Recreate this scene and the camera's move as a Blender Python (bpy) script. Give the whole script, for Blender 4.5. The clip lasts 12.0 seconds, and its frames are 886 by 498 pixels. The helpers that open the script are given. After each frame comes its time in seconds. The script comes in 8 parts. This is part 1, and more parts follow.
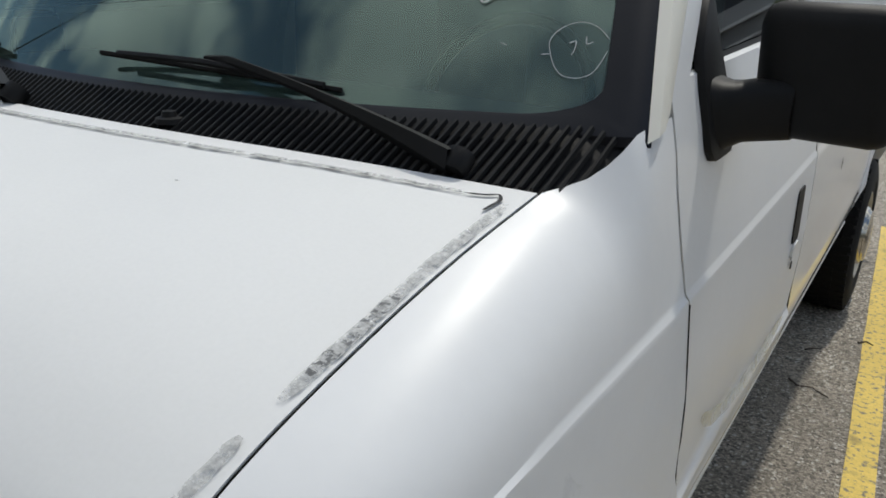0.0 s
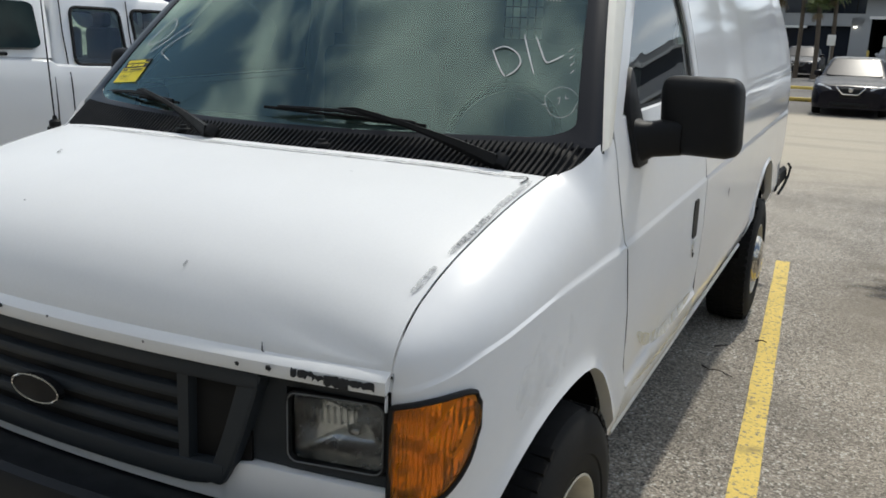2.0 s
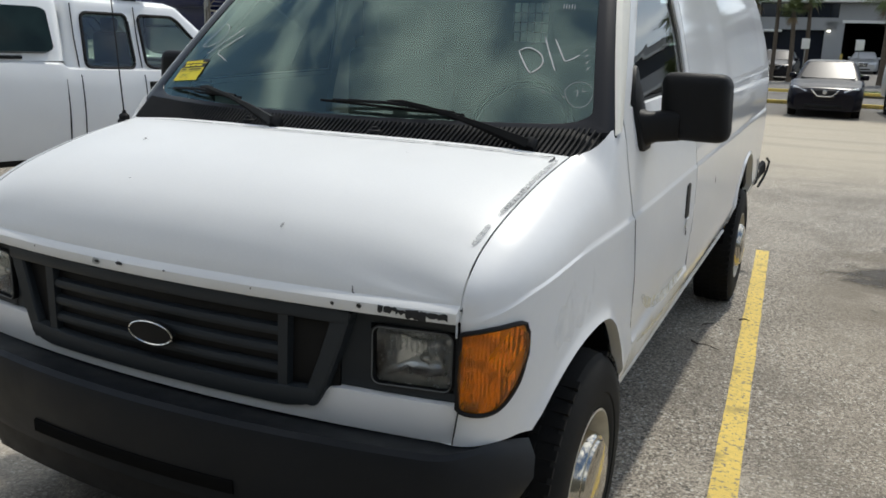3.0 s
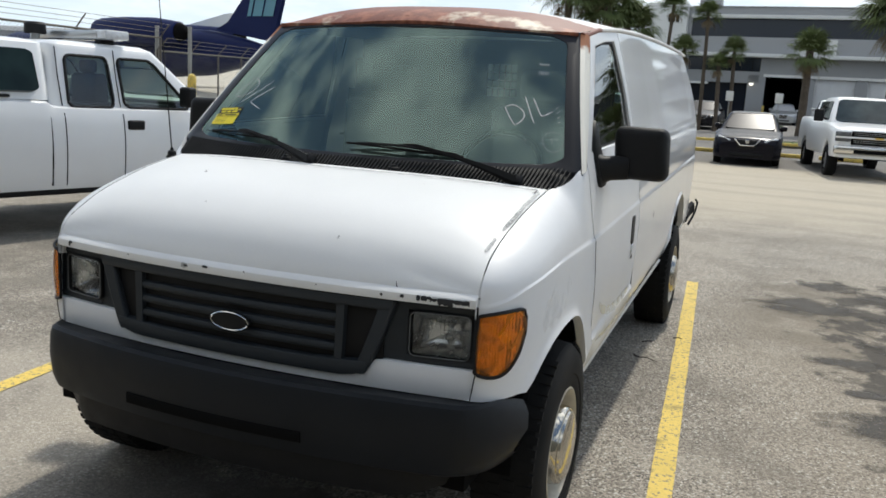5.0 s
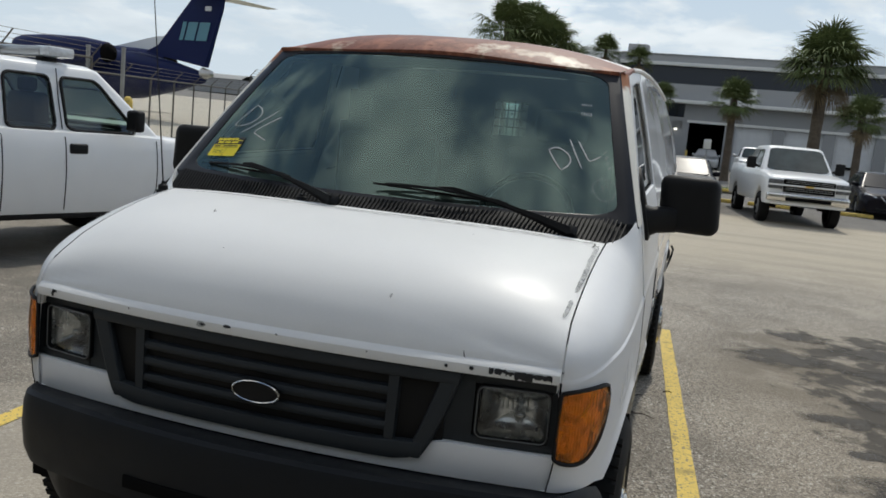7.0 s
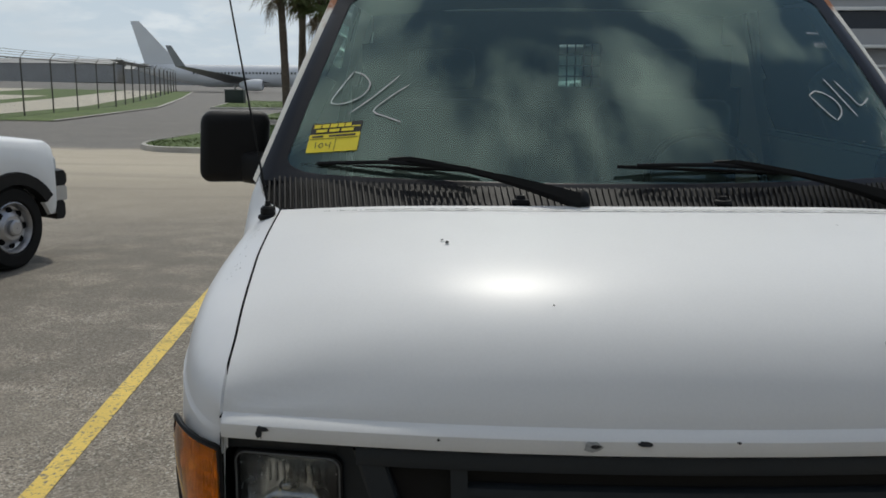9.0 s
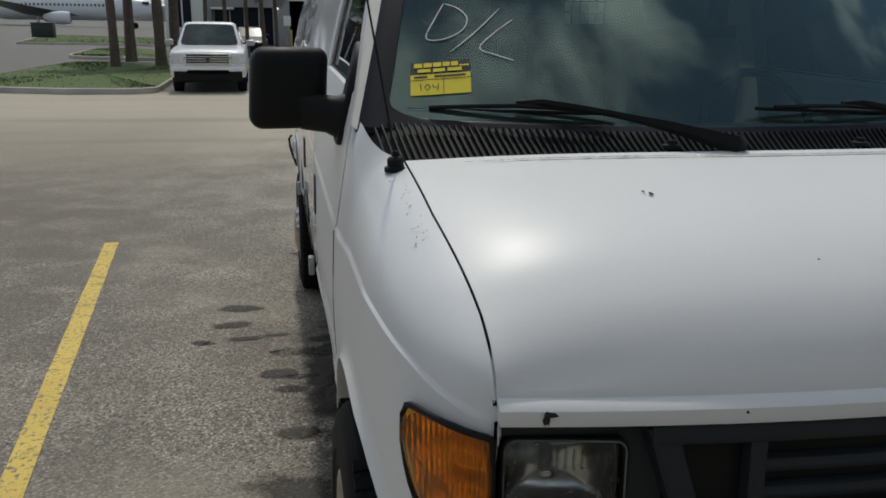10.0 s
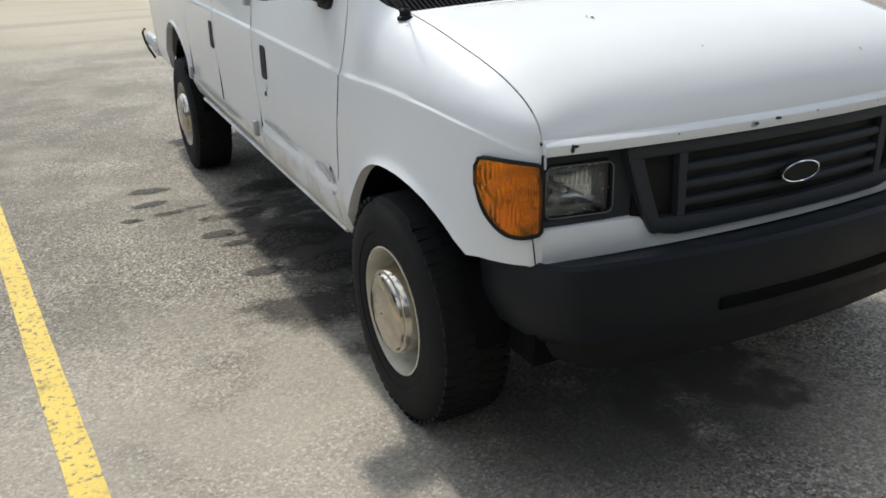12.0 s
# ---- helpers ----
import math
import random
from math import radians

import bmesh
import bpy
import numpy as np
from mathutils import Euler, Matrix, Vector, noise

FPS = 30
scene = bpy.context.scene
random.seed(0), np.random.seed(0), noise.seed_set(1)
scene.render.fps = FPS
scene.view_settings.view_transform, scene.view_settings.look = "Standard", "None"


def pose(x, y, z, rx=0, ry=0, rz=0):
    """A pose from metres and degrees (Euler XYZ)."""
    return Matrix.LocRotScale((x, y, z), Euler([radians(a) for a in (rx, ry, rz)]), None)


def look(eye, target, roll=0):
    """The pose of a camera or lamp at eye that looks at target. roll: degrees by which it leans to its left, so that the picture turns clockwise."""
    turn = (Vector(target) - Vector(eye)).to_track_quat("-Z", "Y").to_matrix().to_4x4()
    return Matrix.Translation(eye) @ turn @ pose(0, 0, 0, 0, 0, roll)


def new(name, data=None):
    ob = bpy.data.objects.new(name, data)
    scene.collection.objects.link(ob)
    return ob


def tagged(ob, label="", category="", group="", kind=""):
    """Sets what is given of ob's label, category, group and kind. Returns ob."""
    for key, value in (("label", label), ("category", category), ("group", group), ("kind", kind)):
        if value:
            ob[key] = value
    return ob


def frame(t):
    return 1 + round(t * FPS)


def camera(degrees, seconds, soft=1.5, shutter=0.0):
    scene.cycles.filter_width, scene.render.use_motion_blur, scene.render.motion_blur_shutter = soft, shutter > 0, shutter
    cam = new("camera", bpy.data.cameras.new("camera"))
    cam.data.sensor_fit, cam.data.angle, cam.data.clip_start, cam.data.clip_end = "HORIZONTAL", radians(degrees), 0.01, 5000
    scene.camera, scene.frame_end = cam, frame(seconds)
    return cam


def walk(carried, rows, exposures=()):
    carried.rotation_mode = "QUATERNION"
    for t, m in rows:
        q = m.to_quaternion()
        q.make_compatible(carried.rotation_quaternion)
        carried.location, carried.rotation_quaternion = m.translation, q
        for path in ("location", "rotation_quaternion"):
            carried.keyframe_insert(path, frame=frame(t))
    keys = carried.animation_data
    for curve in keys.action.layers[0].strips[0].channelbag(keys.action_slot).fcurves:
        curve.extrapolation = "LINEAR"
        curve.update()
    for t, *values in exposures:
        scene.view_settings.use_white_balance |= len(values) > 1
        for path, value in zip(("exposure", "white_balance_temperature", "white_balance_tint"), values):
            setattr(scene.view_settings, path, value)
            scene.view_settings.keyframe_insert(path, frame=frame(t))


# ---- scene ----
cam = camera(56.2, 12.0, soft=1.7)
PATH = [
    (0, (1.245, -0.842, 1.545), (0.254, 0.769, 0.894), 2.0),
    (0.5, (1.477, -1.052, 1.523), (0.487, 0.596, 0.973), 5.5),
    (1, (1.552, -1.253, 1.556), (0.539, 0.393, 1.04), 5.1),
    (1.5, (1.457, -1.527, 1.557), (0.527, 0.175, 1.068), 3.9),
    (2, (1.476, -1.746, 1.568), (0.599, -0.014, 1.088), 2.2),
    (2.5, (1.538, -1.955, 1.558), (0.706, -0.217, 1.024), 1.1),
    (3, (1.498, -2.151, 1.554), (0.662, -0.396, 1.085), 2.1),
    (3.2, (1.463, -2.240, 1.559), (0.606, -0.495, 1.091), 1.2),
    (4.8, (1.564, -2.778, 1.576), (0.877, -0.946, 1.164), 2.7),
    (5, (1.551, -2.839, 1.588), (0.842, -1.005, 1.224), 3.4),
    (5.5, (1.496, -2.914, 1.589), (0.865, -1.042, 1.280), 3.9),
    (6, (1.473, -2.887, 1.591), (0.819, -1.016, 1.319), 5.0),
    (6.5, (1.376, -2.780, 1.585), (0.647, -0.934, 1.338), 3.4),
    (7, (1.051, -2.640, 1.573), (0.504, -0.736, 1.301), 5.6),
    (7.2, (0.932, -2.594, 1.571), (0.334, -0.706, 1.297), 3.0),
    (8.8, (-0.239, -2.013, 1.493), (-0.289, -0.048, 1.121), 1.6),
    (9, (-0.408, -1.928, 1.533), (-0.416, 0.042, 1.186), 0.2),
    (9.5, (-0.756, -1.806, 1.527), (-0.555, 0.153, 1.179), 1.7),
    (10, (-1.087, -1.69, 1.528), (-0.701, 0.211, 1.041), 0.6),
    (10.5, (-1.358, -1.545, 1.549), (-0.707, 0.282, 1.063), -1.5),
    (11, (-1.625, -1.728, 1.579), (-0.737, -0.029, 1.009), -1.0),
    (11.5, (-1.757, -2.011, 1.557), (-0.946, -0.288, 0.944), 0.8),
    (12, (-1.868, -2.254, 1.523), (-1.052, -0.583, 0.788), -2.0),
]
walk(cam, [(t, look(eye, target, roll)) for t, eye, target, roll in PATH],
     [(0.0, -0.15, 6650, 7), (0.5, -0.36, 6650, 7), (1.0, -0.34, 6650, 7), (2.0, 0.08, 6650, 7), (3.0, 0.08, 6650, 7), (5.0, 0.2, 6650, 7), (6.0, 0.0, 6650, 7), (6.5, -0.22, 6650, 7),
      (7.0, -0.25, 6650, 7), (9.0, -0.45, 6650, 7), (10.0, -0.6, 6650, 7), (11.0, -0.15, 6650, 7), (12.0, 0.3, 6650, 7)])

# ---------------------------------------------------------------- light
SUN = Vector((0.03, 0.55, 0.83)).normalized()          # towards the sun
sun_el = math.asin(SUN.z)
sun_az = math.atan2(SUN.x, SUN.y)

world = bpy.data.worlds.new("sky_world")
scene.world = world
world.use_nodes = True
wn, wl = world.node_tree.nodes, world.node_tree.links
wn.clear()
w_out = wn.new("ShaderNodeOutputWorld")
w_bg = wn.new("ShaderNodeBackground")
w_bg.inputs["Strength"].default_value = 0.125
w_sky = wn.new("ShaderNodeTexSky")
w_sky.sky_type = "NISHITA"
w_sky.sun_disc = False
w_sky.sun_elevation, w_sky.sun_rotation = sun_el, sun_az
w_sky.dust_density, w_sky.air_density = 0.5, 1.0
# broken cumulus: noise over the sky dome, flattened towards the horizon
w_geo = wn.new("ShaderNodeTexCoord")
w_sep = wn.new("ShaderNodeSeparateXYZ")
wl.new(w_geo.outputs["Generated"], w_sep.inputs[0])
w_zc = wn.new("ShaderNodeMath"); w_zc.operation = "MAXIMUM"; w_zc.inputs[1].default_value = 0.0
wl.new(w_sep.outputs["Z"], w_zc.inputs[0])
w_za = wn.new("ShaderNodeMath"); w_za.operation = "ADD"; w_za.inputs[1].default_value = 0.22
wl.new(w_zc.outputs[0], w_za.inputs[0])
w_div = wn.new("ShaderNodeVectorMath"); w_div.operation = "DIVIDE"
w_cmb = wn.new("ShaderNodeCombineXYZ")
for k in "XYZ":
    wl.new(w_za.outputs[0], w_cmb.inputs[k])
wl.new(w_geo.outputs["Generated"], w_div.inputs[0])
wl.new(w_cmb.outputs[0], w_div.inputs[1])
w_n = wn.new("ShaderNodeTexNoise")
w_n.inputs["Scale"].default_value = 2.3
w_n.inputs["Detail"].default_value = 7.0
w_n.inputs["Roughness"].default_value = 0.56
w_n.inputs["Distortion"].default_value = 0.25
wl.new(w_div.outputs[0], w_n.inputs["Vector"])
w_ramp = wn.new("ShaderNodeValToRGB")
w_ramp.color_ramp.elements[0].position, w_ramp.color_ramp.elements[1].position = 0.46, 0.57
wl.new(w_n.outputs["Fac"], w_ramp.inputs[0])
# the bellies of the clouds are greyer
w_n2 = wn.new("ShaderNodeTexNoise")
w_n2.inputs["Scale"].default_value = 3.1
w_n2.inputs["Detail"].default_value = 5.0
wl.new(w_div.outputs[0], w_n2.inputs["Vector"])
w_ramp2 = wn.new("ShaderNodeValToRGB")
w_ramp2.color_ramp.elements[0].position, w_ramp2.color_ramp.elements[1].position = 0.35, 0.65
w_ramp2.color_ramp.elements[0].color = (5.2, 5.5, 5.9, 1)
w_ramp2.color_ramp.elements[1].color = (10.5, 10.6, 10.7, 1)
wl.new(w_n2.outputs["Fac"], w_ramp2.inputs[0])
w_mix = wn.new("ShaderNodeMix"); w_mix.data_type = "RGBA"
wl.new(w_ramp.outputs[0], w_mix.inputs["Factor"])
wl.new(w_sky.outputs[0], w_mix.inputs["A"])
# thin cloud shines where it lies before the sun
w_dot = wn.new("ShaderNodeVectorMath"); w_dot.operation = "DOT_PRODUCT"; w_dot.inputs[1].default_value = tuple(SUN)
wl.new(w_geo.outputs["Generated"], w_dot.inputs[0])
w_au = wn.new("ShaderNodeMapRange"); w_au.interpolation_type = "SMOOTHSTEP"
for k, v in (("From Min", 0.45), ("From Max", 1.0), ("To Min", 1.0), ("To Max", 1.55)):
    w_au.inputs[k].default_value = v
wl.new(w_dot.outputs["Value"], w_au.inputs["Value"])
w_shine = wn.new("ShaderNodeVectorMath"); w_shine.operation = "SCALE"
wl.new(w_ramp2.outputs[0], w_shine.inputs[0]); wl.new(w_au.outputs[0], w_shine.inputs["Scale"])
wl.new(w_shine.outputs[0], w_mix.inputs["B"])
# pale blue haze low over the horizon
w_hz = wn.new("ShaderNodeMapRange")
for k, v in (("From Min", 0.02), ("From Max", 0.42), ("To Min", 0.85), ("To Max", 0.0)):
    w_hz.inputs[k].default_value = v
wl.new(w_sep.outputs["Z"], w_hz.inputs["Value"])
w_mix2 = wn.new("ShaderNodeMix"); w_mix2.data_type = "RGBA"
wl.new(w_hz.outputs[0], w_mix2.inputs["Factor"])
wl.new(w_sky.outputs[0], w_mix2.inputs["A"])
w_mix2.inputs["B"].default_value = (4.2, 5.2, 6.7, 1)
wl.new(w_mix2.outputs["Result"], w_mix.inputs["A"])
# milky air: the clouds lose their contrast towards the horizon
w_milk = wn.new("ShaderNodeMapRange")
for k, v in (("From Min", 0.04), ("From Max", 0.40), ("To Min", 0.88), ("To Max", 0.0)):
    w_milk.inputs[k].default_value = v
wl.new(w_sep.outputs["Z"], w_milk.inputs["Value"])
w_mix3 = wn.new("ShaderNodeMix"); w_mix3.data_type = "RGBA"
wl.new(w_milk.outputs[0], w_mix3.inputs["Factor"])
wl.new(w_mix.outputs["Result"], w_mix3.inputs["A"])
w_mix3.inputs["B"].default_value = (6.1, 7.0, 8.0, 1)
wl.new(w_mix3.outputs["Result"], w_bg.inputs["Color"])
wl.new(w_bg.outputs[0], w_out.inputs["Surface"])

sun_data = bpy.data.lights.new("sun", "SUN")
sun_data.energy, sun_data.angle, sun_data.color = 2.4, radians(2.4), (1.0, 0.96, 0.90)
sun = new("sun", sun_data)
sun.matrix_world = look(SUN * 50, (0, 0, 0))


# ---------------------------------------------------------------- materials
def material(name, color, rough=0.5, metal=0.0, grain=0.0, grain_scale=40.0, blotch=0.0, blotch_scale=3.0,
             bump=0.0, bump_scale=60.0, coat=0.0, coat_rough=0.05, random_tint=0.0, rough_var=0.0, spec=0.5):
    """Principled surface with grain and blotches of colour, an uneven gloss and a fine relief, in object metres."""
    m = bpy.data.materials.new(name)
    m.use_nodes = True
    n, l = m.node_tree.nodes, m.node_tree.links
    b = n["Principled BSDF"]
    b.inputs["Roughness"].default_value, b.inputs["Metallic"].default_value = rough, metal
    b.inputs["Specular IOR Level"].default_value = spec
    b.inputs["Coat Weight"].default_value, b.inputs["Coat Roughness"].default_value = coat, coat_rough
    tc = n.new("ShaderNodeTexCoord")
    rgb = n.new("ShaderNodeRGB")
    rgb.outputs[0].default_value = (*color, 1)
    last = rgb.outputs[0]

    def noise_of(scale, detail=4.0):
        t = n.new("ShaderNodeTexNoise")
        t.inputs["Scale"].default_value, t.inputs["Detail"].default_value = scale, detail
        l.new(tc.outputs["Object"], t.inputs["Vector"])
        return t.outputs["Fac"]

    def scaled(fac, amount):
        r = n.new("ShaderNodeMapRange")
        r.inputs["From Min"].default_value, r.inputs["From Max"].default_value = 0.25, 0.75
        r.inputs["To Min"].default_value, r.inputs["To Max"].default_value = 1 - amount, 1 + amount
        l.new(fac, r.inputs["Value"])
        return r.outputs[0]

    def times(col, val):
        v = n.new("ShaderNodeVectorMath"); v.operation = "SCALE"
        l.new(col, v.inputs[0]); l.new(val, v.inputs["Scale"])
        return v.outputs[0]

    if grain:
        last = times(last, scaled(noise_of(grain_scale), grain))
    if blotch:
        last = times(last, scaled(noise_of(blotch_scale, 6.0), blotch))
    if random_tint:
        oi = n.new("ShaderNodeObjectInfo")
        r = n.new("ShaderNodeMapRange")
        r.inputs["To Min"].default_value, r.inputs["To Max"].default_value = 1 - random_tint, 1 + random_tint
        l.new(oi.outputs["Random"], r.inputs["Value"])
        last = times(last, r.outputs[0])
    l.new(last, b.inputs["Base Color"])
    if rough_var:
        r = n.new("ShaderNodeMapRange")
        r.inputs["From Min"].default_value, r.inputs["From Max"].default_value = 0.3, 0.7
        r.inputs["To Min"].default_value, r.inputs["To Max"].default_value = max(0.02, rough - rough_var), rough + rough_var
        l.new(noise_of(blotch_scale * 1.7, 5.0), r.inputs["Value"])
        l.new(r.outputs[0], b.inputs["Roughness"])
    if bump:
        bp = n.new("ShaderNodeBump")
        bp.inputs["Strength"].default_value = bump
        bp.inputs["Distance"].default_value = 0.01
        l.new(noise_of(bump_scale), bp.inputs["Height"])
        l.new(bp.outputs[0], b.inputs["Normal"])
    return m


def glass(name, tint=(0.72, 0.80, 0.76), ior=1.5, rough=0.0, dusty=0.0, shine=(1.0, 1.0, 1.0), dust=(0.30, 0.42, 0.37)):
    """Thin pane: tinted see-through with a Fresnel mirror."""
    m = bpy.data.materials.new(name)
    m.use_nodes = True
    n, l = m.node_tree.nodes, m.node_tree.links
    n.remove(n["Principled BSDF"])
    out = n["Material Output"]
    tr = n.new("ShaderNodeBsdfTransparent"); tr.inputs[0].default_value = (*tint, 1)
    gl = n.new("ShaderNodeBsdfGlossy"); gl.inputs["Roughness"].default_value = rough; gl.inputs["Color"].default_value = (*shine, 1)
    fr = n.new("ShaderNodeFresnel"); fr.inputs["IOR"].default_value = ior
    mx = n.new("ShaderNodeMixShader")
    l.new(fr.outputs[0], mx.inputs[0]); l.new(tr.outputs[0], mx.inputs[1]); l.new(gl.outputs[0], mx.inputs[2])
    last = mx.outputs[0]
    if dusty:
        df = n.new("ShaderNodeBsdfDiffuse"); df.inputs[0].default_value = (*dust, 1)
        m2 = n.new("ShaderNodeMixShader"); m2.inputs[0].default_value = dusty
        l.new(last, m2.inputs[1]); l.new(df.outputs[0], m2.inputs[2])
        last = m2.outputs[0]
    l.new(last, out.inputs["Surface"])
    return m


def patched(base, color, mask_scale, lo, hi, rough=0.9, axis=None, a=0.0, b=1.0):
    """Adds worn patches of another colour to a Principled material: noise between lo and hi, faded in along an axis from a to b."""
    n, l = base.node_tree.nodes, base.node_tree.links
    p = n["Principled BSDF"]
    tc = n.new("ShaderNodeTexCoord")
    t = n.new("ShaderNodeTexNoise")
    t.inputs["Scale"].default_value, t.inputs["Detail"].default_value, t.inputs["Roughness"].default_value = mask_scale, 8.0, 0.62
    l.new(tc.outputs["Object"], t.inputs["Vector"])
    fac = t.outputs["Fac"]
    if axis:
        s = n.new("ShaderNodeSeparateXYZ"); l.new(tc.outputs["Object"], s.inputs[0])
        r = n.new("ShaderNodeMapRange")
        r.inputs["From Min"].default_value, r.inputs["From Max"].default_value = a, b
        r.inputs["To Min"].default_value, r.inputs["To Max"].default_value = -0.5, 0.35
        l.new(s.outputs[axis], r.inputs["Value"])
        ad = n.new("ShaderNodeMath"); ad.operation = "ADD"
        l.new(fac, ad.inputs[0]); l.new(r.outputs[0], ad.inputs[1])
        fac = ad.outputs[0]
    rm = n.new("ShaderNodeMapRange")
    rm.inputs["From Min"].default_value, rm.inputs["From Max"].default_value = lo, hi
    l.new(fac, rm.inputs["Value"])
    mx = n.new("ShaderNodeMix"); mx.data_type = "RGBA"
    old = p.inputs["Base Color"].links[0].from_socket
    l.new(rm.outputs[0], mx.inputs["Factor"]); l.new(old, mx.inputs["A"])
    mx.inputs["B"].default_value = (*color, 1)
    l.new(mx.outputs["Result"], p.inputs["Base Color"])
    rr = n.new("ShaderNodeMix"); rr.data_type = "FLOAT"
    l.new(rm.outputs[0], rr.inputs["Factor"])
    if p.inputs["Roughness"].links:
        l.new(p.inputs["Roughness"].links[0].from_socket, rr.inputs["A"])
    else:
        rr.inputs["A"].default_value = p.inputs["Roughness"].default_value
    rr.inputs["B"].default_value = rough
    l.new(rr.outputs["Result"], p.inputs["Roughness"])
    return base


# the hood's soft blotches also stand in for blurred cloud reflections
M_PAINT = material("oxidised_white_paint", (0.74, 0.745, 0.74), 0.55, grain=0.015, grain_scale=180, blotch=0.05, blotch_scale=1.7,
                   rough_var=0.10, bump=0.01, bump_scale=300, coat=0.36, coat_rough=0.34, spec=0.12)
M_SIDE = patched(material("white_body_paint", (0.74, 0.75, 0.76), 0.50, grain=0.01, blotch=0.03, blotch_scale=1.6,
                          rough_var=0.08, coat=0.60, coat_rough=0.23, spec=0.12), (0.60, 0.58, 0.52), 5.0, 0.62, 0.80, 0.6, "Z", 1.1, 0.45)
M_FENDER = patched(material("dulled_white_fender_paint", (0.74, 0.75, 0.76), 0.50, grain=0.01, blotch=0.04, blotch_scale=1.6,
                            rough_var=0.08, coat=0.45, coat_rough=0.36, spec=0.12), (0.60, 0.58, 0.52), 5.0, 0.62, 0.80, 0.6, "Z", 1.1, 0.45)
M_FLANK = patched(material("glossy_white_flank_paint", (0.76, 0.77, 0.785), 0.50, grain=0.01, blotch=0.03, blotch_scale=1.6,
                           rough_var=0.08, coat=1.0, coat_rough=0.05, spec=0.12), (0.60, 0.58, 0.52), 5.0, 0.62, 0.80, 0.6, "Z", 1.1, 0.45)
M_ROOF = material("rusted_white_roof", (0.74, 0.73, 0.70), 0.45, blotch=0.05, blotch_scale=3.0, bump=0.08, bump_scale=70)
patched(M_ROOF, (0.20, 0.062, 0.034), 6.0, 0.36, 0.52, 0.55, "Y", 1.40, 0.72)
patched(M_ROOF, (0.36, 0.13, 0.07), 11.0, 0.84, 0.98, 0.55, "Y", 1.40, 0.70)
patched(M_ROOF, (0.70, 0.60, 0.46), 4.0, 0.87, 0.98, 0.5, "Y", 1.40, 0.70)
patched(M_ROOF, (0.16, 0.05, 0.03), 26.0, 0.90, 1.02, 0.8, "Y", 1.15, 0.60)
M_PILLAR = material("chalky_cream_pillar_paint", (0.71, 0.69, 0.62), 0.5, blotch=0.05, blotch_scale=8)
patched(M_PILLAR, (0.33, 0.13, 0.06), 12.0, 0.50, 0.70, 0.8, "Z", 1.55, 1.90)
M_CHAR = material("charcoal_moulded_plastic", (0.022, 0.027, 0.032), 0.52, grain=0.10, grain_scale=400, blotch=0.10, blotch_scale=4,
                  rough_var=0.08, bump=0.05, bump_scale=500, spec=0.30)
M_BUMP = material("matt_black_bumper_coat", (0.0078, 0.0096, 0.0122), 0.48, grain=0.12, grain_scale=300, blotch=0.15, blotch_scale=5, bump=0.05, bump_scale=350, rough_var=0.08, spec=0.22)
M_BLACK = material("black_textured_plastic", (0.0075, 0.0078, 0.0085), 0.55, grain=0.1, grain_scale=300, bump=0.06, bump_scale=450, rough_var=0.06, blotch=0.15, blotch_scale=9, spec=0.22)
M_RUBBER = material("black_rubber", (0.0095, 0.0095, 0.0095), 0.8, grain=0.15, grain_scale=120, blotch=0.2, blotch_scale=8, spec=0.2)
# near-black that stands in for shade inside gaps, holes and recesses
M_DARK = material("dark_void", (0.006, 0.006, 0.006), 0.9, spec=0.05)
M_GLASS = glass("windscreen_glass", (0.66, 0.86, 0.78), 2.0, dusty=0.05, shine=(0.72, 0.96, 0.88))
M_FRIT = material("black_windscreen_seal", (0.009, 0.010, 0.014), 0.30, grain=0.1, grain_scale=300, spec=0.22)
M_GLASS_SIDE = glass("side_window_glass", (0.66, 0.76, 0.73), 2.15)
M_LENS = glass("clear_lamp_lens", (0.80, 0.82, 0.82), 1.45, 0.05)
M_CHROME = material("worn_chrome", (0.72, 0.71, 0.68), 0.14, 1.0, rough_var=0.06, blotch_scale=20, blotch=0.05)
M_RIM = material("cream_painted_steel", (0.50, 0.46, 0.37), 0.45, blotch=0.15, blotch_scale=18, grain=0.05)
M_BOWL = material("dim_headlamp_bowl", (0.58, 0.59, 0.60), 0.22, 1.0, rough_var=0.08, blotch_scale=30, blotch=0.3)
M_CAP = material("dull_silver_cap", (0.50, 0.475, 0.42), 0.12, 1.0, blotch=0.14, blotch_scale=25, rough_var=0.12)
M_CHIP = material("exposed_primer", (0.020, 0.021, 0.023), 0.8, grain=0.3, grain_scale=150)
M_SCUFF = material("grey_scuffed_paint", (0.36, 0.37, 0.37), 0.7, grain=0.35, grain_scale=130)
M_RIMGREY = material("grey_lens_rim", (0.13, 0.135, 0.14), 0.4)
M_GREYMETAL = material("galvanised_steel", (0.36, 0.37, 0.37), 0.45, 0.8, grain=0.1)


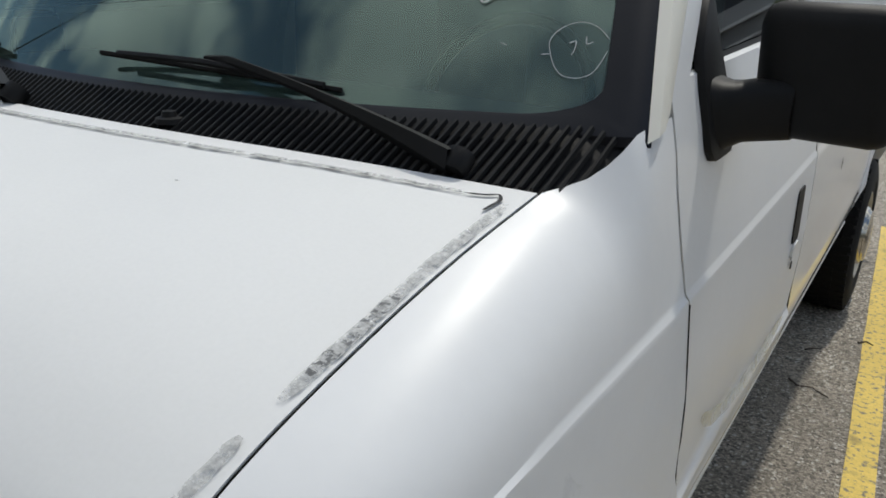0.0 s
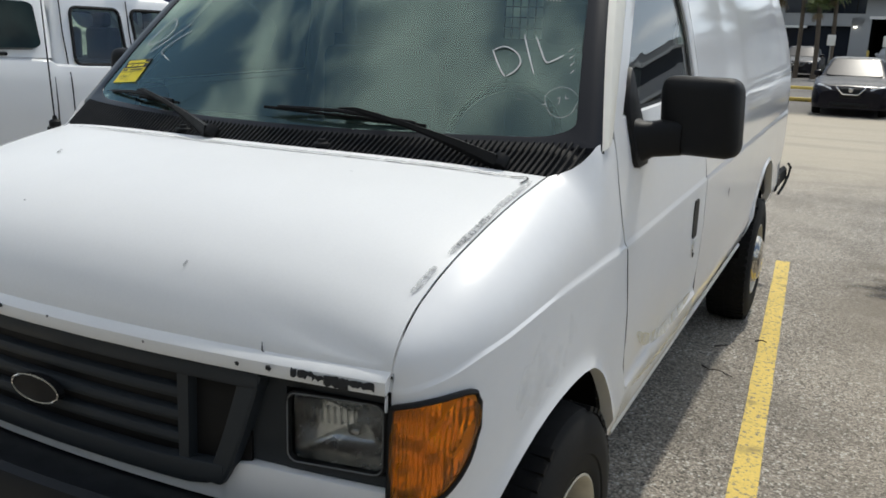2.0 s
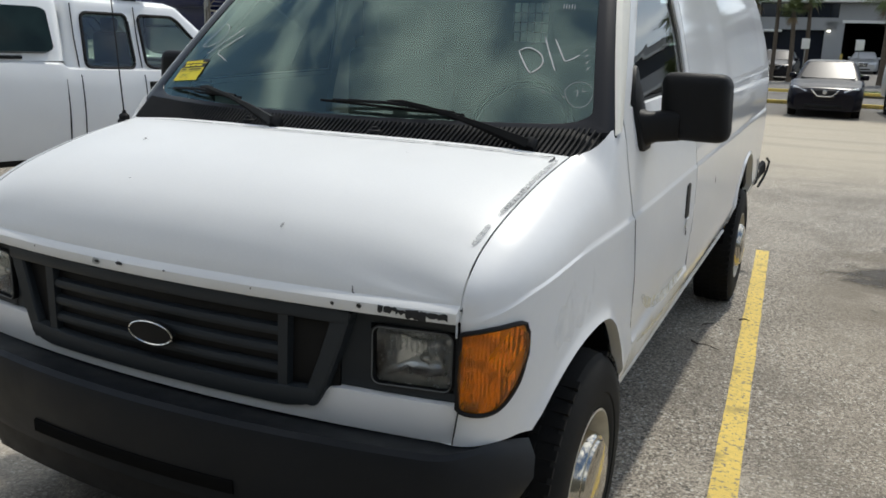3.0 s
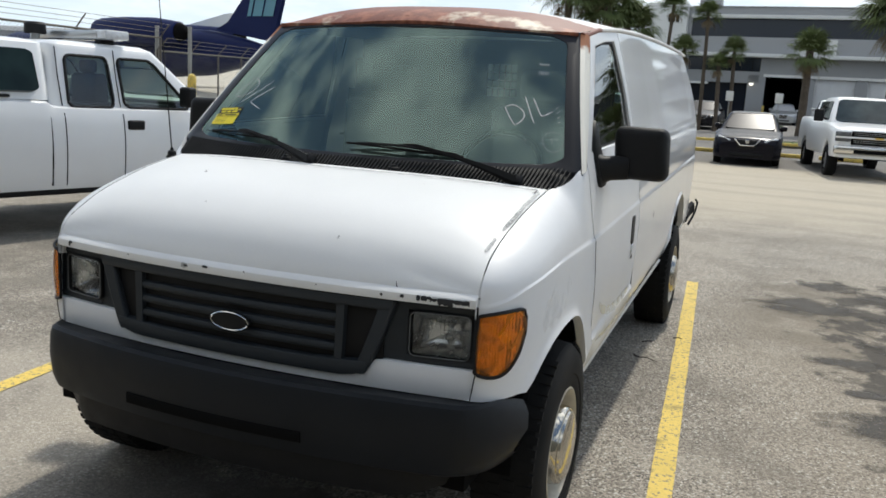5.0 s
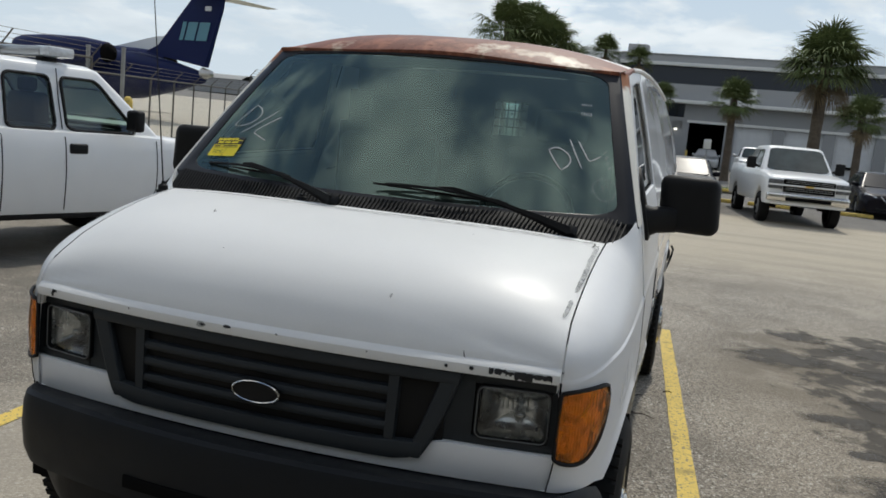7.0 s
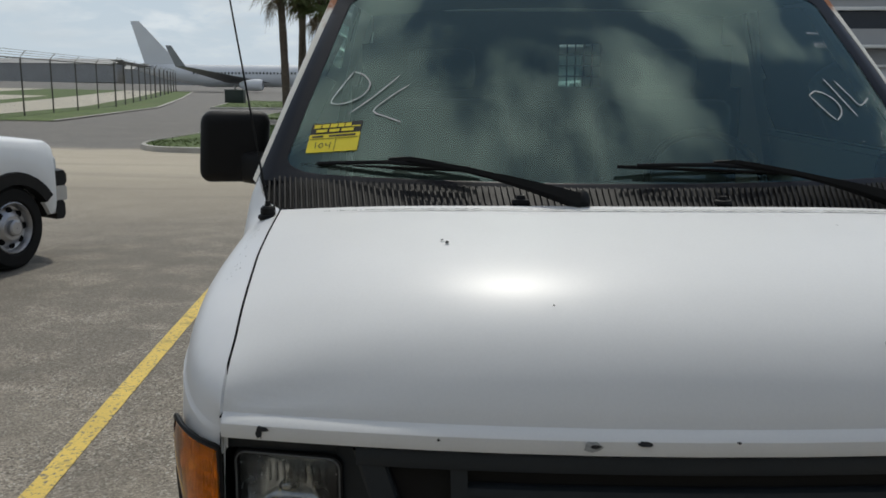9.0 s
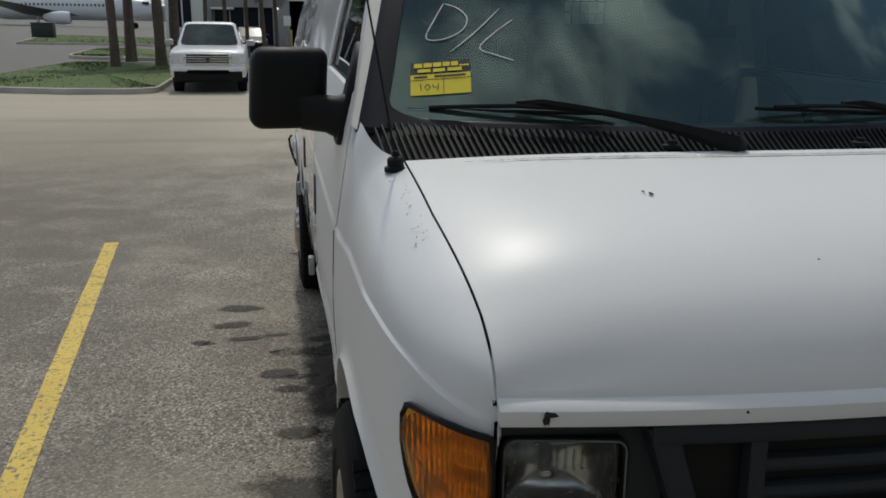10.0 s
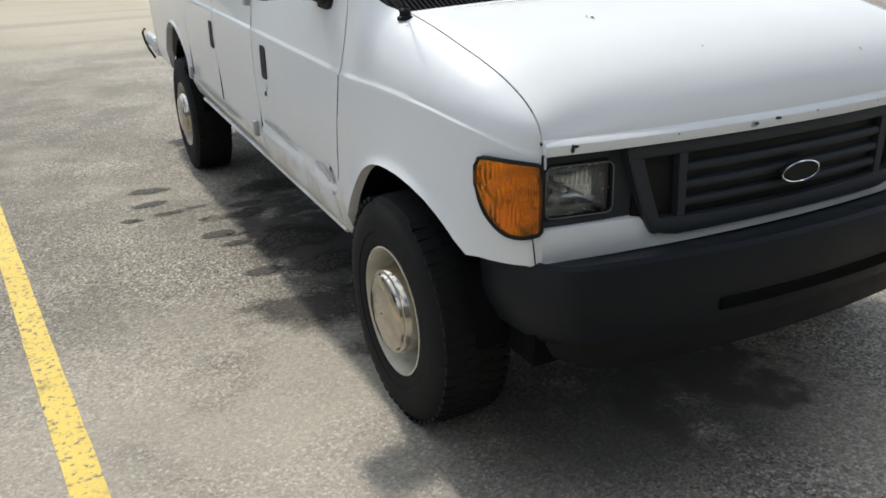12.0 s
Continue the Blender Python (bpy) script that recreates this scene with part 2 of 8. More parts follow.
def amber_reflector():
    """Ribbed silvered plastic behind the amber lens."""
    m = material("ribbed_lamp_reflector", (1.0, 0.97, 0.88), 0.16, 0.85, blotch=0.12, blotch_scale=9)
    n, l = m.node_tree.nodes, m.node_tree.links
    tc = n.new("ShaderNodeTexCoord")
    # both lamps alike: mirror the left onto the right and turn round the bulb
    ab = n.new("ShaderNodeVectorMath"); ab.operation = "ABSOLUTE"; l.new(tc.outputs["Object"], ab.inputs[0])
    off = n.new("ShaderNodeVectorMath"); off.operation = "SUBTRACT"; off.inputs[1].default_value = (0.83, 0.60, 0.83)
    l.new(ab.outputs[0], off.inputs[0])
    w = n.new("ShaderNodeTexWave"); w.wave_type = "RINGS"; w.rings_direction = "SPHERICAL"
    w.inputs["Scale"].default_value, w.inputs["Distortion"].default_value, w.inputs["Detail"].default_value = 6.0, 1.2, 1.0
    l.new(off.outputs[0], w.inputs["Vector"])
    fine = n.new("ShaderNodeTexWave"); fine.bands_direction = "X"; fine.inputs["Scale"].default_value = 48.0
    l.new(tc.outputs["Object"], fine.inputs["Vector"])
    b = n.new("ShaderNodeBump"); b.inputs["Strength"].default_value = 0.5; b.inputs["Distance"].default_value = 0.012
    l.new(w.outputs["Fac"], b.inputs["Height"])
    b2 = n.new("ShaderNodeBump"); b2.inputs["Strength"].default_value = 0.55; b2.inputs["Distance"].default_value = 0.003
    l.new(fine.outputs["Fac"], b2.inputs["Height"]); l.new(b.outputs[0], b2.inputs["Normal"])
    l.new(b2.outputs[0], n["Principled BSDF"].inputs["Normal"])
    return m


M_AMBER = glass("amber_lens", (1.0, 0.50, 0.025), 1.45, 0.04, dusty=0.11, dust=(1.0, 0.30, 0.005))
M_REFLECT = amber_reflector()


# ---------------------------------------------------------------- mesh helpers
def part(name, bm, mat, parent=None, label="", smooth=True):
    """Links a bmesh as one mesh object under a thing."""
    me = bpy.data.meshes.new(name)
    bmesh.ops.recalc_face_normals(bm, faces=bm.faces)
    bm.to_mesh(me)
    bm.free()
    if smooth:
        me.shade_smooth()
        me.set_sharp_from_angle(angle=radians(32))
    for m in (mat if isinstance(mat, (list, tuple)) else [mat]):
        me.materials.append(m)
    ob = new(name, me)
    ob.parent = parent
    if label:
        tagged(ob, label)
    return ob


def thing(name, label, category, group="", m=None, kind=""):
    e = new(name)
    e.empty_display_size = 0.1
    if m is not None:
        e.matrix_basis = m
    return tagged(e, label, category, group, kind)


def add_box(bm, x0, x1, y0, y1, z0, z1, bevel=0.0, seg=2, m=None):
    vs = [bm.verts.new((x, y, z)) for x in (x0, x1) for y in (y0, y1) for z in (z0, z1)]
    fs = [bm.faces.new([vs[i] for i in q]) for q in ((0, 1, 3, 2), (4, 6, 7, 5), (0, 4, 5, 1), (2, 3, 7, 6), (0, 2, 6, 4), (1, 5, 7, 3))]
    out = list(vs)
    if bevel:
        es = list({e for f in fs for e in f.edges})
        r = bmesh.ops.bevel(bm, geom=es, offset=bevel, segments=seg, affect="EDGES", profile=0.5)
        out = list({v for v in vs if v.is_valid} | set(r["verts"]))
    if m is not None:
        bmesh.ops.transform(bm, matrix=m, verts=out)
    return out


def box(*a, **k):
    bm = bmesh.new()
    add_box(bm, *a, **k)
    return bm


def add_tube(bm, pts, r, n=8, r_end=None, cap=True):
    """A round bar along points."""
    pts = [Vector(p) for p in pts]
    rings = []
    up = Vector((0, 0, 1))
    for i, p in enumerate(pts):
        d = (pts[min(i + 1, len(pts) - 1)] - pts[max(i - 1, 0)]).normalized()
        a = d.cross(up if abs(d.z) < 0.95 else Vector((1, 0, 0))).normalized()
        b = d.cross(a)
        rr = r if r_end is None else r + (r_end - r) * i / (len(pts) - 1)
        rings.append([bm.verts.new(p + rr * (math.cos(t) * a + math.sin(t) * b)) for t in [2 * math.pi * k / n for k in range(n)]])
    for q, s in zip(rings, rings[1:]):
        for k in range(n):
            bm.faces.new((q[k], q[(k + 1) % n], s[(k + 1) % n], s[k]))
    if cap:
        bm.faces.new(rings[0][::-1]); bm.faces.new(rings[-1])
    return rings


def tube(pts, r, n=8, r_end=None):
    bm = bmesh.new()
    add_tube(bm, pts, r, n, r_end)
    return bm


def grid(rows, close=False, bm=None, back=False):
    """Faces between rows of points."""
    bm = bm or bmesh.new()
    vr = [[bm.verts.new(p) for p in r] for r in rows]
    for a, b in zip(vr, vr[1:]):
        n = len(a)
        for k in range(n if close else n - 1):
            q = [a[k], a[(k + 1) % n], b[(k + 1) % n], b[k]]
            try:
                bm.faces.new(q)
            except ValueError:
                pass
    return bm, vr


def sheet(rows, thick=0.0, close=False):
    """A surface through rows of points, given a thickness towards its back."""
    bm, vr = grid(rows, close)
    bmesh.ops.remove_doubles(bm, verts=bm.verts, dist=1e-5)
    bmesh.ops.recalc_face_normals(bm, faces=bm.faces)
    if thick:
        bmesh.ops.solidify(bm, geom=bm.faces[:], thickness=thick)
    return bm


def lathe(profile, n=32, axis="x"):
    """Turns (radius, offset) pairs round an axis through the origin."""
    rows = []
    for r, o in profile:
        ring = []
        for k in range(n):
            t = 2 * math.pi * k / n
            c, s = r * math.cos(t), r * math.sin(t)
            ring.append({"x": (o, c, s), "y": (c, o, s), "z": (c, s, o)}[axis])
        rows.append(ring)
    bm, vr = grid(rows, True)
    return bm


def lerp(a, b, t):
    return a + (b - a) * t


def interp(x, xs, ys):
    return float(np.interp(x, xs, ys))


def smooth_interp(x, xs, ys):
    """Monotone-ish cubic through points."""
    if x <= xs[0]:
        return ys[0]
    if x >= xs[-1]:
        return ys[-1]
    i = max(k for k in range(len(xs) - 1) if xs[k] <= x)
    h = xs[i + 1] - xs[i]
    t = (x - xs[i]) / h
    def slope(k):
        if k == 0:
            return (ys[1] - ys[0]) / (xs[1] - xs[0])
        if k == len(xs) - 1:
            return (ys[-1] - ys[-2]) / (xs[-1] - xs[-2])
        return (ys[k + 1] - ys[k - 1]) / (xs[k + 1] - xs[k - 1])
    a, b = slope(i) * h, slope(i + 1) * h
    return ys[i] + a * t + (3 * (ys[i + 1] - ys[i]) - 2 * a - b) * t * t + (2 * (ys[i] - ys[i + 1]) + a + b) * t ** 3


# ---------------------------------------------------------------- the white cargo van
RAKE = 0.035


def rake(y):
    return RAKE * max(0.0, y - 0.3)


PROF_Z = [0.44, 0.47, 0.51, 0.57, 0.615, 0.640, 0.70, 0.78, 0.88, 1.00, 1.064, 1.068, 1.077, 1.082, 1.12, 1.20, 1.30, 1.38, 1.55, 1.70, 1.82, 1.88]
PROF_X = [0.885, 0.914, 0.928, 0.940, 0.951, 0.942, 0.945, 0.950, 0.954, 0.952, 0.9512, 0.9506, 0.9452, 0.9446, 0.940, 0.930, 0.914, 0.893, 0.850, 0.808, 0.772, 0.752]


def bow(y):
    """How far the gutter arches up over the doors and the cargo flank."""
    return smooth_interp(y, [0.70, 1.0, 1.45, 2.2, 3.2, 4.0, 4.6], [0.0, 0.022, 0.048, 0.060, 0.052, 0.035, 0.012])


def side_x(z):
    return interp(z, PROF_Z, PROF_X)


def body_point(s, y, z, out=0.0):
    """A point of the van's flank at height z over its own sill line."""
    x = side_x(z) + out
    x -= 0.10 * max(0.0, (y - 4.42) / 0.18) ** 2.4 if y > 4.42 else 0.0
    return (s * x, y, z + rake(y) + bow(y) * min(1.0, max(0.0, (z - 1.38) / 0.48)))


def seam_y(z):
    return smooth_interp(z, [0.44, 0.60, 0.71, 0.92, 1.05, 1.22, 1.37], [0.50, 0.50, 0.455, 0.40, 0.365, 0.325, 0.33])


def gap_half(z):
    return 0.002 if z < 1.05 else 0.0007


FR_ARCH_Y, RR_ARCH_Y = -0.03, 3.52


def plan_x(y):
    return smooth_interp(y, [-0.605, -0.600, -0.585, -0.545, -0.48, -0.38, -0.22, 0.0], [0.81, 0.830, 0.853, 0.885, 0.914, 0.937, 0.949, 0.952])


def hood_edge(y):
    """x and z of the hood's side seam."""
    return (interp(y, [-0.60, -0.50, -0.2, 0.09], [0.810, 0.804, 0.808, 0.816]),
            smooth_interp(y, [-0.605, -0.602, -0.587, -0.55, -0.50, -0.42, -0.30, -0.1, 0.09], [0.985, 1.020, 1.054, 1.088, 1.116, 1.152, 1.190, 1.240, 1.275]))


def pull(s, y):
    """The knocked-in corner on the passenger side."""
    return 0.023 * min(1.0, max(0.0, (-0.2 - y) / 0.38)) if s < 0 else 0.0


def crease_z(y):
    return smooth_interp(y, [-0.605, -0.56, -0.45, -0.2, 0.1, 0.4], [0.985, 1.000, 1.033, 1.064, 1.070, 1.069])


def fender_bottom(y):
    a = abs(y - FR_ARCH_Y)
    w = 0.475 if y < FR_ARCH_Y else 0.435
    p = 2.5 if y < FR_ARCH_Y else 2.1
    if a < w:
        z = 0.40 + 0.44 * (1 - (a / w) ** p) ** (1 / p)
    else:
        z = 0.40
    return max(z, 0.695 + 0.0 * y) if y < FR_ARCH_Y - 0.3 else max(z, 0.455)


def bezier(p0, p1, p2, p3, t):
    q = 1 - t
    return tuple(q ** 3 * a + 3 * q * q * t * b + 3 * q * t * t * c + t ** 3 * d for a, b, c, d in zip(p0, p1, p2, p3))


def make_fender(s):
    rows = []
    front = [-0.605, -0.602, -0.596, -0.585, -0.57, -0.55, -0.525, -0.50, -0.47, -0.44, -0.40, -0.36, -0.32, -0.27, -0.21, -0.15, -0.09, -0.03, 0.03, 0.09]
    stations = [(y, None) for y in front] + [(None, v / 10) for v in range(1, 11)]
    for y, v in stations:
        col = []
        y0 = y if v is None else lerp(0.09, 0.498, v)
        zb, zc = fender_bottom(y0), crease_z(y0)
        dx = 0.952 - plan_x(y0) + pull(s, y0)
        tuck = 0.011 * min(1.0, max(0.0, (0.34 - y0) / 0.25)) if s < 0 else 0.0
        lip = 0.012 if zb > 0.46 and -0.45 < y0 < 0.40 else 0.0
        for f in (0.0, 0.0, 0.03, 0.07, 0.14, 0.25, 0.4, 0.55, 0.7, 0.85, 0.95, 0.985, 1.0):
            z = zb + (zc - zb) * f
            x = side_x(z) - dx + lip * max(0, 1 - f / 0.12) - tuck * min(1.0, max(0.0, (z - 0.78) / 0.26))
            if len(col) == 0:
                x -= 0.035
            yy = y0 if v is None else lerp(0.09, seam_y(z) - gap_half(z), v)
            col.append((s * x, yy, z))
        x_c = min(side_x(zc), 0.950) - dx - 0.004 - tuck * min(1.0, max(0.0, (zc - 0.78) / 0.26))
        if v is None:
            xh, zh = hood_edge(y0)
        else:
            xh = interp(v, [0, 0.17, 0.33, 0.52, 1], [0.815, 0.844, 0.868, 0.886, 0.902])
            zh = interp(v, [0, 0.17, 0.33, 0.52, 1], [1.275, 1.285, 1.310, 1.344, 1.350])
        xh += 0.001 - pull(s, y0)
        drop = zh - zc
        for t in (0.0, 0.03, 0.1, 0.2, 0.3, 0.4, 0.5, 0.6, 0.7, 0.8, 0.9, 1.0):
            if v is None:
                px, pz = bezier((x_c, zc + 0.006), (x_c - 0.008, zc + 0.55 * drop), (lerp(xh, x_c, 0.72), zh - 0.02 * min(1, drop / 0.1)), (xh, zh), t)
            else:
                zr = lerp(zc + 0.006, zh, t)
                bx, bz = bezier((x_c, zc + 0.006), (x_c - 0.008, zc + 0.55 * drop), (lerp(xh, x_c, 0.72), zh - 0.02), (xh, zh), t)
                px, pz = lerp(bx, side_x(zr) - 0.002, v ** 1.4), lerp(bz, zr, v)
            yy = y0 if v is None else lerp(0.09, seam_y(pz) - gap_half(pz), v)
            col.append((s * px, yy, pz))
        col.append((s * (px - 0.012), yy, pz - 0.03))
        rows.append(col)
    return sheet(rows)


HOOD_Y = [0.085, -0.02, -0.14, -0.264, -0.37, -0.46, -0.53, -0.585, -0.63, -0.661, -0.672]
HOOD_Z = [1.302, 1.291, 1.276, 1.257, 1.236, 1.210, 1.180, 1.146, 1.101, 1.050, 1.020]


def hood_point(u, v):
    """u: -1 to 1 across; v: 0 at the cowl to 1 at the lip."""
    k = v * (len(HOOD_Y) - 1)
    idx = list(range(len(HOOD_Y)))
    yc, zc = smooth_interp(k, idx, HOOD_Y), smooth_interp(k, idx, HOOD_Z)
    w = min(1.0, max(0.0, (0.085 - yc) / 0.757))
    bow = 0.072 * w ** 1.5 * u * u
    y = yc + bow - 0.135 * (1 - u * u) * (1 - w) ** 2
    xe, ze = hood_edge(max(y, -0.6))
    if v > 0.995:
        ze = zc
    x = u * (xe - 0.004 - pull(u, y))
    zedge = min(ze, zc)
    a = abs(u)
    z = zc + (zedge - zc) * (0.25 * a * a + 0.75 * a ** 5)
    return x, y, z


def make_hood():
    rows = []
    us = [-1, -0.985, -0.96, -0.92, -0.86, -0.78, -0.68, -0.55, -0.4, -0.2, 0, 0.2, 0.4, 0.55, 0.68, 0.78, 0.86, 0.92, 0.96, 0.985, 1]
    def row(fn):
        pts = [fn(u) for u in us]
        return [(pts[0][0], pts[0][1], pts[0][2] - 0.03)] + pts + [(pts[-1][0], pts[-1][1], pts[-1][2] - 0.03)]
    def back(u):
        x, y, z = hood_point(u, 0)
        return x, y + 0.004, z - 0.035
    rows.append(row(back))
    for k in range(0, 31):
        rows.append(row(lambda u, v=k / 30: hood_point(u, v)))
    # the rolled lip below the crease line
    for dy, dz in ((-0.012, -0.006), (-0.019, -0.014), (-0.021, -0.030), (-0.019, -0.038), (-0.005, -0.042), (0.03, -0.042)):
        def lip(u, dy=dy, dz=dz):
            x, y, z = hood_point(u, 1)
            return x, y + dy, z + dz
        rows.append(row(lip))
    return sheet(rows)


def ws_point(u, v, out=0.0):
    """The windscreen: u -1..1 across, v 0 at the cowl to 1 at the roof."""
    hw = lerp(0.856, 0.708, v)
    x = u * hw
    yb, zb = 0.052 + 0.172 * u * u, 1.338 + 0.014 * u * u
    yt, zt = 0.595 + 0.112 * u * u, 1.880 - 0.022 * u * u
    y, z = lerp(yb, yt, v), lerp(zb, zt, v)
    y -= 0.018 * math.sin(math.pi * v)
    n = Vector((0.15 * u, -0.75, 0.65))
    return tuple(Vector((x, y, z)) + out * n)


def make_door(s):
    """The front door's shell, below and round its window."""
    bm = bmesh.new()
    zs = [0.455, 0.455, 0.47, 0.50, 0.54, 0.58, 0.615, 0.628, 0.640, 0.67, 0.72, 0.80, 0.88, 0.96, 1.02, 1.055, 1.064, 1.068, 1.077, 1.083, 1.12, 1.18, 1.25, 1.31, 1.37]
    ts = [0, 0, 0.02, 0.08, 0.16, 0.24, 0.32, 0.4, 0.5, 0.6, 0.7, 0.8, 0.9, 0.97, 1, 1]
    rows = []
    for i, t in enumerate(ts):
        col = []
        for j, z in enumerate(zs):
            y = lerp(seam_y(z) + gap_half(z), 1.478, t)
            inset = 0.03 if i in (0, len(ts) - 1) or j == 0 else 0.0
            dent = 0.012 * math.exp(-((y - 0.85) / 0.28) ** 2 - ((z - 0.64) / 0.07) ** 2)
            col.append(body_point(s, y, z, -inset - dent))
        rows.append(col)
    grid(rows, bm=bm)
    outer = [(0.330, 1.37), (0.60, 1.64), (0.80, 1.845), (1.10, 1.868), (1.425, 1.868), (1.468, 1.60), (1.478, 1.37)]
    inner = [(0.435, 1.395), (0.665, 1.61), (0.875, 1.805), (1.10, 1.818), (1.325, 1.816), (1.405, 1.60), (1.420, 1.395)]
    def dense(pts):
        out = []
        for (a, b), (c, d) in zip(pts, pts[1:] + pts[:1]):
            out += [(lerp(a, c, k / 8), lerp(b, d, k / 8)) for k in range(8)]
        return out
    o, i = dense(outer), dense(inner)
    rings = []
    for t, inset in ((0, 0.03), (0, 0), (0.15, 0.0), (0.5, 0.0), (0.9, 0.0), (1, 0.004), (1, 0.025)):
        rings.append([body_point(s, lerp(a[0], b[0], t), lerp(a[1], b[1], t), -inset) for a, b in zip(o, i)])
    grid(rings, True, bm)
    bmesh.ops.remove_doubles(bm, verts=bm.verts, dist=1e-5)
    return bm, i


def window_pane(s, loop, inset):
    bm = bmesh.new()
    c = (sum(p[0] for p in loop) / len(loop), sum(p[1] for p in loop) / len(loop))
    rings = [[body_point(s, lerp(c[0], p[0], t), lerp(c[1], p[1], t), -inset) for p in loop] for t in (0.05, 0.5, 1.02)]
    bm, vr = grid(rings, True, bm)
    bm.faces.new(vr[0])
    return bm


def make_cargo(s, y0, y1, arch=True, emboss=True):
    """A length of the cargo flank from y0 to y1, sill to gutter."""
    rows = []
    n = max(8, int((y1 - y0) / 0.045))
    ys = [y0] + [lerp(y0, y1, k / n) for k in range(n + 1)] + [y1]
    fr = [0, 0, 0.02, 0.05, 0.09, 0.13, 0.18, 0.25, 0.33, 0.40, 0.422, 0.4298, 0.4326, 0.4390, 0.4432, 0.46, 0.50, 0.56, 0.62, 0.66, 0.67, 0.75, 0.84, 0.9, 0.94, 0.955, 1.0]
    for i, y in enumerate(ys):
        col = []
        zb = 0.455
        if arch:
            a = abs(y - RR_ARCH_Y)
            if a < 0.44:
                zb = max(zb, 0.42 + 0.43 * math.sqrt(1 - (a / 0.44) ** 2))
        for j, f in enumerate(fr):
            zt = 0.455 + (1.872 - 0.455) * f
            if f < 0.43:
                zt = zb + (1.054 - zb) * f / 0.432
            out = -0.03 if (i in (0, len(ys) - 1) or j == 0) else 0.0
            if zt > 1.08:
                out += 0.034 * math.sin(math.pi * (zt - 1.08) / 0.80) * min(1.0, max(0.0, (y - 1.5) / 0.9))
            if emboss and f > 0.66 and f < 0.95:
                out -= 0.007 * min(1.0, max(0.0, (y - y0 - 0.05) / 0.5)) * min(1.0, max(0.0, (y1 - 0.1 - y) / 0.5))
            if arch and zb > 0.46 and j in (1, 2):
                out += 0.010
            yy = y
            if y0 < 1.5 and zt > 1.37:
                yy += (interp(zt, [1.37, 1.60, 1.868], [1.486, 1.477, 1.434]) - 1.486) * max(0.0, 1 - (y - 1.486) / 0.45)
            col.append(body_point(s, yy, zt, out))
        rows.append(col)
    return sheet(rows)


def roof_point(u, t):
    """u: -1..1 across the gutters; t: 0 at the windscreen header to 1 at the tail."""
    hw = 0.752 - 0.020 * math.exp(-max(0.0, 4.0 * t) / 0.45)
    yh = 0.588 + 0.124 * u * u
    y = yh + (4.60 - yh) * t
    d = y - yh
    zh = 1.886 - 0.022 * u * u
    crown = 1.872 + bow(y) + (0.105 - 0.7 * bow(y)) * (1 - abs(u) ** 3.2)
    k = 1 - math.exp(-d / 0.12)
    z = lerp(zh, crown, k) + rake(y)
    if y > 4.3:
        z -= 0.06 * ((y - 4.3) / 0.3) ** 2
    return u * hw, y, z


def make_wheel_parts(parent, s, hub, turn=0.0):
    """Tyre, steel rim and hub cap round the hub point, on side s."""
    x, y, z = hub
    w = new("wheel")
    w.parent = parent
    w.matrix_basis = pose(x, y, z, 0, 0, turn)
    tagged(w, "worn black tyre on a cream steel wheel")
    R = 0.375
    prof = [(0.200, -0.10), (0.215, -0.115), (0.30, -0.122), (0.345, -0.113), (0.368, -0.092), (0.375, -0.05), (0.375, 0.05), (0.368, 0.092), (0.345, 0.113),
            (0.30, 0.122), (0.262, 0.121), (0.258, 0.117), (0.23, 0.119), (0.215, 0.112), (0.206, 0.095)]
    bm = lathe([(r, s * o) for r, o in prof], 56)
    # a flat where it meets the ground
    for v in bm.verts:
        if v.co.z < -z + 0.004:
            v.co.z = -z + 0.004
    part("tyre", bm, M_RUBBER, w)
    tb = bmesh.new()
    for k in range(56):
        a = 2 * math.pi * k / 56
        for row, off in ((-0.075, 0.0), (0.075, 0.5), (-0.025, 0.3), (0.026, 0.8)):
            b = a + off * 2 * math.pi / 56
            if math.sin(b) < -0.93:
                continue
            m = Matrix.Rotation(-b, 4, "X")
            wd = 0.030 if abs(row) > 0.05 else 0.020
            add_box(tb, row - wd, row + wd, 0.368 if abs(row) < 0.05 else 0.362, 0.3785 if abs(row) < 0.05 else 0.3745, -0.013, 0.013, m=m)
    part("tread", tb, M_RUBBER, w, smooth=False)
    rim = [(0.207, 0.108), (0.213, 0.114), (0.207, 0.116), (0.199, 0.104), (0.193, 0.060), (0.186, 0.005), (0.176, -0.012), (0.168, 0.000), (0.158, 0.034), (0.142, 0.052), (0.06, 0.052), (0.01, 0.052)]
    part("rim", lathe([(r, s * o) for r, o in rim], 44), M_RIM, w)
    for k in range(8):
        a = 2 * math.pi * (k + 0.3) / 8
        part("rim_slot", box(min(s * -0.012, s * -0.004), max(s * -0.012, s * -0.004), -0.015, 0.015, -0.022, 0.022, bevel=0.002, m=Matrix.Translation((0, 0.173 * math.cos(a), 0.173 * math.sin(a))) @ Matrix.Rotation(a, 4, "X")), M_DARK, w)
    cap = [(0.160, 0.010), (0.163, 0.048), (0.159, 0.060), (0.149, 0.064), (0.146, 0.084), (0.143, 0.112), (0.136, 0.124), (0.127, 0.126), (0.123, 0.134), (0.112, 0.140), (0.07, 0.146), (0.005, 0.148)]
    part("hub_cap", lathe([(r, s * o) for r, o in cap], 40), M_CAP, w, "dull silver hub cap")
    return w


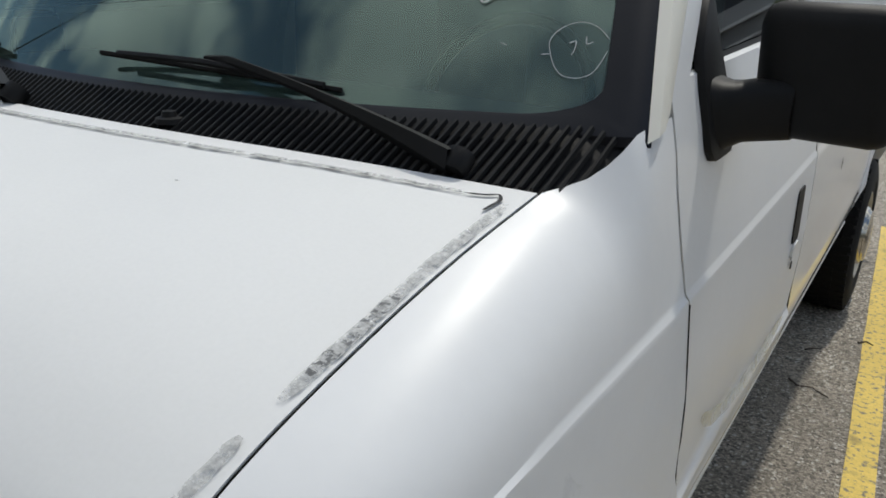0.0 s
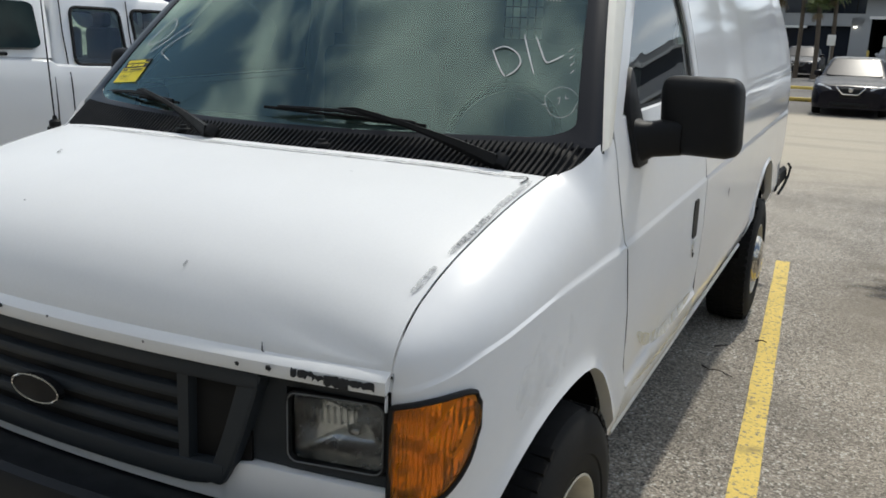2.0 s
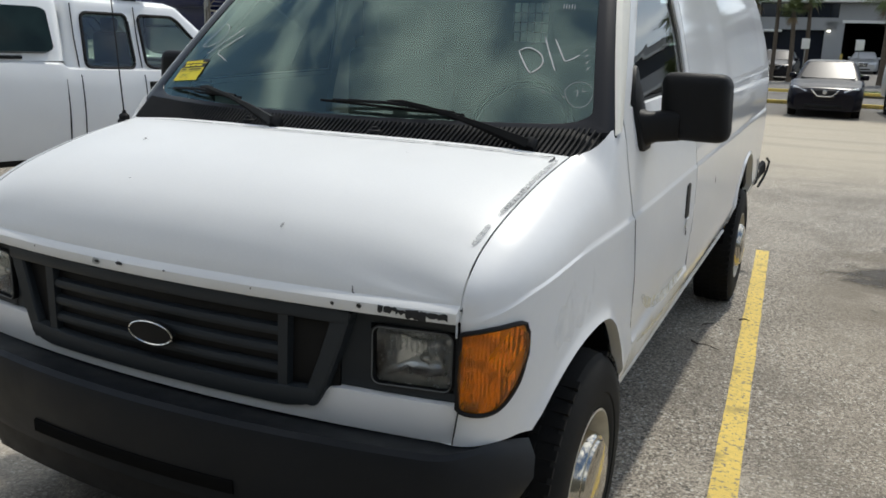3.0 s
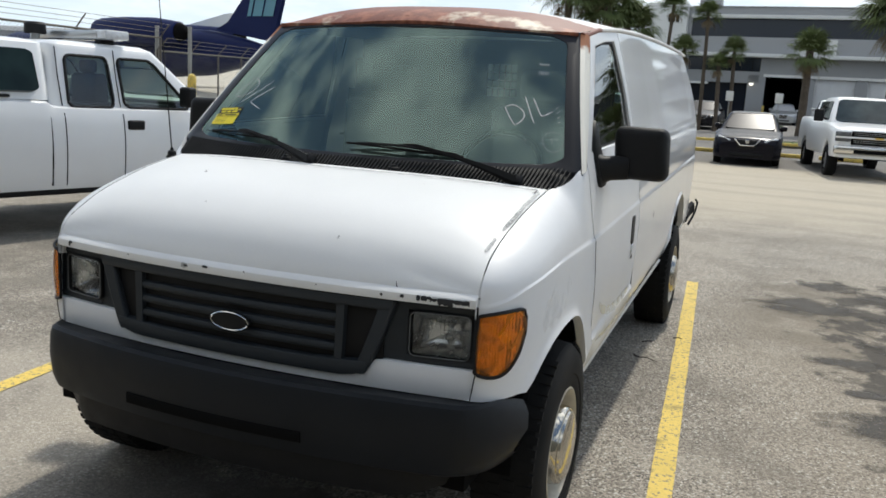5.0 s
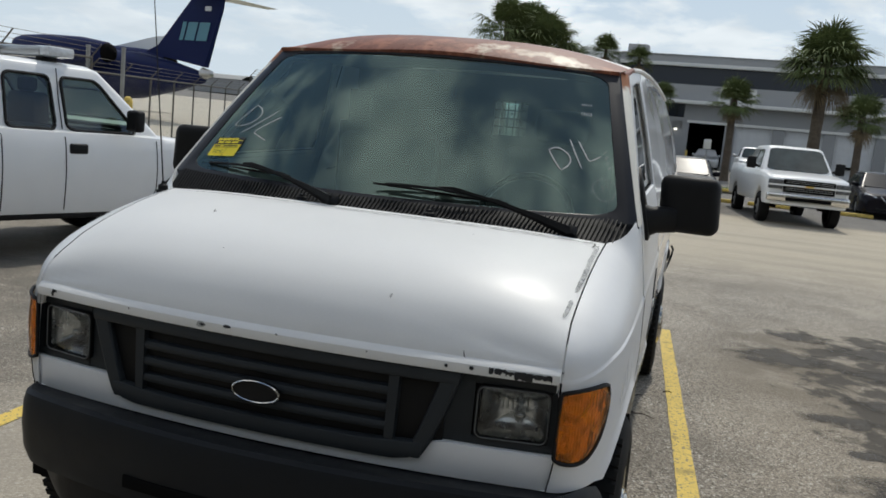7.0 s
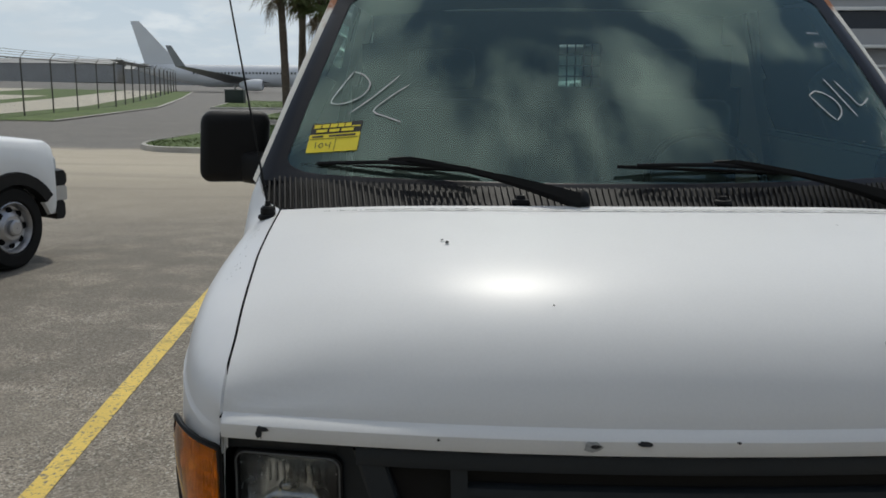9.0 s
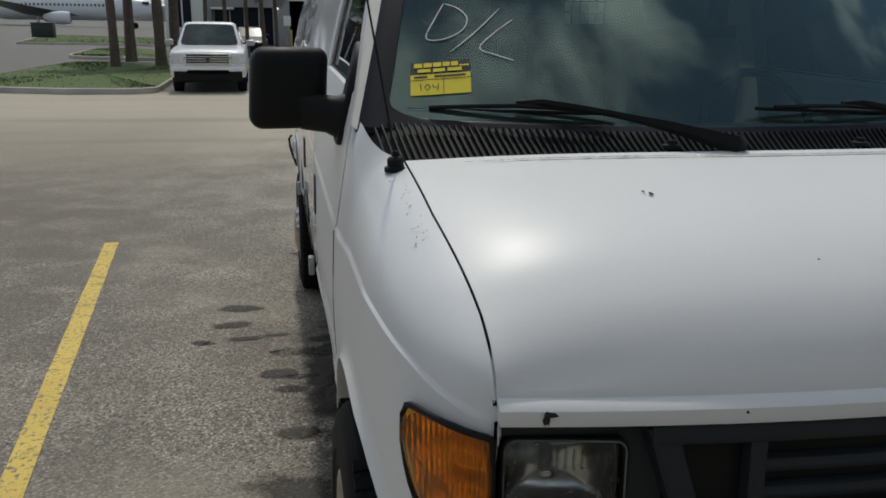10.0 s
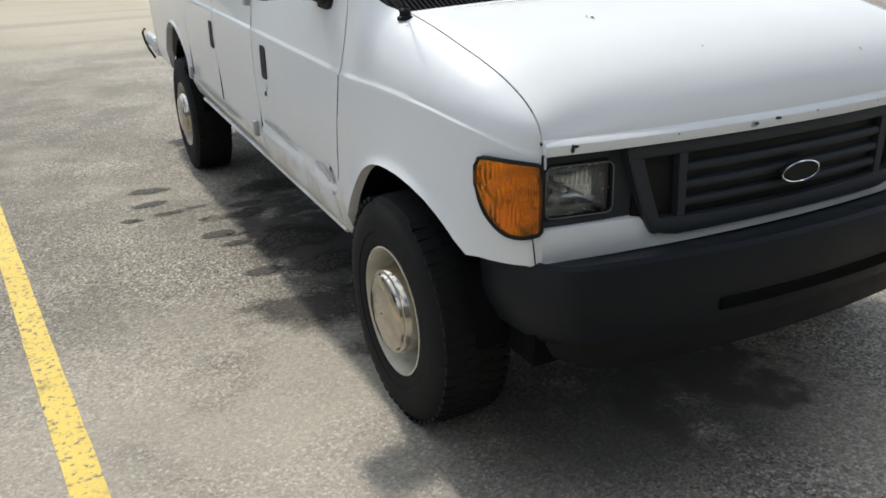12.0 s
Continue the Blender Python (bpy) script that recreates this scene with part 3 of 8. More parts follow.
def rounded_panel(x0, x1, z0, z1, r, n=6):
    """Corner-rounded rectangle as (x, z) points."""
    out = []
    for cx, cz, a0 in ((x1 - r, z1 - r, 0), (x0 + r, z1 - r, 90), (x0 + r, z0 + r, 180), (x1 - r, z0 + r, 270)):
        for k in range(n + 1):
            a = radians(a0 + 90 * k / n)
            out.append((cx + r * math.cos(a), cz + r * math.sin(a)))
    return out


def prism(loop, y0, y1, fn=None, close_back=True):
    """Extrudes an (x, z) loop in y; fn maps each point afterwards."""
    bm = bmesh.new()
    fn = fn or (lambda p: p)
    a = [bm.verts.new(fn((x, y0, z))) for x, z in loop]
    b = [bm.verts.new(fn((x, y1, z))) for x, z in loop]
    bm.faces.new(a)
    if close_back:
        bm.faces.new(b[::-1])
    for k in range(len(loop)):
        j = (k + 1) % len(loop)
        bm.faces.new((a[k], b[k], b[j], a[j]))
    return bm


def front_y(x):
    """The bowed line of the van's nose."""
    return -0.672 + 0.072 * (x / 0.81) ** 2


def strip(x0, x1, z0, z1, y_out, depth, n=24, fn=front_y, r=0.006):
    """A moulded bar that follows the bow of the nose."""
    rows = []
    for k in range(n + 1):
        x = lerp(x0, x1, k / n)
        y = fn(x) + y_out
        a, b = (z0(x), z1(x)) if callable(z0) else (z0, z1)
        rr = min(r, (b - a) * 0.45)
        rows.append([(x, y + depth, a), (x, y + rr, a), (x, y + 0.3 * rr, a + 0.3 * rr), (x, y, a + rr), (x, y, b - rr), (x, y + 0.3 * rr, b - 0.3 * rr), (x, y + rr, b), (x, y + depth, b)])
    bm, vr = grid(rows, True)
    bm.faces.new(vr[0]); bm.faces.new(vr[-1][::-1])
    return bm


def chip(parent, pts, mat, fn, lift=0.0015, name="paint_chip"):
    """A small irregular flake mark laid on a surface; pts are (u, v), fn maps them."""
    bm = bmesh.new()
    vs = [bm.verts.new(Vector(fn(u, v)) + lift * nrm(fn, u, v)) for u, v in pts]
    bm.faces.new(vs)
    bmesh.ops.triangulate(bm, faces=bm.faces)
    return part(name, bm, mat, parent)


def nrm(fn, u, v, e=0.004):
    p = Vector(fn(u, v))
    n = (Vector(fn(u + e, v)) - p).cross(Vector(fn(u, v + e)) - p)
    if n.length < 1e-12:
        return Vector((0, -1, 0))
    n.normalize()
    return n if n.z - n.y > 0 else -n


def blob(u0, v0, ru, rv, seed, n=14, rough=0.35):
    g = random.Random(seed)
    return [(u0 + ru * math.cos(a) * (1 + rough * (g.random() - 0.5)), v0 + rv * math.sin(a) * (1 + rough * (g.random() - 0.5))) for a in [2 * math.pi * k / n for k in range(n)]]


def stroke(parent, pts, width, mat, fn, lift=0.003, name="chalk_stroke"):
    """A hand-drawn line on a surface, through (u, v) points; width in metres."""
    fine = []
    n = 6
    xs = list(range(len(pts)))
    for k in range((len(pts) - 1) * n + 1):
        t = k / n
        fine.append((smooth_interp(t, xs, [p[0] for p in pts]), smooth_interp(t, xs, [p[1] for p in pts])) if len(pts) > 2 else (lerp(pts[0][0], pts[1][0], t), lerp(pts[0][1], pts[1][1], t)))
    P = [Vector(fn(u, v)) + lift * nrm(fn, u, v) for u, v in fine]
    N = [nrm(fn, u, v) for u, v in fine]
    rows = []
    for i, p in enumerate(P):
        d = (P[min(i + 1, len(P) - 1)] - P[max(i - 1, 0)]).normalized()
        sd = d.cross(N[i]).normalized() * width * 0.5 * min(1.0, 0.45 + 0.3 * min(i, len(P) - 1 - i)) * (0.92 + 0.08 * math.sin(i * 1.1))
        rows.append([p - sd, p + sd])
    bm, _ = grid(rows)
    return part(name, bm, mat, parent, smooth=False)


van = thing("cargo_van", "white cargo van with rusted roof edge and chipped hood on asphalt", "van")

part("hood", make_hood(), M_PAINT, van, "white hood with worn, chipped edges")
part("front_fender", make_fender(1), M_FENDER, van)
part("front_fender", make_fender(-1), M_SIDE, van)

# doors
for s in (1, -1):
    bm, loop = make_door(s)
    door = part("front_door", bm, M_SIDE, van, "dented white front door")
    part("door_window", window_pane(s, loop, 0.018), M_GLASS_SIDE, door)
    seal = bmesh.new()
    rings = [[body_point(s, p[0] + (0.012 if t == 1 else 0) * (1 if p[0] < 1.0 else -1), p[1] + (0.010 if t == 1 else 0) * (1 if p[1] < 1.6 else -1), -0.016 + 0.003) for p in loop] for t in (0, 1)]
    grid(rings, True, seal)
    part("window_seal", seal, M_BLACK, door)
    # black sail panel ahead of the glass, where the mirror sits
    out = [(0.452, 1.30), (0.456, 1.275), (0.472, 1.258), (0.50, 1.252), (0.575, 1.252), (0.588, 1.262), (0.590, 1.30), (0.572, 1.42), (0.560, 1.515), (0.548, 1.512), (0.510, 1.475), (0.470, 1.425), (0.455, 1.37)]
    cy, cz = 0.535, 1.39
    rings = [[body_point(s, lerp(cy, y, f), lerp(cz, z, f), o) for y, z in out] for f, o in ((1.0, -0.004), (1.0, 0.006), (0.975, 0.011), (0.92, 0.013))]
    bm, vr = grid([r + [r[0]] for r in rings])
    bm.faces.new(vr[-1][:-1])
    bmesh.ops.remove_doubles(bm, verts=bm.verts, dist=0.0001)
    part("mirror_sail", bm, M_BLACK, door)
    # recessed pull handle and lock
    bm = prism([(a, b) for a, b in rounded_panel(1.262, 1.338, 0.905, 1.045, 0.016, 3)], 0.0, 0.012)
    for v in bm.verts:
        y, o, z = v.co
        v.co = Vector(body_point(s, y, z - rake(1.3) + 0.012, 0.004 - o))
    part("door_handle", bm, M_BLACK, door, "black recessed pull handle")
    bm = prism([(a, b) for a, b in rounded_panel(1.288, 1.342, 0.862, 0.900, 0.010, 3)], 0.0, 0.008)
    for v in bm.verts:
        y, o, z = v.co
        v.co = Vector(body_point(s, y, z - rake(1.3) + 0.012, 0.007 - o))
    part("handle_catch", bm, M_SIDE, door)
    bm = lathe([(0.001, 0.002), (0.010, 0.002), (0.011, 0.0)], 14)
    bmesh.ops.transform(bm, matrix=Matrix.Translation((s * 0.955, 1.315, 0.850)) @ Matrix.Diagonal((s, 1, 1, 1)), verts=bm.verts)
    part("lock", bm, M_CHIP, door)

# cargo flanks: one long panel on the driver's side, hinged doors and a rear panel on the other
part("side_panel", make_cargo(1, 1.486, 4.60), M_FLANK, van)
for y0, y1, nm in ((1.486, 2.25, "side_door"), (2.258, 3.02, "side_door"), (3.028, 4.60, "side_panel")):
    p = part(nm, make_cargo(-1, y0, y1, nm == "side_panel"), M_FLANK, van)
    if nm == "side_door":
        for z in (0.62, 1.20):
            yy = 1.515 if y0 < 2 else 3.0
            bm = box(-0.022, 0.0, -0.024, 0.024, -0.036, 0.036, bevel=0.006)
            bmesh.ops.transform(bm, matrix=Matrix.Translation(Vector(body_point(-1, yy, z, 0.006))), verts=bm.verts)
            part("hinge", bm, M_SCUFF, p, "grey scuffed door hinge")
        if y0 > 2:
            bm = prism(rounded_panel(2.285, 2.355, 0.915, 1.055, 0.016, 3), 0.0, 0.012)
            for v in bm.verts:
                y, o, z = v.co
                v.co = Vector(body_point(-1, y, z - rake(2.3) + 0.02, 0.004 - o))
            part("door_handle", bm, M_BLACK, p, "black recessed pull handle")

# rear wall and bumper
for s in (1, -1):
    bm = bmesh.new()
    for x0, x1, z0, z1 in ((0.02, 0.835, 0.61, 1.60), (0.02, 0.12, 1.60, 1.90), (0.62, 0.80, 1.60, 1.90), (0.02, 0.78, 1.90, 1.955)):
        add_box(bm, min(s * x0, s * x1), max(s * x0, s * x1), 4.578, 4.598, z0, z1)
    rd = part("rear_door", bm, M_SIDE, van, smooth=False)
    part("rear_window", box(min(s * 0.12, s * 0.62), max(s * 0.12, s * 0.62), 4.584, 4.589, 1.60, 1.90), M_GLASS_SIDE, rd)
part("rear_bumper", box(-0.93, 0.93, 4.62, 4.82, 0.62, 0.76, bevel=0.03), M_CHROME, van, "dented chrome rear bumper")
for s in (1, -1):
    rows = []
    for k in range(9):
        t = k / 8
        y, x = lerp(4.62, 4.80, t), 0.915 + 0.035 * t * t
        z0, z1 = lerp(0.62, 0.690, t), lerp(0.735, 0.785, t)
        rows.append([(s * (x - 0.02), y, z0), (s * x, y, z0 + 0.015), (s * (x + 0.004), y, (z0 + z1) / 2), (s * x, y, z1 - 0.015), (s * (x - 0.02), y, z1)])
    # passenger end in white paint, put in for its chrome's pale reflection
    part("bumper_end", sheet(rows, 0.012), M_BLACK if s > 0 else M_SIDE, van)
    part("bumper_cap", tube([(s * 0.935, 4.68, 0.60), (s * 0.958, 4.76, 0.655), (s * 0.976, 4.805, 0.72), (s * 0.984, 4.815, 0.785), (s * 0.966, 4.795, 0.812)], 0.010, 8), M_BLACK, van, "black rubber bumper end")

# roof, gutters
us = [-1, -0.99, -0.97, -0.93, -0.86, -0.75, -0.6, -0.4, -0.2, 0, 0.2, 0.4, 0.6, 0.75, 0.86, 0.93, 0.97, 0.99, 1]
ts = [0, 0.002, 0.006, 0.012, 0.02, 0.03, 0.045, 0.065, 0.09, 0.13, 0.2, 0.3, 0.45, 0.6, 0.75, 0.88, 0.94, 0.97, 0.99, 1]
rows = []
for t in [None] + ts:
    r = []
    for u in us:
        x, y, z = roof_point(u, t or 0)
        if t is None:
            y, z = y + 0.012, z - 0.022
        r.append((x, y, z + 0.006 * math.sin(5.3 * u + 1.2) * math.exp(-((t or 0) / 0.02))))
    rows.append(r)
part("roof", sheet(rows), M_ROOF, van, "white roof with a rusted, peeling front edge")
for s in (1, -1):
    pts = [(s * (0.762 - 0.020 * math.exp(-(y - 0.7) / 0.45)), y, 1.868 + rake(y) + bow(y) - 0.014 * (y < 0.9)) for y in (0.74, 0.85, 1.0, 1.2, 1.45, 1.8, 2.2, 2.7, 3.2, 3.7, 4.2, 4.55)]
    part("drip_rail", tube(pts, 0.011, 8), M_ROOF, van, "rusty drip rail")

# windscreen with its seal
vs_ = [k / 10 for k in range(11)]
uu = [-1 + k / 12 for k in range(25)]
part("windscreen", grid([[ws_point(u, v) for u in uu] for v in vs_])[0], M_GLASS, van, "tinted windscreen with chalk marks and a yellow sticker")
def seal_pt(u, v, grow, out):
    return ws_point(u * (1 + grow / 0.78), 0.5 + (v - 0.5) * (1 + grow / (0.36 if grow > 0 else 1.1)), out)
uu2, vv2 = [-1 + k / 40 for k in range(81)], [k / 50 for k in range(51)]
loop = [(u, 0.0) for u in uu2] + [(1.0, v) for v in vv2[1:]] + [(u, 1.0) for u in uu2[::-1][1:]] + [(-1.0, v) for v in vv2[::-1][1:-1]]
def rounded_uv(u, v, ru=0.13, rv=0.15):
    """Pulls the corners of the clear glass in to a curve."""
    w = 2 * v - 1
    du, dv = max(0.0, abs(u) - 1 + ru) / ru, max(0.0, abs(w) - 1 + rv) / rv
    k = math.hypot(du, dv)
    if du > 0 and dv > 0 and k > 1:
        u, w = math.copysign(1 - ru + ru * du / k, u), math.copysign(1 - rv + rv * dv / k, w)
    return u, (w + 1) / 2
rings = [[seal_pt(*(rounded_uv(u, v) if g < -0.01 else (u, v)), g, o) for u, v in loop] for g, o in ((-0.021, -0.003), (-0.018, 0.002), (0.0, 0.004), (0.028, 0.004), (0.040, -0.004))]
part("windscreen_seal", grid(rings, True)[0], M_FRIT, van)

# pillars beside the windscreen
for s in (1, -1):
    rows = []
    for k in range(13):
        v = k / 12
        a = Vector(seal_pt(s, v, 0.036, 0.0))
        yb, zb = lerp(0.318, 0.80, v) - 0.004, lerp(1.354, 1.846, v)
        b = Vector(body_point(s, yb, zb))
        mid = (a + b) / 2 + Vector((s * 0.012, -0.012, 0))
        rows.append([a + Vector((0, 0.02, -0.02)), a, a.lerp(mid, 0.6) + Vector((s * 0.004, -0.006, 0)), mid, b.lerp(mid, 0.4), b, b + Vector((-s * 0.03, 0.0, 0))])
    part("windscreen_pillar", sheet(rows), M_PILLAR, van, "cream pillar with peeling paint and rust")

# cowl panel with its ribs
def cowl_pt(x, t):
    u = x / 0.83
    yb, zb = 0.042 + 0.165 * u * u, 1.333 + 0.014 * u * u
    end = 0.022 * max(0.0, min(1.0, (abs(x) - 0.82) / 0.04))
    return lerp(-0.044 + 0.135 * u * u, yb, t), lerp(1.282 - 0.016 * u * u, zb, t) - end
rows = []
for k in range(41):
    x = lerp(-0.875, 0.875, k / 40)
    rows.append([(x, *cowl_pt(x, t)) for t in (0.0, 0.25, 0.5, 0.75, 1.0)])
part("cowl_panel", grid(rows)[0], M_BLACK, van, "black plastic cowl panel")
cowl = bpy.data.objects["cowl_panel"]
for k in range(118):
    bm = bmesh.new()
    x = lerp(-0.845, 0.845, k / 117)
    lean = 0.010 * math.sin(x * 2.0)
    pts = []
    for t in (0.06, 0.35, 0.65, 0.93):
        y, z = cowl_pt(x, t)
        pts.append((x + lean * t * 2, y, z + 0.001))
    rows = []
    for p in pts:
        rows.append([(p[0] - 0.0035, p[1], p[2]), (p[0] - 0.002, p[1] - 0.002, p[2] + 0.006), (p[0] + 0.002, p[1] - 0.002, p[2] + 0.006), (p[0] + 0.0035, p[1], p[2])])
    part("cowl_rib", grid(rows, bm=bm)[0], M_BLACK, cowl)
for x in (-0.235, 0.235):
    y, z = cowl_pt(x, 0.35)
    bm = lathe([(0.022, 0.0), (0.020, 0.008), (0.012, 0.010), (0.010, 0.018), (0.001, 0.019)], 16, "z")
    bmesh.ops.transform(bm, matrix=Matrix.Translation((x, y, z + 0.004)), verts=bm.verts)
    part("washer_jet", bm, M_BLACK, van)


# wipers
def make_wiper(px, tip_l, tip_r, joint):
    w = new("wiper"); w.parent = van
    tagged(w, "weathered black wiper arm and blade")
    piv = Vector((px, -0.044 + 0.240 * px * px, 1.312 - 0.032 * px * px))
    j = Vector(joint)
    bm = bmesh.new()
    rows = []
    for k in range(9):
        t = k / 8
        p = piv.lerp(j, t) + Vector((0, -0.004, 0.010 * math.sin(math.pi * t)))
        hw = lerp(0.019, 0.007, min(1, t * 1.8))
        th = lerp(0.022, 0.008, min(1, t * 2))
        rows.append([p + Vector((0, 0.35 * hw, hw)), p + Vector((0, -th * 0.6, 0.6 * hw + th * 0.5)), p + Vector((0, -th * 0.8, -0.6 * hw + th * 0.4)), p + Vector((0, -0.35 * hw, -hw))])
    # the arm's flat end clips on along the blade
    u = (Vector(tip_l) - Vector(tip_r)).normalized()
    for d in (0.02, 0.055):
        q = j + u * d + Vector((0, 0.004, -0.10 * d))
        rows.append([q + o for o in (Vector((0, 0.003, 0.008)), Vector((0, -0.006, 0.007)), Vector((0, -0.007, -0.004)), Vector((0, -0.002, -0.008)))])
    bm, vr = grid(rows, True, bm)
    bm.faces.new(vr[-1])
    part("wiper_arm", bm, M_BLACK, w)
    bm = lathe([(0.001, -0.014), (0.016, -0.014), (0.021, -0.006), (0.021, 0.016), (0.001, 0.018)], 18, "y")
    bmesh.ops.transform(bm, matrix=Matrix.Translation(piv + Vector((0.004, 0, 0.0))) @ Matrix.Rotation(radians(40), 4, "X"), verts=bm.verts)
    part("pivot_cap", bm, M_BLACK, w)
    a, b = Vector(tip_l), Vector(tip_r)
    d = Vector((0, -0.016, 0.010))
    part("blade_bridge", tube([a.lerp(b, 0.10) + d * 0.5, a.lerp(b, 0.3) + d * 1.1, a.lerp(b, 0.5) + d * 1.5, a.lerp(b, 0.7) + d * 1.1, a.lerp(b, 0.95) + d * 0.5], 0.0055, 6), M_BLACK, w)
    bm = bmesh.new()
    add_tube(bm, [a, a.lerp(b, 0.5), b], 0.0045, 6)
    part("wiper_rubber", bm, M_RUBBER, w)
    return w


make_wiper(0.695, (0.0, 0.062, 1.384), (0.47, 0.118, 1.364), (0.288, 0.082, 1.393))
make_wiper(-0.105, (-0.785, 0.225, 1.374), (-0.33, 0.080, 1.372), (-0.50, 0.116, 1.396))

# grille and lamp panel
nose = part("grille_panel", strip(-0.592, 0.592, 0.785, 0.975, 0.022, 0.05), M_CHAR, van, "charcoal lamp and grille panel")
for s in (1, -1):
    for x0, x1, z0, z1 in ((0.592, 0.812, 0.948, 0.975), (0.592, 0.812, 0.785, 0.810), (0.789, 0.812, 0.785, 0.975)):
        part("lamp_frame", strip(min(s * x0, s * x1), max(s * x0, s * x1), z0, z1, 0.020 + 0.002 * (z1 - z0 > 0.1), 0.06, 8), M_CHAR, van)
SUR = -0.012
part("grille_top_bar", strip(-0.555, 0.555, lambda x: 0.945, lambda x: 0.978, SUR, 0.06), M_CHAR, van)
part("grille_bottom_bar", strip(-0.475, 0.475, lambda x: 0.722 + 0.022 * max(0, (abs(x) - 0.38) / 0.095) ** 2, lambda x: 0.768 + 0.012 * max(0, (abs(x) - 0.30) / 0.2), SUR, 0.06), M_CHAR, van)
for s in (1, -1):
    rows = []
    for k in range(13):
        t = k / 12
        z = lerp(0.735, 0.972, t)
        xo = lerp(0.470, 0.560, t ** 0.8)
        xi = lerp(0.425, 0.512, t ** 0.8)
        y = front_y(xo) + SUR
        rows.append([(s * xo, y + 0.05, z), (s * xo, y + 0.004, z), (s * (xo - 0.006), y, z), (s * (xi + 0.004), y, z), (s * xi, y + 0.006, z), (s * xi, y + 0.06, z)])
    part("grille_end", sheet(rows), M_CHAR, van)
    rows = []
    for k in range(9):
        t = k / 8
        z = lerp(0.760, 0.950, t)
        xo, xi = lerp(0.395, 0.40, t), lerp(0.370, 0.372, t)
        y = front_y(xo) + SUR + 0.004
        rows.append([(s * xo, y + 0.06, z), (s * xo, y, z), (s * xi, y, z), (s * xi, y + 0.06, z)])
    part("grille_divider", sheet(rows), M_CHAR, van)
for z in (0.805, 0.853, 0.901):
    part("grille_bar", strip(-0.375, 0.375, z - 0.014, z + 0.014, SUR + 0.008, 0.05, r=0.012), M_CHAR, van)
for x in (-0.19, 0.0, 0.19):
    part("grille_post", strip(x - 0.008, x + 0.008, 0.765, 0.948, SUR + 0.034, 0.02, 2), M_CHAR, van)
part("grille_backing", strip(-0.52, 0.52, 0.75, 0.96, 0.016, 0.004), M_BLACK, van)
# oval badge
ring = [(0.068 * math.cos(a), 0.027 * math.sin(a)) for a in [2 * math.pi * k / 40 for k in range(40)]]
bm = prism(ring, 0.0, 0.018)
bmesh.ops.transform(bm, matrix=Matrix.Translation((0.010, front_y(0) + SUR - 0.016, 0.842)), verts=bm.verts)
badge = part("oval_badge", bm, M_BLACK, van, "black oval badge with a chrome rim")
bm = bmesh.new()
add_tube(bm, [(x * 1.03, 0.0, z * 1.06) for x, z in ring] + [(ring[0][0] * 1.03, 0.0, ring[0][1] * 1.06)], 0.0028, 6)
bmesh.ops.transform(bm, matrix=Matrix.Translation((0.010, front_y(0) + SUR - 0.017, 0.842)), verts=bm.verts)
part("badge_rim", bm, M_CHROME, badge)

# white valance below the lamps
part("front_valance", strip(-0.812, 0.812, lambda x: 0.690, lambda x: 0.785 if abs(x) > 0.50 else (0.730 if abs(x) < 0.455 else lerp(0.730, 0.785, (abs(x) - 0.455) / 0.045)), 0.006, 0.05, 72), M_SIDE, van, "white strip under the grille")

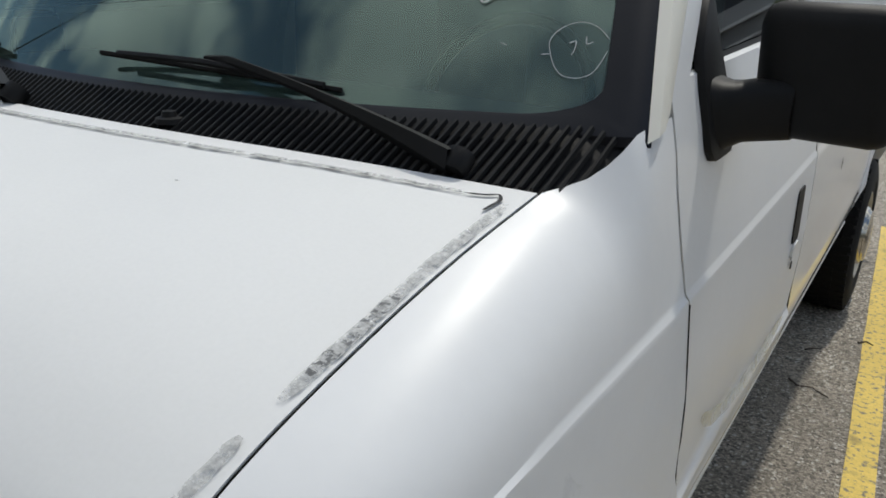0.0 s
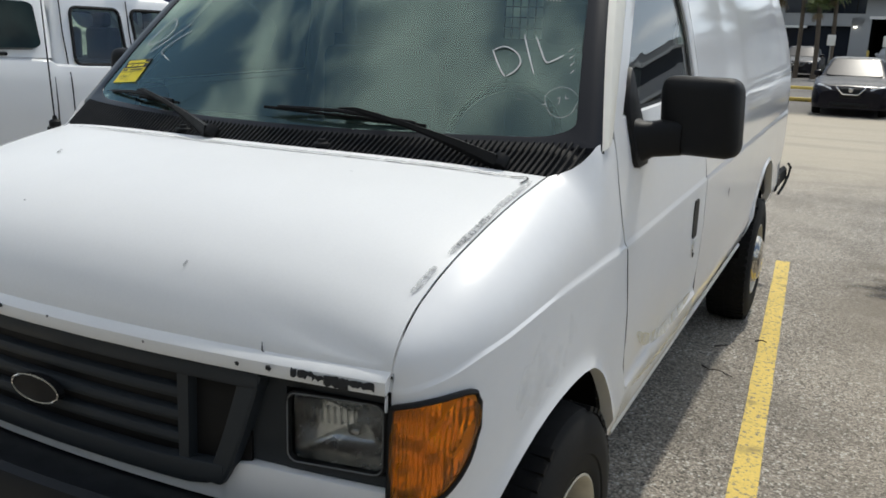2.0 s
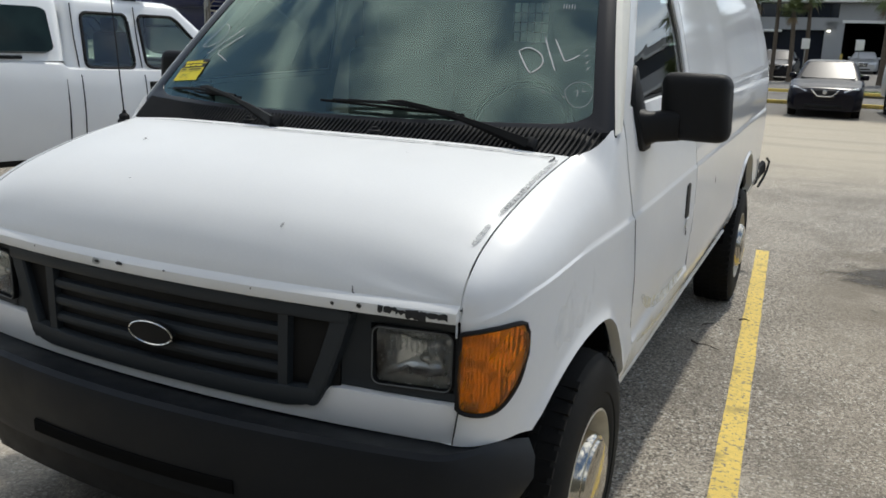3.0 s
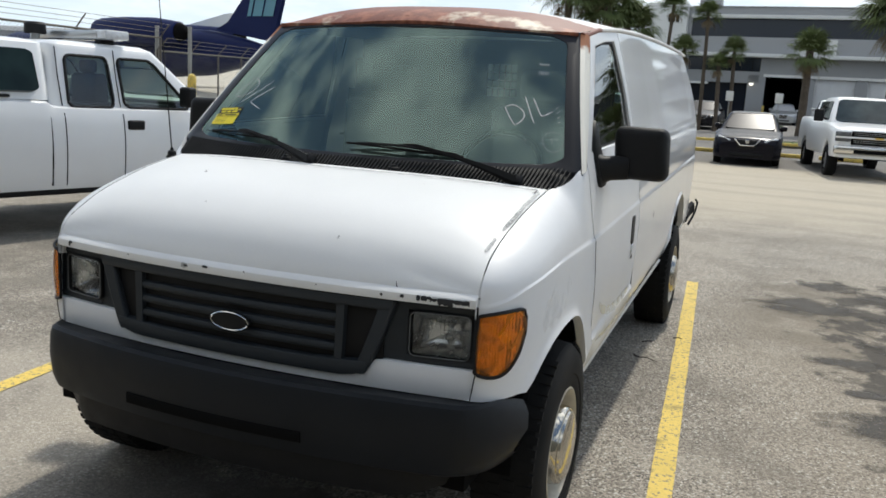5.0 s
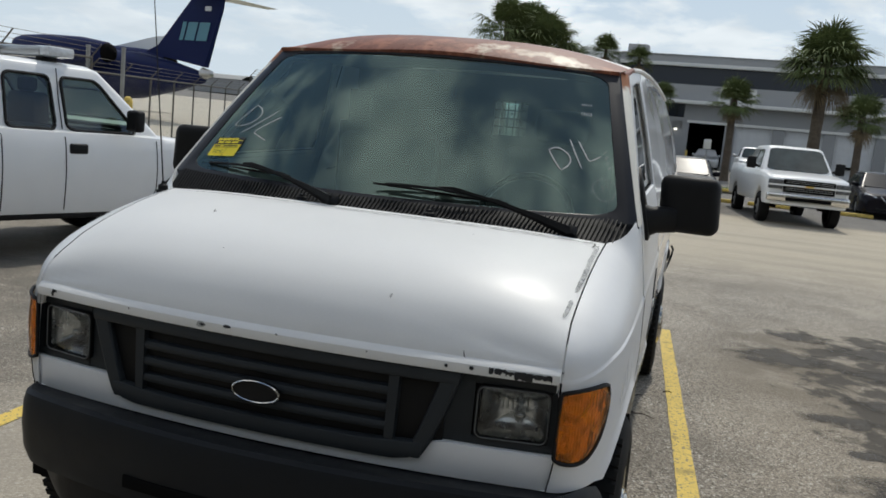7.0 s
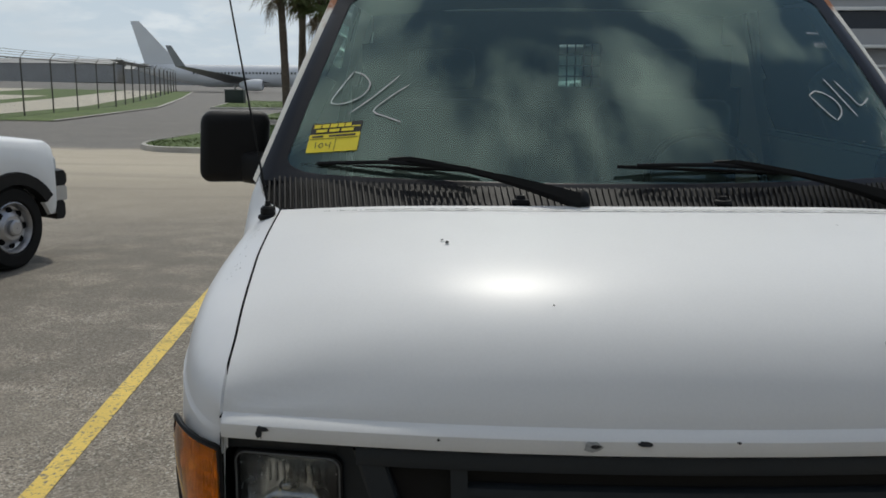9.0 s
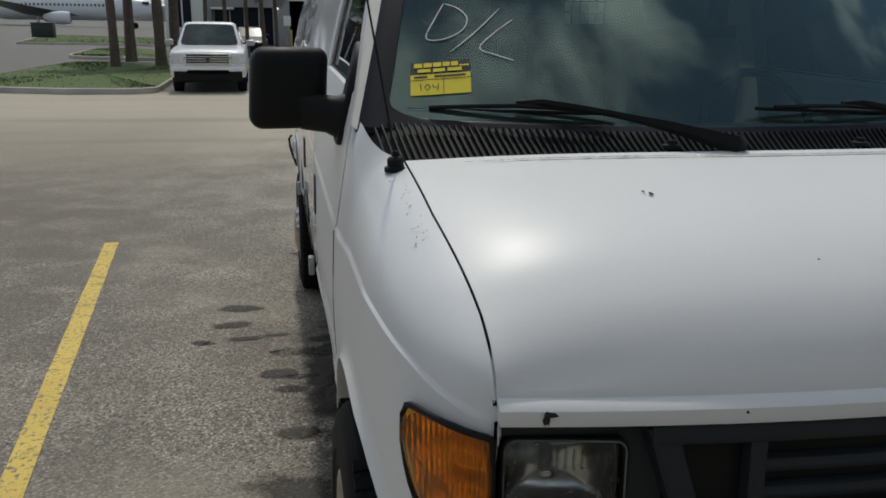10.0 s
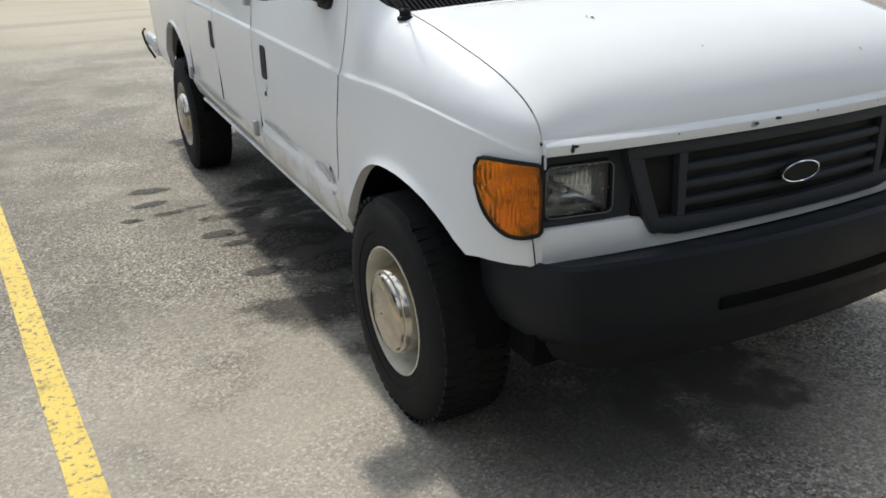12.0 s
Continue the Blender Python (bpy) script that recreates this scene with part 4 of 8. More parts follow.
# head lamps and amber turn lamps
for s in (1, -1):
    lamp = new("headlamp"); lamp.parent = van
    tagged(lamp, "rectangular sealed headlamp with a hazy lens")
    def on_nose(p, s=s):
        x, o, z = p
        x -= 0.019 * (s < 0)
        return (s * x, front_y(x) + 0.012 + o + 0.05 * max(0, x - 0.6), z)
    loop = rounded_panel(0.605, 0.785, 0.812, 0.946, 0.018, 4)
    bm = bmesh.new()
    c = (0.695, 0.879)
    rr = [[bm.verts.new(on_nose((lerp(c[0], x, k), o, lerp(c[1], z, k)))) for x, z in loop] for k, o in ((1.06, 0.012), (1.06, -0.004), (1.0, -0.006), (0.98, 0.004))]
    for a, b in zip(rr, rr[1:]):
        for k in range(len(a)):
            bm.faces.new((a[k], a[(k + 1) % len(a)], b[(k + 1) % len(a)], b[k]))
    part("bezel", bm, M_BLACK, lamp)
    rim_ = [on_nose((lerp(c[0], x, 1.01), -0.0065, lerp(c[1], z, 1.01))) for x, z in loop]
    part("lens_rim", tube(rim_ + [rim_[0], rim_[1]], 0.0016, 6), M_RIMGREY, lamp, "thin grey lens rim")
    bm = bmesh.new()
    rr = []
    for k, o in ((0.99, 0.004), (0.8, -0.003), (0.5, -0.006), (0.1, -0.007)):
        rr.append([on_nose((lerp(c[0], x, k), o, lerp(c[1], z, k))) for x, z in loop])
    bm, vr = grid(rr, True, bm)
    bm.faces.new(vr[-1])
    part("lens", bm, M_LENS, lamp, "hazy clear lens")
    bm = bmesh.new()
    rr = []
    for k, o in ((0.98, 0.008), (0.9, 0.030), (0.6, 0.055), (0.3, 0.065), (0.1, 0.066)):
        rr.append([on_nose((lerp(c[0], x, k), o, lerp(c[1], z, k))) for x, z in loop])
    bm, vr = grid(rr, True, bm)
    bm.faces.new(vr[-1])
    part("reflector", bm, M_BOWL, lamp)
    # bulb in its dark hood, and the fluting moulded behind the lens
    bm = bmesh.new()
    bmesh.ops.create_uvsphere(bm, u_segments=14, v_segments=9, radius=0.011, matrix=Matrix.Translation(on_nose((0.705, 0.044, 0.868))) @ Matrix.Scale(1.5, 4, (1, 0, 0)))
    part("bulb_hood", bm, M_BOWL, lamp)
    for k in range(9):
        x = 0.628 + 0.0125 * k
        part("lens_flute", tube([on_nose((x, 0.006, 0.895)), on_nose((x, 0.003, 0.928))], 0.0028, 5), M_LENS, lamp)
    # turn lamp wrapping the corner
    turn = new("turn_lamp"); turn.parent = van
    tagged(turn, "amber wrap-round turn lamp")
    def corner(t, z, out, s=s):
        """t: 0 at the headlamp to 1 at the flank."""
        y = smooth_interp(t, [0, 0.25, 0.45, 0.65, 0.85, 1], [-0.604, -0.602, -0.594, -0.572, -0.53, -0.478])
        x = plan_x(y) if t > 0.02 else 0.812
        dx = 0.952 - side_x(z)
        n = Vector((interp(t, [0, 0.4, 1], [0.1, 0.6, 0.97]), interp(t, [0, 0.4, 1], [-1, -0.8, -0.25]), 0)).normalized()
        return (s * (x - dx * 0.6 + out * n.x - pull(s, y)), y + out * n.y, z)
    def hi(t):
        return smooth_interp(t, [0, 0.5, 0.86, 0.94, 0.98, 1.0], [0.958, 0.968, 0.974, 0.973, 0.966, 0.948])
    def lo(t):
        return smooth_interp(t, [0, 0.6, 0.76, 0.87, 0.95, 1.0], [0.786, 0.773, 0.780, 0.802, 0.842, 0.900])
    rows, seal_rows = [], []
    for k in range(37):
        t = k / 36
        rows.append([corner(t, lerp(lo(t), hi(t), j / 10), 0.006 + 0.006 * math.sin(math.pi * j / 10)) for j in range(11)])
    part("amber_lens", sheet(rows), M_AMBER, turn, "amber ribbed lens")
    g = random.Random(8)
    cells = [[0.0055 * g.random() for j in range(7)] for k in range(10)]
    rows = [[corner(k / 9, lerp(lo(k / 9) + 0.004, hi(k / 9) - 0.004, j / 6), -0.001 + cells[k][j] + (0.002 if j == 3 else 0.0)) for j in range(7)] for k in range(10)]
    part("lamp_reflector", sheet(rows), M_REFLECT, turn, smooth=False)
    rim = [corner(k / 36, hi(k / 36), 0.006) for k in range(37)] + [corner(k / 36, lo(k / 36), 0.006) for k in range(36, -1, -1)]
    bm = bmesh.new()
    add_tube(bm, rim + [rim[0]], 0.0055, 6)
    part("lamp_gasket", bm, M_BLACK, turn)

# bumper
def bump_y(x):
    a = abs(x)
    return -0.800 + 0.10 * (a / 0.85) ** 2 + (0.235 * ((a - 0.78) / 0.17) ** 2.2 if a > 0.78 else 0)
rows = []
for k in range(-40, 41):
    x = 0.952 * math.sin(math.pi / 2 * k / 40)
    y = bump_y(x)
    a = abs(x)
    if x < 0:
        y += 0.12 * max(0.0, (a - 0.87) / 0.082) ** 2
        x *= 0.918
    top = 0.708 - 0.012 * max(0, (a - 0.8) / 0.18)
    bot = 0.475 + 0.012 * max(0, (a - 0.75) / 0.23)
    tip = max(0.0, (a - 0.885) / 0.067) ** 2
    top, bot = top - 0.040 * tip, bot + 0.022 * tip
    yl = y - 0.30 * max(0.0, y + 0.70)
    back = 0.14 * (1 - 0.80 * min(1.0, max(0.0, (a - 0.84) / 0.09)))
    cut = 1 - 0.035 * max(0.0, (a - 0.70) / 0.25)
    lobe = max(0.0, (a - 0.78) / 0.17) ** 1.5
    xt, xm = x * (1 - 0.040 * lobe), x * (1 - 0.012 * lobe)
    rows.append([(xt, y + max(0.03, back), top - 0.022), (xt, y + max(0.028, 0.55 * back), top - 0.012), (xt, y + 0.025, top), (lerp(xt, xm, 0.5), y + 0.008, top - 0.008), (xm, y, top - 0.03), (x * lerp(cut, 1, 0.97), lerp(y, yl, 0.4) - 0.002, lerp(bot, top, 0.55)),
                 (x * lerp(cut, 1, 0.5), yl + 0.004, bot + 0.05), (x * cut, yl + 0.016, bot + 0.012), (x * cut, yl + 0.04, bot), (x * cut, y + max(0.045, back), bot)])
part("front_bumper", sheet(rows), M_BUMP, van, "matt black front bumper")
rows = []
for k in range(-20, 21):
    x = 0.80 * k / 20
    y = bump_y(x) + 0.035 + 0.10 * max(0, abs(x) - 0.6) / 0.2
    zt = 0.50
    zb = 0.375 + 0.06 * max(0, (abs(x) - 0.62) / 0.18) ** 2
    rows.append([(x, y + 0.10, zt), (x, y, zt), (x, y + 0.002, lerp(zb, zt, 0.5)), (x, y + 0.02, zb + 0.01), (x, y + 0.10, zb)])
part("lower_valance", sheet(rows), M_BLACK, van, "black lower valance")
# flush near-black strip, painted in place of the slot's shade
part("bumper_slot", strip(-0.33, 0.33, 0.530, 0.566, -0.003, 0.02, 16, bump_y, 0.004), M_DARK, van)

# mirrors
for s in (1, -1):
    mir = new("door_mirror"); mir.parent = van
    tagged(mir, "large black plastic door mirror on an arm")
    mx = 1.060 if s > 0 else 1.048
    bm = box(-0.108, 0.108, -0.055, 0.055, -0.106, 0.106, bevel=0.036, seg=5)
    bmesh.ops.scale(bm, vec=(1.0 if s > 0 else 0.93, 1, 1), verts=bm.verts)
    for v in bm.verts:
        t = (v.co.z + 0.106) / 0.212
        v.co.x += s * (-0.012 * (t - 0.5))
        if v.co.y < 0:
            v.co.y *= 1.0 - 0.25 * (v.co.x / 0.108) ** 2
    bmesh.ops.transform(bm, matrix=Matrix.Translation((s * mx, 0.595, 1.402)) @ Matrix.Rotation(radians(-8 * s), 4, "Z"), verts=bm.verts)
    part("mirror_housing", bm, M_BLACK, mir)
    bm = box(-0.09, 0.09, -0.002, 0.002, -0.088, 0.088, bevel=0.001, seg=1)
    bmesh.ops.transform(bm, matrix=Matrix.Translation((s * mx, 0.653, 1.402)) @ Matrix.Rotation(radians(-8 * s), 4, "Z"), verts=bm.verts)
    part("mirror_glass", bm, M_CHROME, mir)
    rows = []
    for k in range(9):
        t = k / 8
        x = lerp(0.890, 1.02, t)
        zc = interp(t, [0, 0.25, 0.5, 1], [1.318, 1.326, 1.338, 1.342])
        hh = interp(t, [0, 0.12, 0.3, 0.5, 1], [0.074, 0.068, 0.054, 0.050, 0.048])
        yc = interp(t, [0, 0.3, 1], [0.525, 0.540, 0.590])
        hy = interp(t, [0, 0.2, 0.45, 1], [0.072, 0.060, 0.052, 0.044])
        rows.append([(s * x, yc + hy * math.copysign(abs(math.cos(a)) ** 0.6, math.cos(a)), zc + hh * math.copysign(abs(math.sin(a)) ** 0.6, math.sin(a))) for a in [2 * math.pi * (q + 0.5) / 24 for q in range(24)]])
    bm, vr = grid(rows, True)
    bm.faces.new(vr[0]); bm.faces.new(vr[-1])
    part("mirror_arm", bm, M_BLACK, mir)

# wheels
for s in (1, -1):
    make_wheel_parts(van, s, (s * 0.855, -0.02, 0.366), 0)
    make_wheel_parts(van, s, (s * 0.845, 3.505, 0.366), 0)

# dark inner arches, underbody and cabin shell; arches and underbody carry shade as near-black
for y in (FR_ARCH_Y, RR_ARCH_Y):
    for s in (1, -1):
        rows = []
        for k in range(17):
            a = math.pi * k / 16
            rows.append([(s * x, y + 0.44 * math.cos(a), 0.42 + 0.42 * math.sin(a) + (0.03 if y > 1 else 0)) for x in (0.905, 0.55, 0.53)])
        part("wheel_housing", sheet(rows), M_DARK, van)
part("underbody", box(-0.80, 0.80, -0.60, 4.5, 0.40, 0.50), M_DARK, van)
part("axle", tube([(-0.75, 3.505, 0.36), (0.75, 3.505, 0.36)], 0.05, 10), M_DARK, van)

# cabin: dashboard, wheel, seats and bulkhead behind the glass
M_CABIN = material("grey_cabin_plastic", (0.10, 0.105, 0.11), 0.7, grain=0.1, blotch=0.1)
M_SEAT = material("grey_vinyl_seat", (0.085, 0.09, 0.095), 0.6, grain=0.1, grain_scale=200, blotch=0.12)
bm = bmesh.new()
add_box(bm, -0.80, 0.80, 0.20, 0.62, 0.95, 1.30, bevel=0.05, seg=3)
part("dashboard", bm, M_CABIN, van)
part("steering_wheel", (lambda bm: (add_tube(bm, [(0.42 + 0.19 * math.cos(a), 0.72 + 0.09 * math.sin(a), 1.27 + 0.17 * math.sin(a)) for a in [2 * math.pi * k / 24 for k in range(25)]], 0.014, 8), bm)[1])(bmesh.new()), M_BLACK, van)
for x in (-0.43, 0.43):
    seat = new("seat"); seat.parent = van
    part("cushion", box(x - 0.27, x + 0.27, 0.85, 1.35, 0.78, 0.96, bevel=0.05, seg=3), M_SEAT, seat)
    part("backrest", box(x - 0.26, x + 0.26, 1.28, 1.42, 0.92, 1.55, bevel=0.05, seg=3), M_SEAT, seat)
    part("headrest", box(x - 0.13, x + 0.13, 1.33, 1.42, 1.58, 1.74, bevel=0.04, seg=3), M_SEAT, seat)
bm = bmesh.new()
for x0, x1, z0, z1 in ((-0.80, 0.80, 0.5, 1.60), (-0.755, 0.05, 1.60, 1.77), (0.22, 0.755, 1.60, 1.77), (-0.71, 0.71, 1.77, 1.90)):
    add_box(bm, x0, x1, 1.55, 1.57, z0, z1)
bulk = part("bulkhead", bm, M_CABIN, van, "grey bulkhead with a wire-mesh window", smooth=False)
for k in range(1, 5):
    x = 0.05 + 0.034 * k
    part("mesh_wire", tube([(x, 1.56, 1.60), (x, 1.56, 1.77)], 0.003, 5), M_DARK, bulk)
for k in range(1, 4):
    z = 1.60 + 0.0425 * k
    part("mesh_wire", tube([(0.05, 1.56, z), (0.22, 1.56, z)], 0.003, 5), M_DARK, bulk)
part("cab_floor", box(-0.84, 0.84, 0.1, 1.6, 0.52, 0.56), M_CABIN, van)
part("headliner", sheet([[(u * 0.72, y, roof_point(u, 0)[2] - 0.045 + rake(y) + 0.02 * (1 - u * u)) for u in (-1, -0.5, 0, 0.5, 1)] for y in (0.75, 1.0, 1.55)]), M_CABIN, van)

# radio mast on the passenger fender
ant = new("radio_mast"); ant.parent = van
bm = lathe([(0.024, -0.006), (0.024, 0.003), (0.018, 0.006), (0.018, 0.020), (0.014, 0.025), (0.008, 0.027), (0.006, 0.038), (0.001, 0.039)], 20, "z")
bmesh.ops.transform(bm, matrix=Matrix.Translation((-0.838, 0.055, 1.262)), verts=bm.verts)
part("mast_base", bm, M_BLACK, ant)
part("mast_rod", tube([(-0.838, 0.055, 1.285), (-0.882, 0.075, 1.55), (-0.935, 0.10, 1.86), (-0.990, 0.13, 2.15)], 0.0028, 6, 0.0016), M_BLACK, ant)


# ---------------------------------------------------------------- ground, road markings, kerbs
def ground_material():
    m = material("worn_asphalt", (0.268, 0.240, 0.206), 0.88, grain=0.44, grain_scale=130, blotch=0.22, blotch_scale=0.9, bump=0.6, bump_scale=150)
    n, l = m.node_tree.nodes, m.node_tree.links
    p = n["Principled BSDF"]
    tc = n.new("ShaderNodeTexCoord")
    sep = n.new("ShaderNodeSeparateXYZ"); l.new(tc.outputs["Object"], sep.inputs[0])

    def noise_of(scale, detail=5.0, dist=0.0):
        t = n.new("ShaderNodeTexNoise")
        t.inputs["Scale"].default_value, t.inputs["Detail"].default_value, t.inputs["Distortion"].default_value = scale, detail, dist
        l.new(tc.outputs["Object"], t.inputs["Vector"])
        return t.outputs["Fac"]

    def math_(op, a, b=None):
        q = n.new("ShaderNodeMath"); q.operation = op
        for k, v in enumerate((a, b)):
            if v is None:
                continue
            if isinstance(v, (int, float)):
                q.inputs[k].default_value = v
            else:
                l.new(v, q.inputs[k])
        return q.outputs[0]

    def ramp(v, a, b, c=0.0, d=1.0):
        r = n.new("ShaderNodeMapRange"); r.interpolation_type = "SMOOTHSTEP"
        for k, x in (("From Min", a), ("From Max", b), ("To Min", c), ("To Max", d)):
            r.inputs[k].default_value = x
        l.new(v, r.inputs["Value"])
        return r.outputs[0]

    def mixed(fac, a, col):
        x = n.new("ShaderNodeMix"); x.data_type = "RGBA"
        l.new(fac, x.inputs["Factor"]); l.new(a, x.inputs["A"]); x.inputs["B"].default_value = (*col, 1)
        return x.outputs["Result"]

    last = p.inputs["Base Color"].links[0].from_socket
    # pale aggregate worn through the binder
    last = mixed(math_("MULTIPLY", ramp(noise_of(120.0, 3.0), 0.57, 0.65), 0.55), last, (0.56, 0.51, 0.44))
    last = mixed(math_("MULTIPLY", ramp(noise_of(75.0, 3.0), 0.60, 0.69), 0.6), last, (0.06, 0.056, 0.05))
    # single stones, pale and dark
    vo = n.new("ShaderNodeTexVoronoi"); vo.inputs["Scale"].default_value = 105.0
    l.new(tc.outputs["Object"], vo.inputs["Vector"])
    vs = n.new("ShaderNodeSeparateColor"); l.new(vo.outputs["Color"], vs.inputs[0])
    st_ = n.new("ShaderNodeVectorMath"); st_.operation = "SCALE"
    l.new(last, st_.inputs[0]); l.new(ramp(vs.outputs[0], 0.0, 1.0, 0.55, 1.46), st_.inputs["Scale"])
    last = st_.outputs[0]
    last = mixed(math_("MULTIPLY", ramp(vs.outputs[1], 0.91, 0.94), 0.85), last, (0.62, 0.60, 0.56))
    last = mixed(math_("MULTIPLY", ramp(vs.outputs[2], 0.91, 0.94), 0.80), last, (0.045, 0.042, 0.038))
    # metre-sized mottling
    last = mixed(math_("MULTIPLY", ramp(noise_of(1.4, 6.0, 0.4), 0.46, 0.64), 0.36), last, (0.115, 0.105, 0.09))
    last = mixed(math_("MULTIPLY", ramp(noise_of(0.8, 6.0, 0.3), 0.50, 0.66), 0.36), last, (0.40, 0.365, 0.31))
    # the paler drive lane beyond the stalls, with darker wheel tracks across it
    wob = math_("MULTIPLY", math_("SUBTRACT", noise_of(0.25, 6.0), 0.5), 3.0)
    yy = math_("ADD", sep.outputs["Y"], wob)
    lane = math_("MULTIPLY", ramp(yy, 7.0, 13.5), ramp(yy, 22.0, 20.8))
    last = mixed(math_("MULTIPLY", lane, 0.82), last, (0.455, 0.405, 0.325))
    # browner, dirtier asphalt on the airfield side of the lane
    dirty = math_("MULTIPLY", math_("MULTIPLY", ramp(sep.outputs["X"], -0.8, -3.5), ramp(yy, 3.5, 6.0)), ramp(yy, 17.0, 12.0))
    last = mixed(math_("MULTIPLY", dirty, 0.50), last, (0.215, 0.188, 0.150))
    # newer, bluer asphalt of the bays and the service road beyond the lane
    last = mixed(math_("MULTIPLY", ramp(yy, 20.6, 22.4), 0.78), last, (0.125, 0.122, 0.120))
    streak = n.new("ShaderNodeTexNoise")
    mp = n.new("ShaderNodeMapping"); mp.inputs["Scale"].default_value = (0.10, 1.1, 1.0)
    l.new(tc.outputs["Object"], mp.inputs["Vector"]); l.new(mp.outputs[0], streak.inputs["Vector"])
    streak.inputs["Scale"].default_value, streak.inputs["Detail"].default_value = 1.0, 6.0
    tracks = math_("MULTIPLY", ramp(streak.outputs["Fac"], 0.48, 0.66), math_("MULTIPLY", ramp(sep.outputs["Y"], 5.0, 9.0), ramp(sep.outputs["Y"], 24.0, 14.0)))
    last = mixed(math_("MULTIPLY", tracks, 0.24), last, (0.13, 0.125, 0.115))
    # oil and damp stains, thickest in the stall beside the van and under it
    def spot(cx, cy, rx, ry):
        dx = math_("DIVIDE", math_("SUBTRACT", sep.outputs["X"], cx), rx)
        dy = math_("DIVIDE", math_("SUBTRACT", sep.outputs["Y"], cy), ry)
        d = math_("SQRT", math_("ADD", math_("MULTIPLY", dx, dx), math_("MULTIPLY", dy, dy)))
        return ramp(d, 1.0, 0.25)
    last = mixed(math_("MULTIPLY", math_("MULTIPLY", spot(-3.4, 4.2, 3.6, 6.5), ramp(noise_of(2.4, 7.0, 0.5), 0.25, 0.60)), 0.62), last, (0.125, 0.115, 0.100))
    zone = math_("MAXIMUM", math_("MAXIMUM", spot(2.8, 4.2, 1.7, 3.8), spot(2.6, 1.9, 0.9, 2.0)), spot(-0.75, 1.9, 0.55, 1.7))
    # under the nose the stain mask also carries the van's shadow
    zone = math_("MAXIMUM", zone, spot(0.0, -0.45, 0.95, 0.60))
    zone = math_("MAXIMUM", zone, math_("MULTIPLY", spot(-5.2, 1.6, 2.2, 1.0), 0.85))
    # paler patch off the van's corner, its sunlit tone put into the colour
    last = mixed(math_("MULTIPLY", math_("MULTIPLY", spot(-1.7, -0.3, 1.7, 1.7), ramp(noise_of(1.9, 6.0, 0.3), 0.22, 0.50)), 0.55), last, (0.45, 0.41, 0.355))
    # broad brown soak in the next stall
    soak = math_("MULTIPLY", spot(2.05, 4.5, 1.05, 2.3), ramp(noise_of(1.7, 7.0, 0.4), 0.34, 0.54))
    last = mixed(math_("MULTIPLY", soak, 0.72), last, (0.112, 0.092, 0.066))
    last = mixed(math_("MULTIPLY", spot(3.2, 2.5, 2.4, 5.5), 0.45), last, (0.235, 0.195, 0.145))
    # drips under the engine, and the van's shadow put into the colour
    drip = math_("MULTIPLY", spot(-0.30, -0.42, 1.05, 0.75), ramp(noise_of(3.2, 7.0, 0.4), 0.20, 0.42))
    last = mixed(math_("MULTIPLY", drip, 0.86), last, (0.036, 0.033, 0.030))
    # oil along the passenger sill, with the shadow there painted in
    side_oil_shade = math_("MULTIPLY", spot(-0.62, 1.7, 0.60, 2.1), ramp(noise_of(4.0, 8.0, 0.6), 0.36, 0.52))
    last = mixed(math_("MULTIPLY", side_oil_shade, 0.90), last, (0.034, 0.031, 0.027))
    mp2 = n.new("ShaderNodeMapping"); mp2.inputs["Scale"].default_value = (1.0, 0.9, 1.0)
    l.new(tc.outputs["Object"], mp2.inputs["Vector"])
    st = n.new("ShaderNodeTexNoise")
    st.inputs["Scale"].default_value, st.inputs["Detail"].default_value, st.inputs["Roughness"].default_value = 2.3, 8.0, 0.62
    l.new(mp2.outputs[0], st.inputs["Vector"])
    stain = ramp(math_("ADD", st.outputs["Fac"], math_("MULTIPLY", math_("SUBTRACT", zone, 1.0), 0.34)), 0.43, 0.52)
    last = mixed(math_("MULTIPLY", stain, 0.90), last, (0.044, 0.038, 0.031))
    # sun-bleached, slightly brown binder
    wm = n.new("ShaderNodeVectorMath"); wm.operation = "MULTIPLY"; wm.inputs[1].default_value = (1.015, 1.0, 0.955)
    l.new(last, wm.inputs[0])
    l.new(wm.outputs[0], p.inputs["Base Color"])
    return m


M_ASPH = ground_material()
def rise(x, y):
    """The lot is level round the van and climbs gently towards the lane, the buildings and the airfield."""
    return 0.011 * max(0.0, y - 8.0) + 0.0085 * max(0.0, y - 22.0) + 0.020 * max(0.0, -x - 6.0)


bm, _ = grid([[(x, y, rise(x, y)) for x in (-1200, -6, 1200)] for y in (-400, 8, 22, 2000)])
tagged(part("ground", bm, M_ASPH, smooth=False), "weathered grey asphalt with oil stains", "ground", kind="structure")

M_YELLOW = material("worn_yellow_road_paint", (0.69, 0.50, 0.11), 0.75, grain=0.12, grain_scale=150, blotch=0.10, blotch_scale=3)
patched(M_YELLOW, (0.20, 0.18, 0.14), 42.0, 0.54, 0.63, 0.9)
patched(M_YELLOW, (0.24, 0.19, 0.09), 6.0, 0.56, 0.72, 0.9)
M_WHITELINE = material("faded_white_road_paint", (0.55, 0.55, 0.53), 0.8, grain=0.1, blotch=0.2)
M_OIL = material("soaked_oil_stain", (0.042, 0.036, 0.029), 0.75, grain=0.5, grain_scale=130, blotch=0.25, blotch_scale=9)


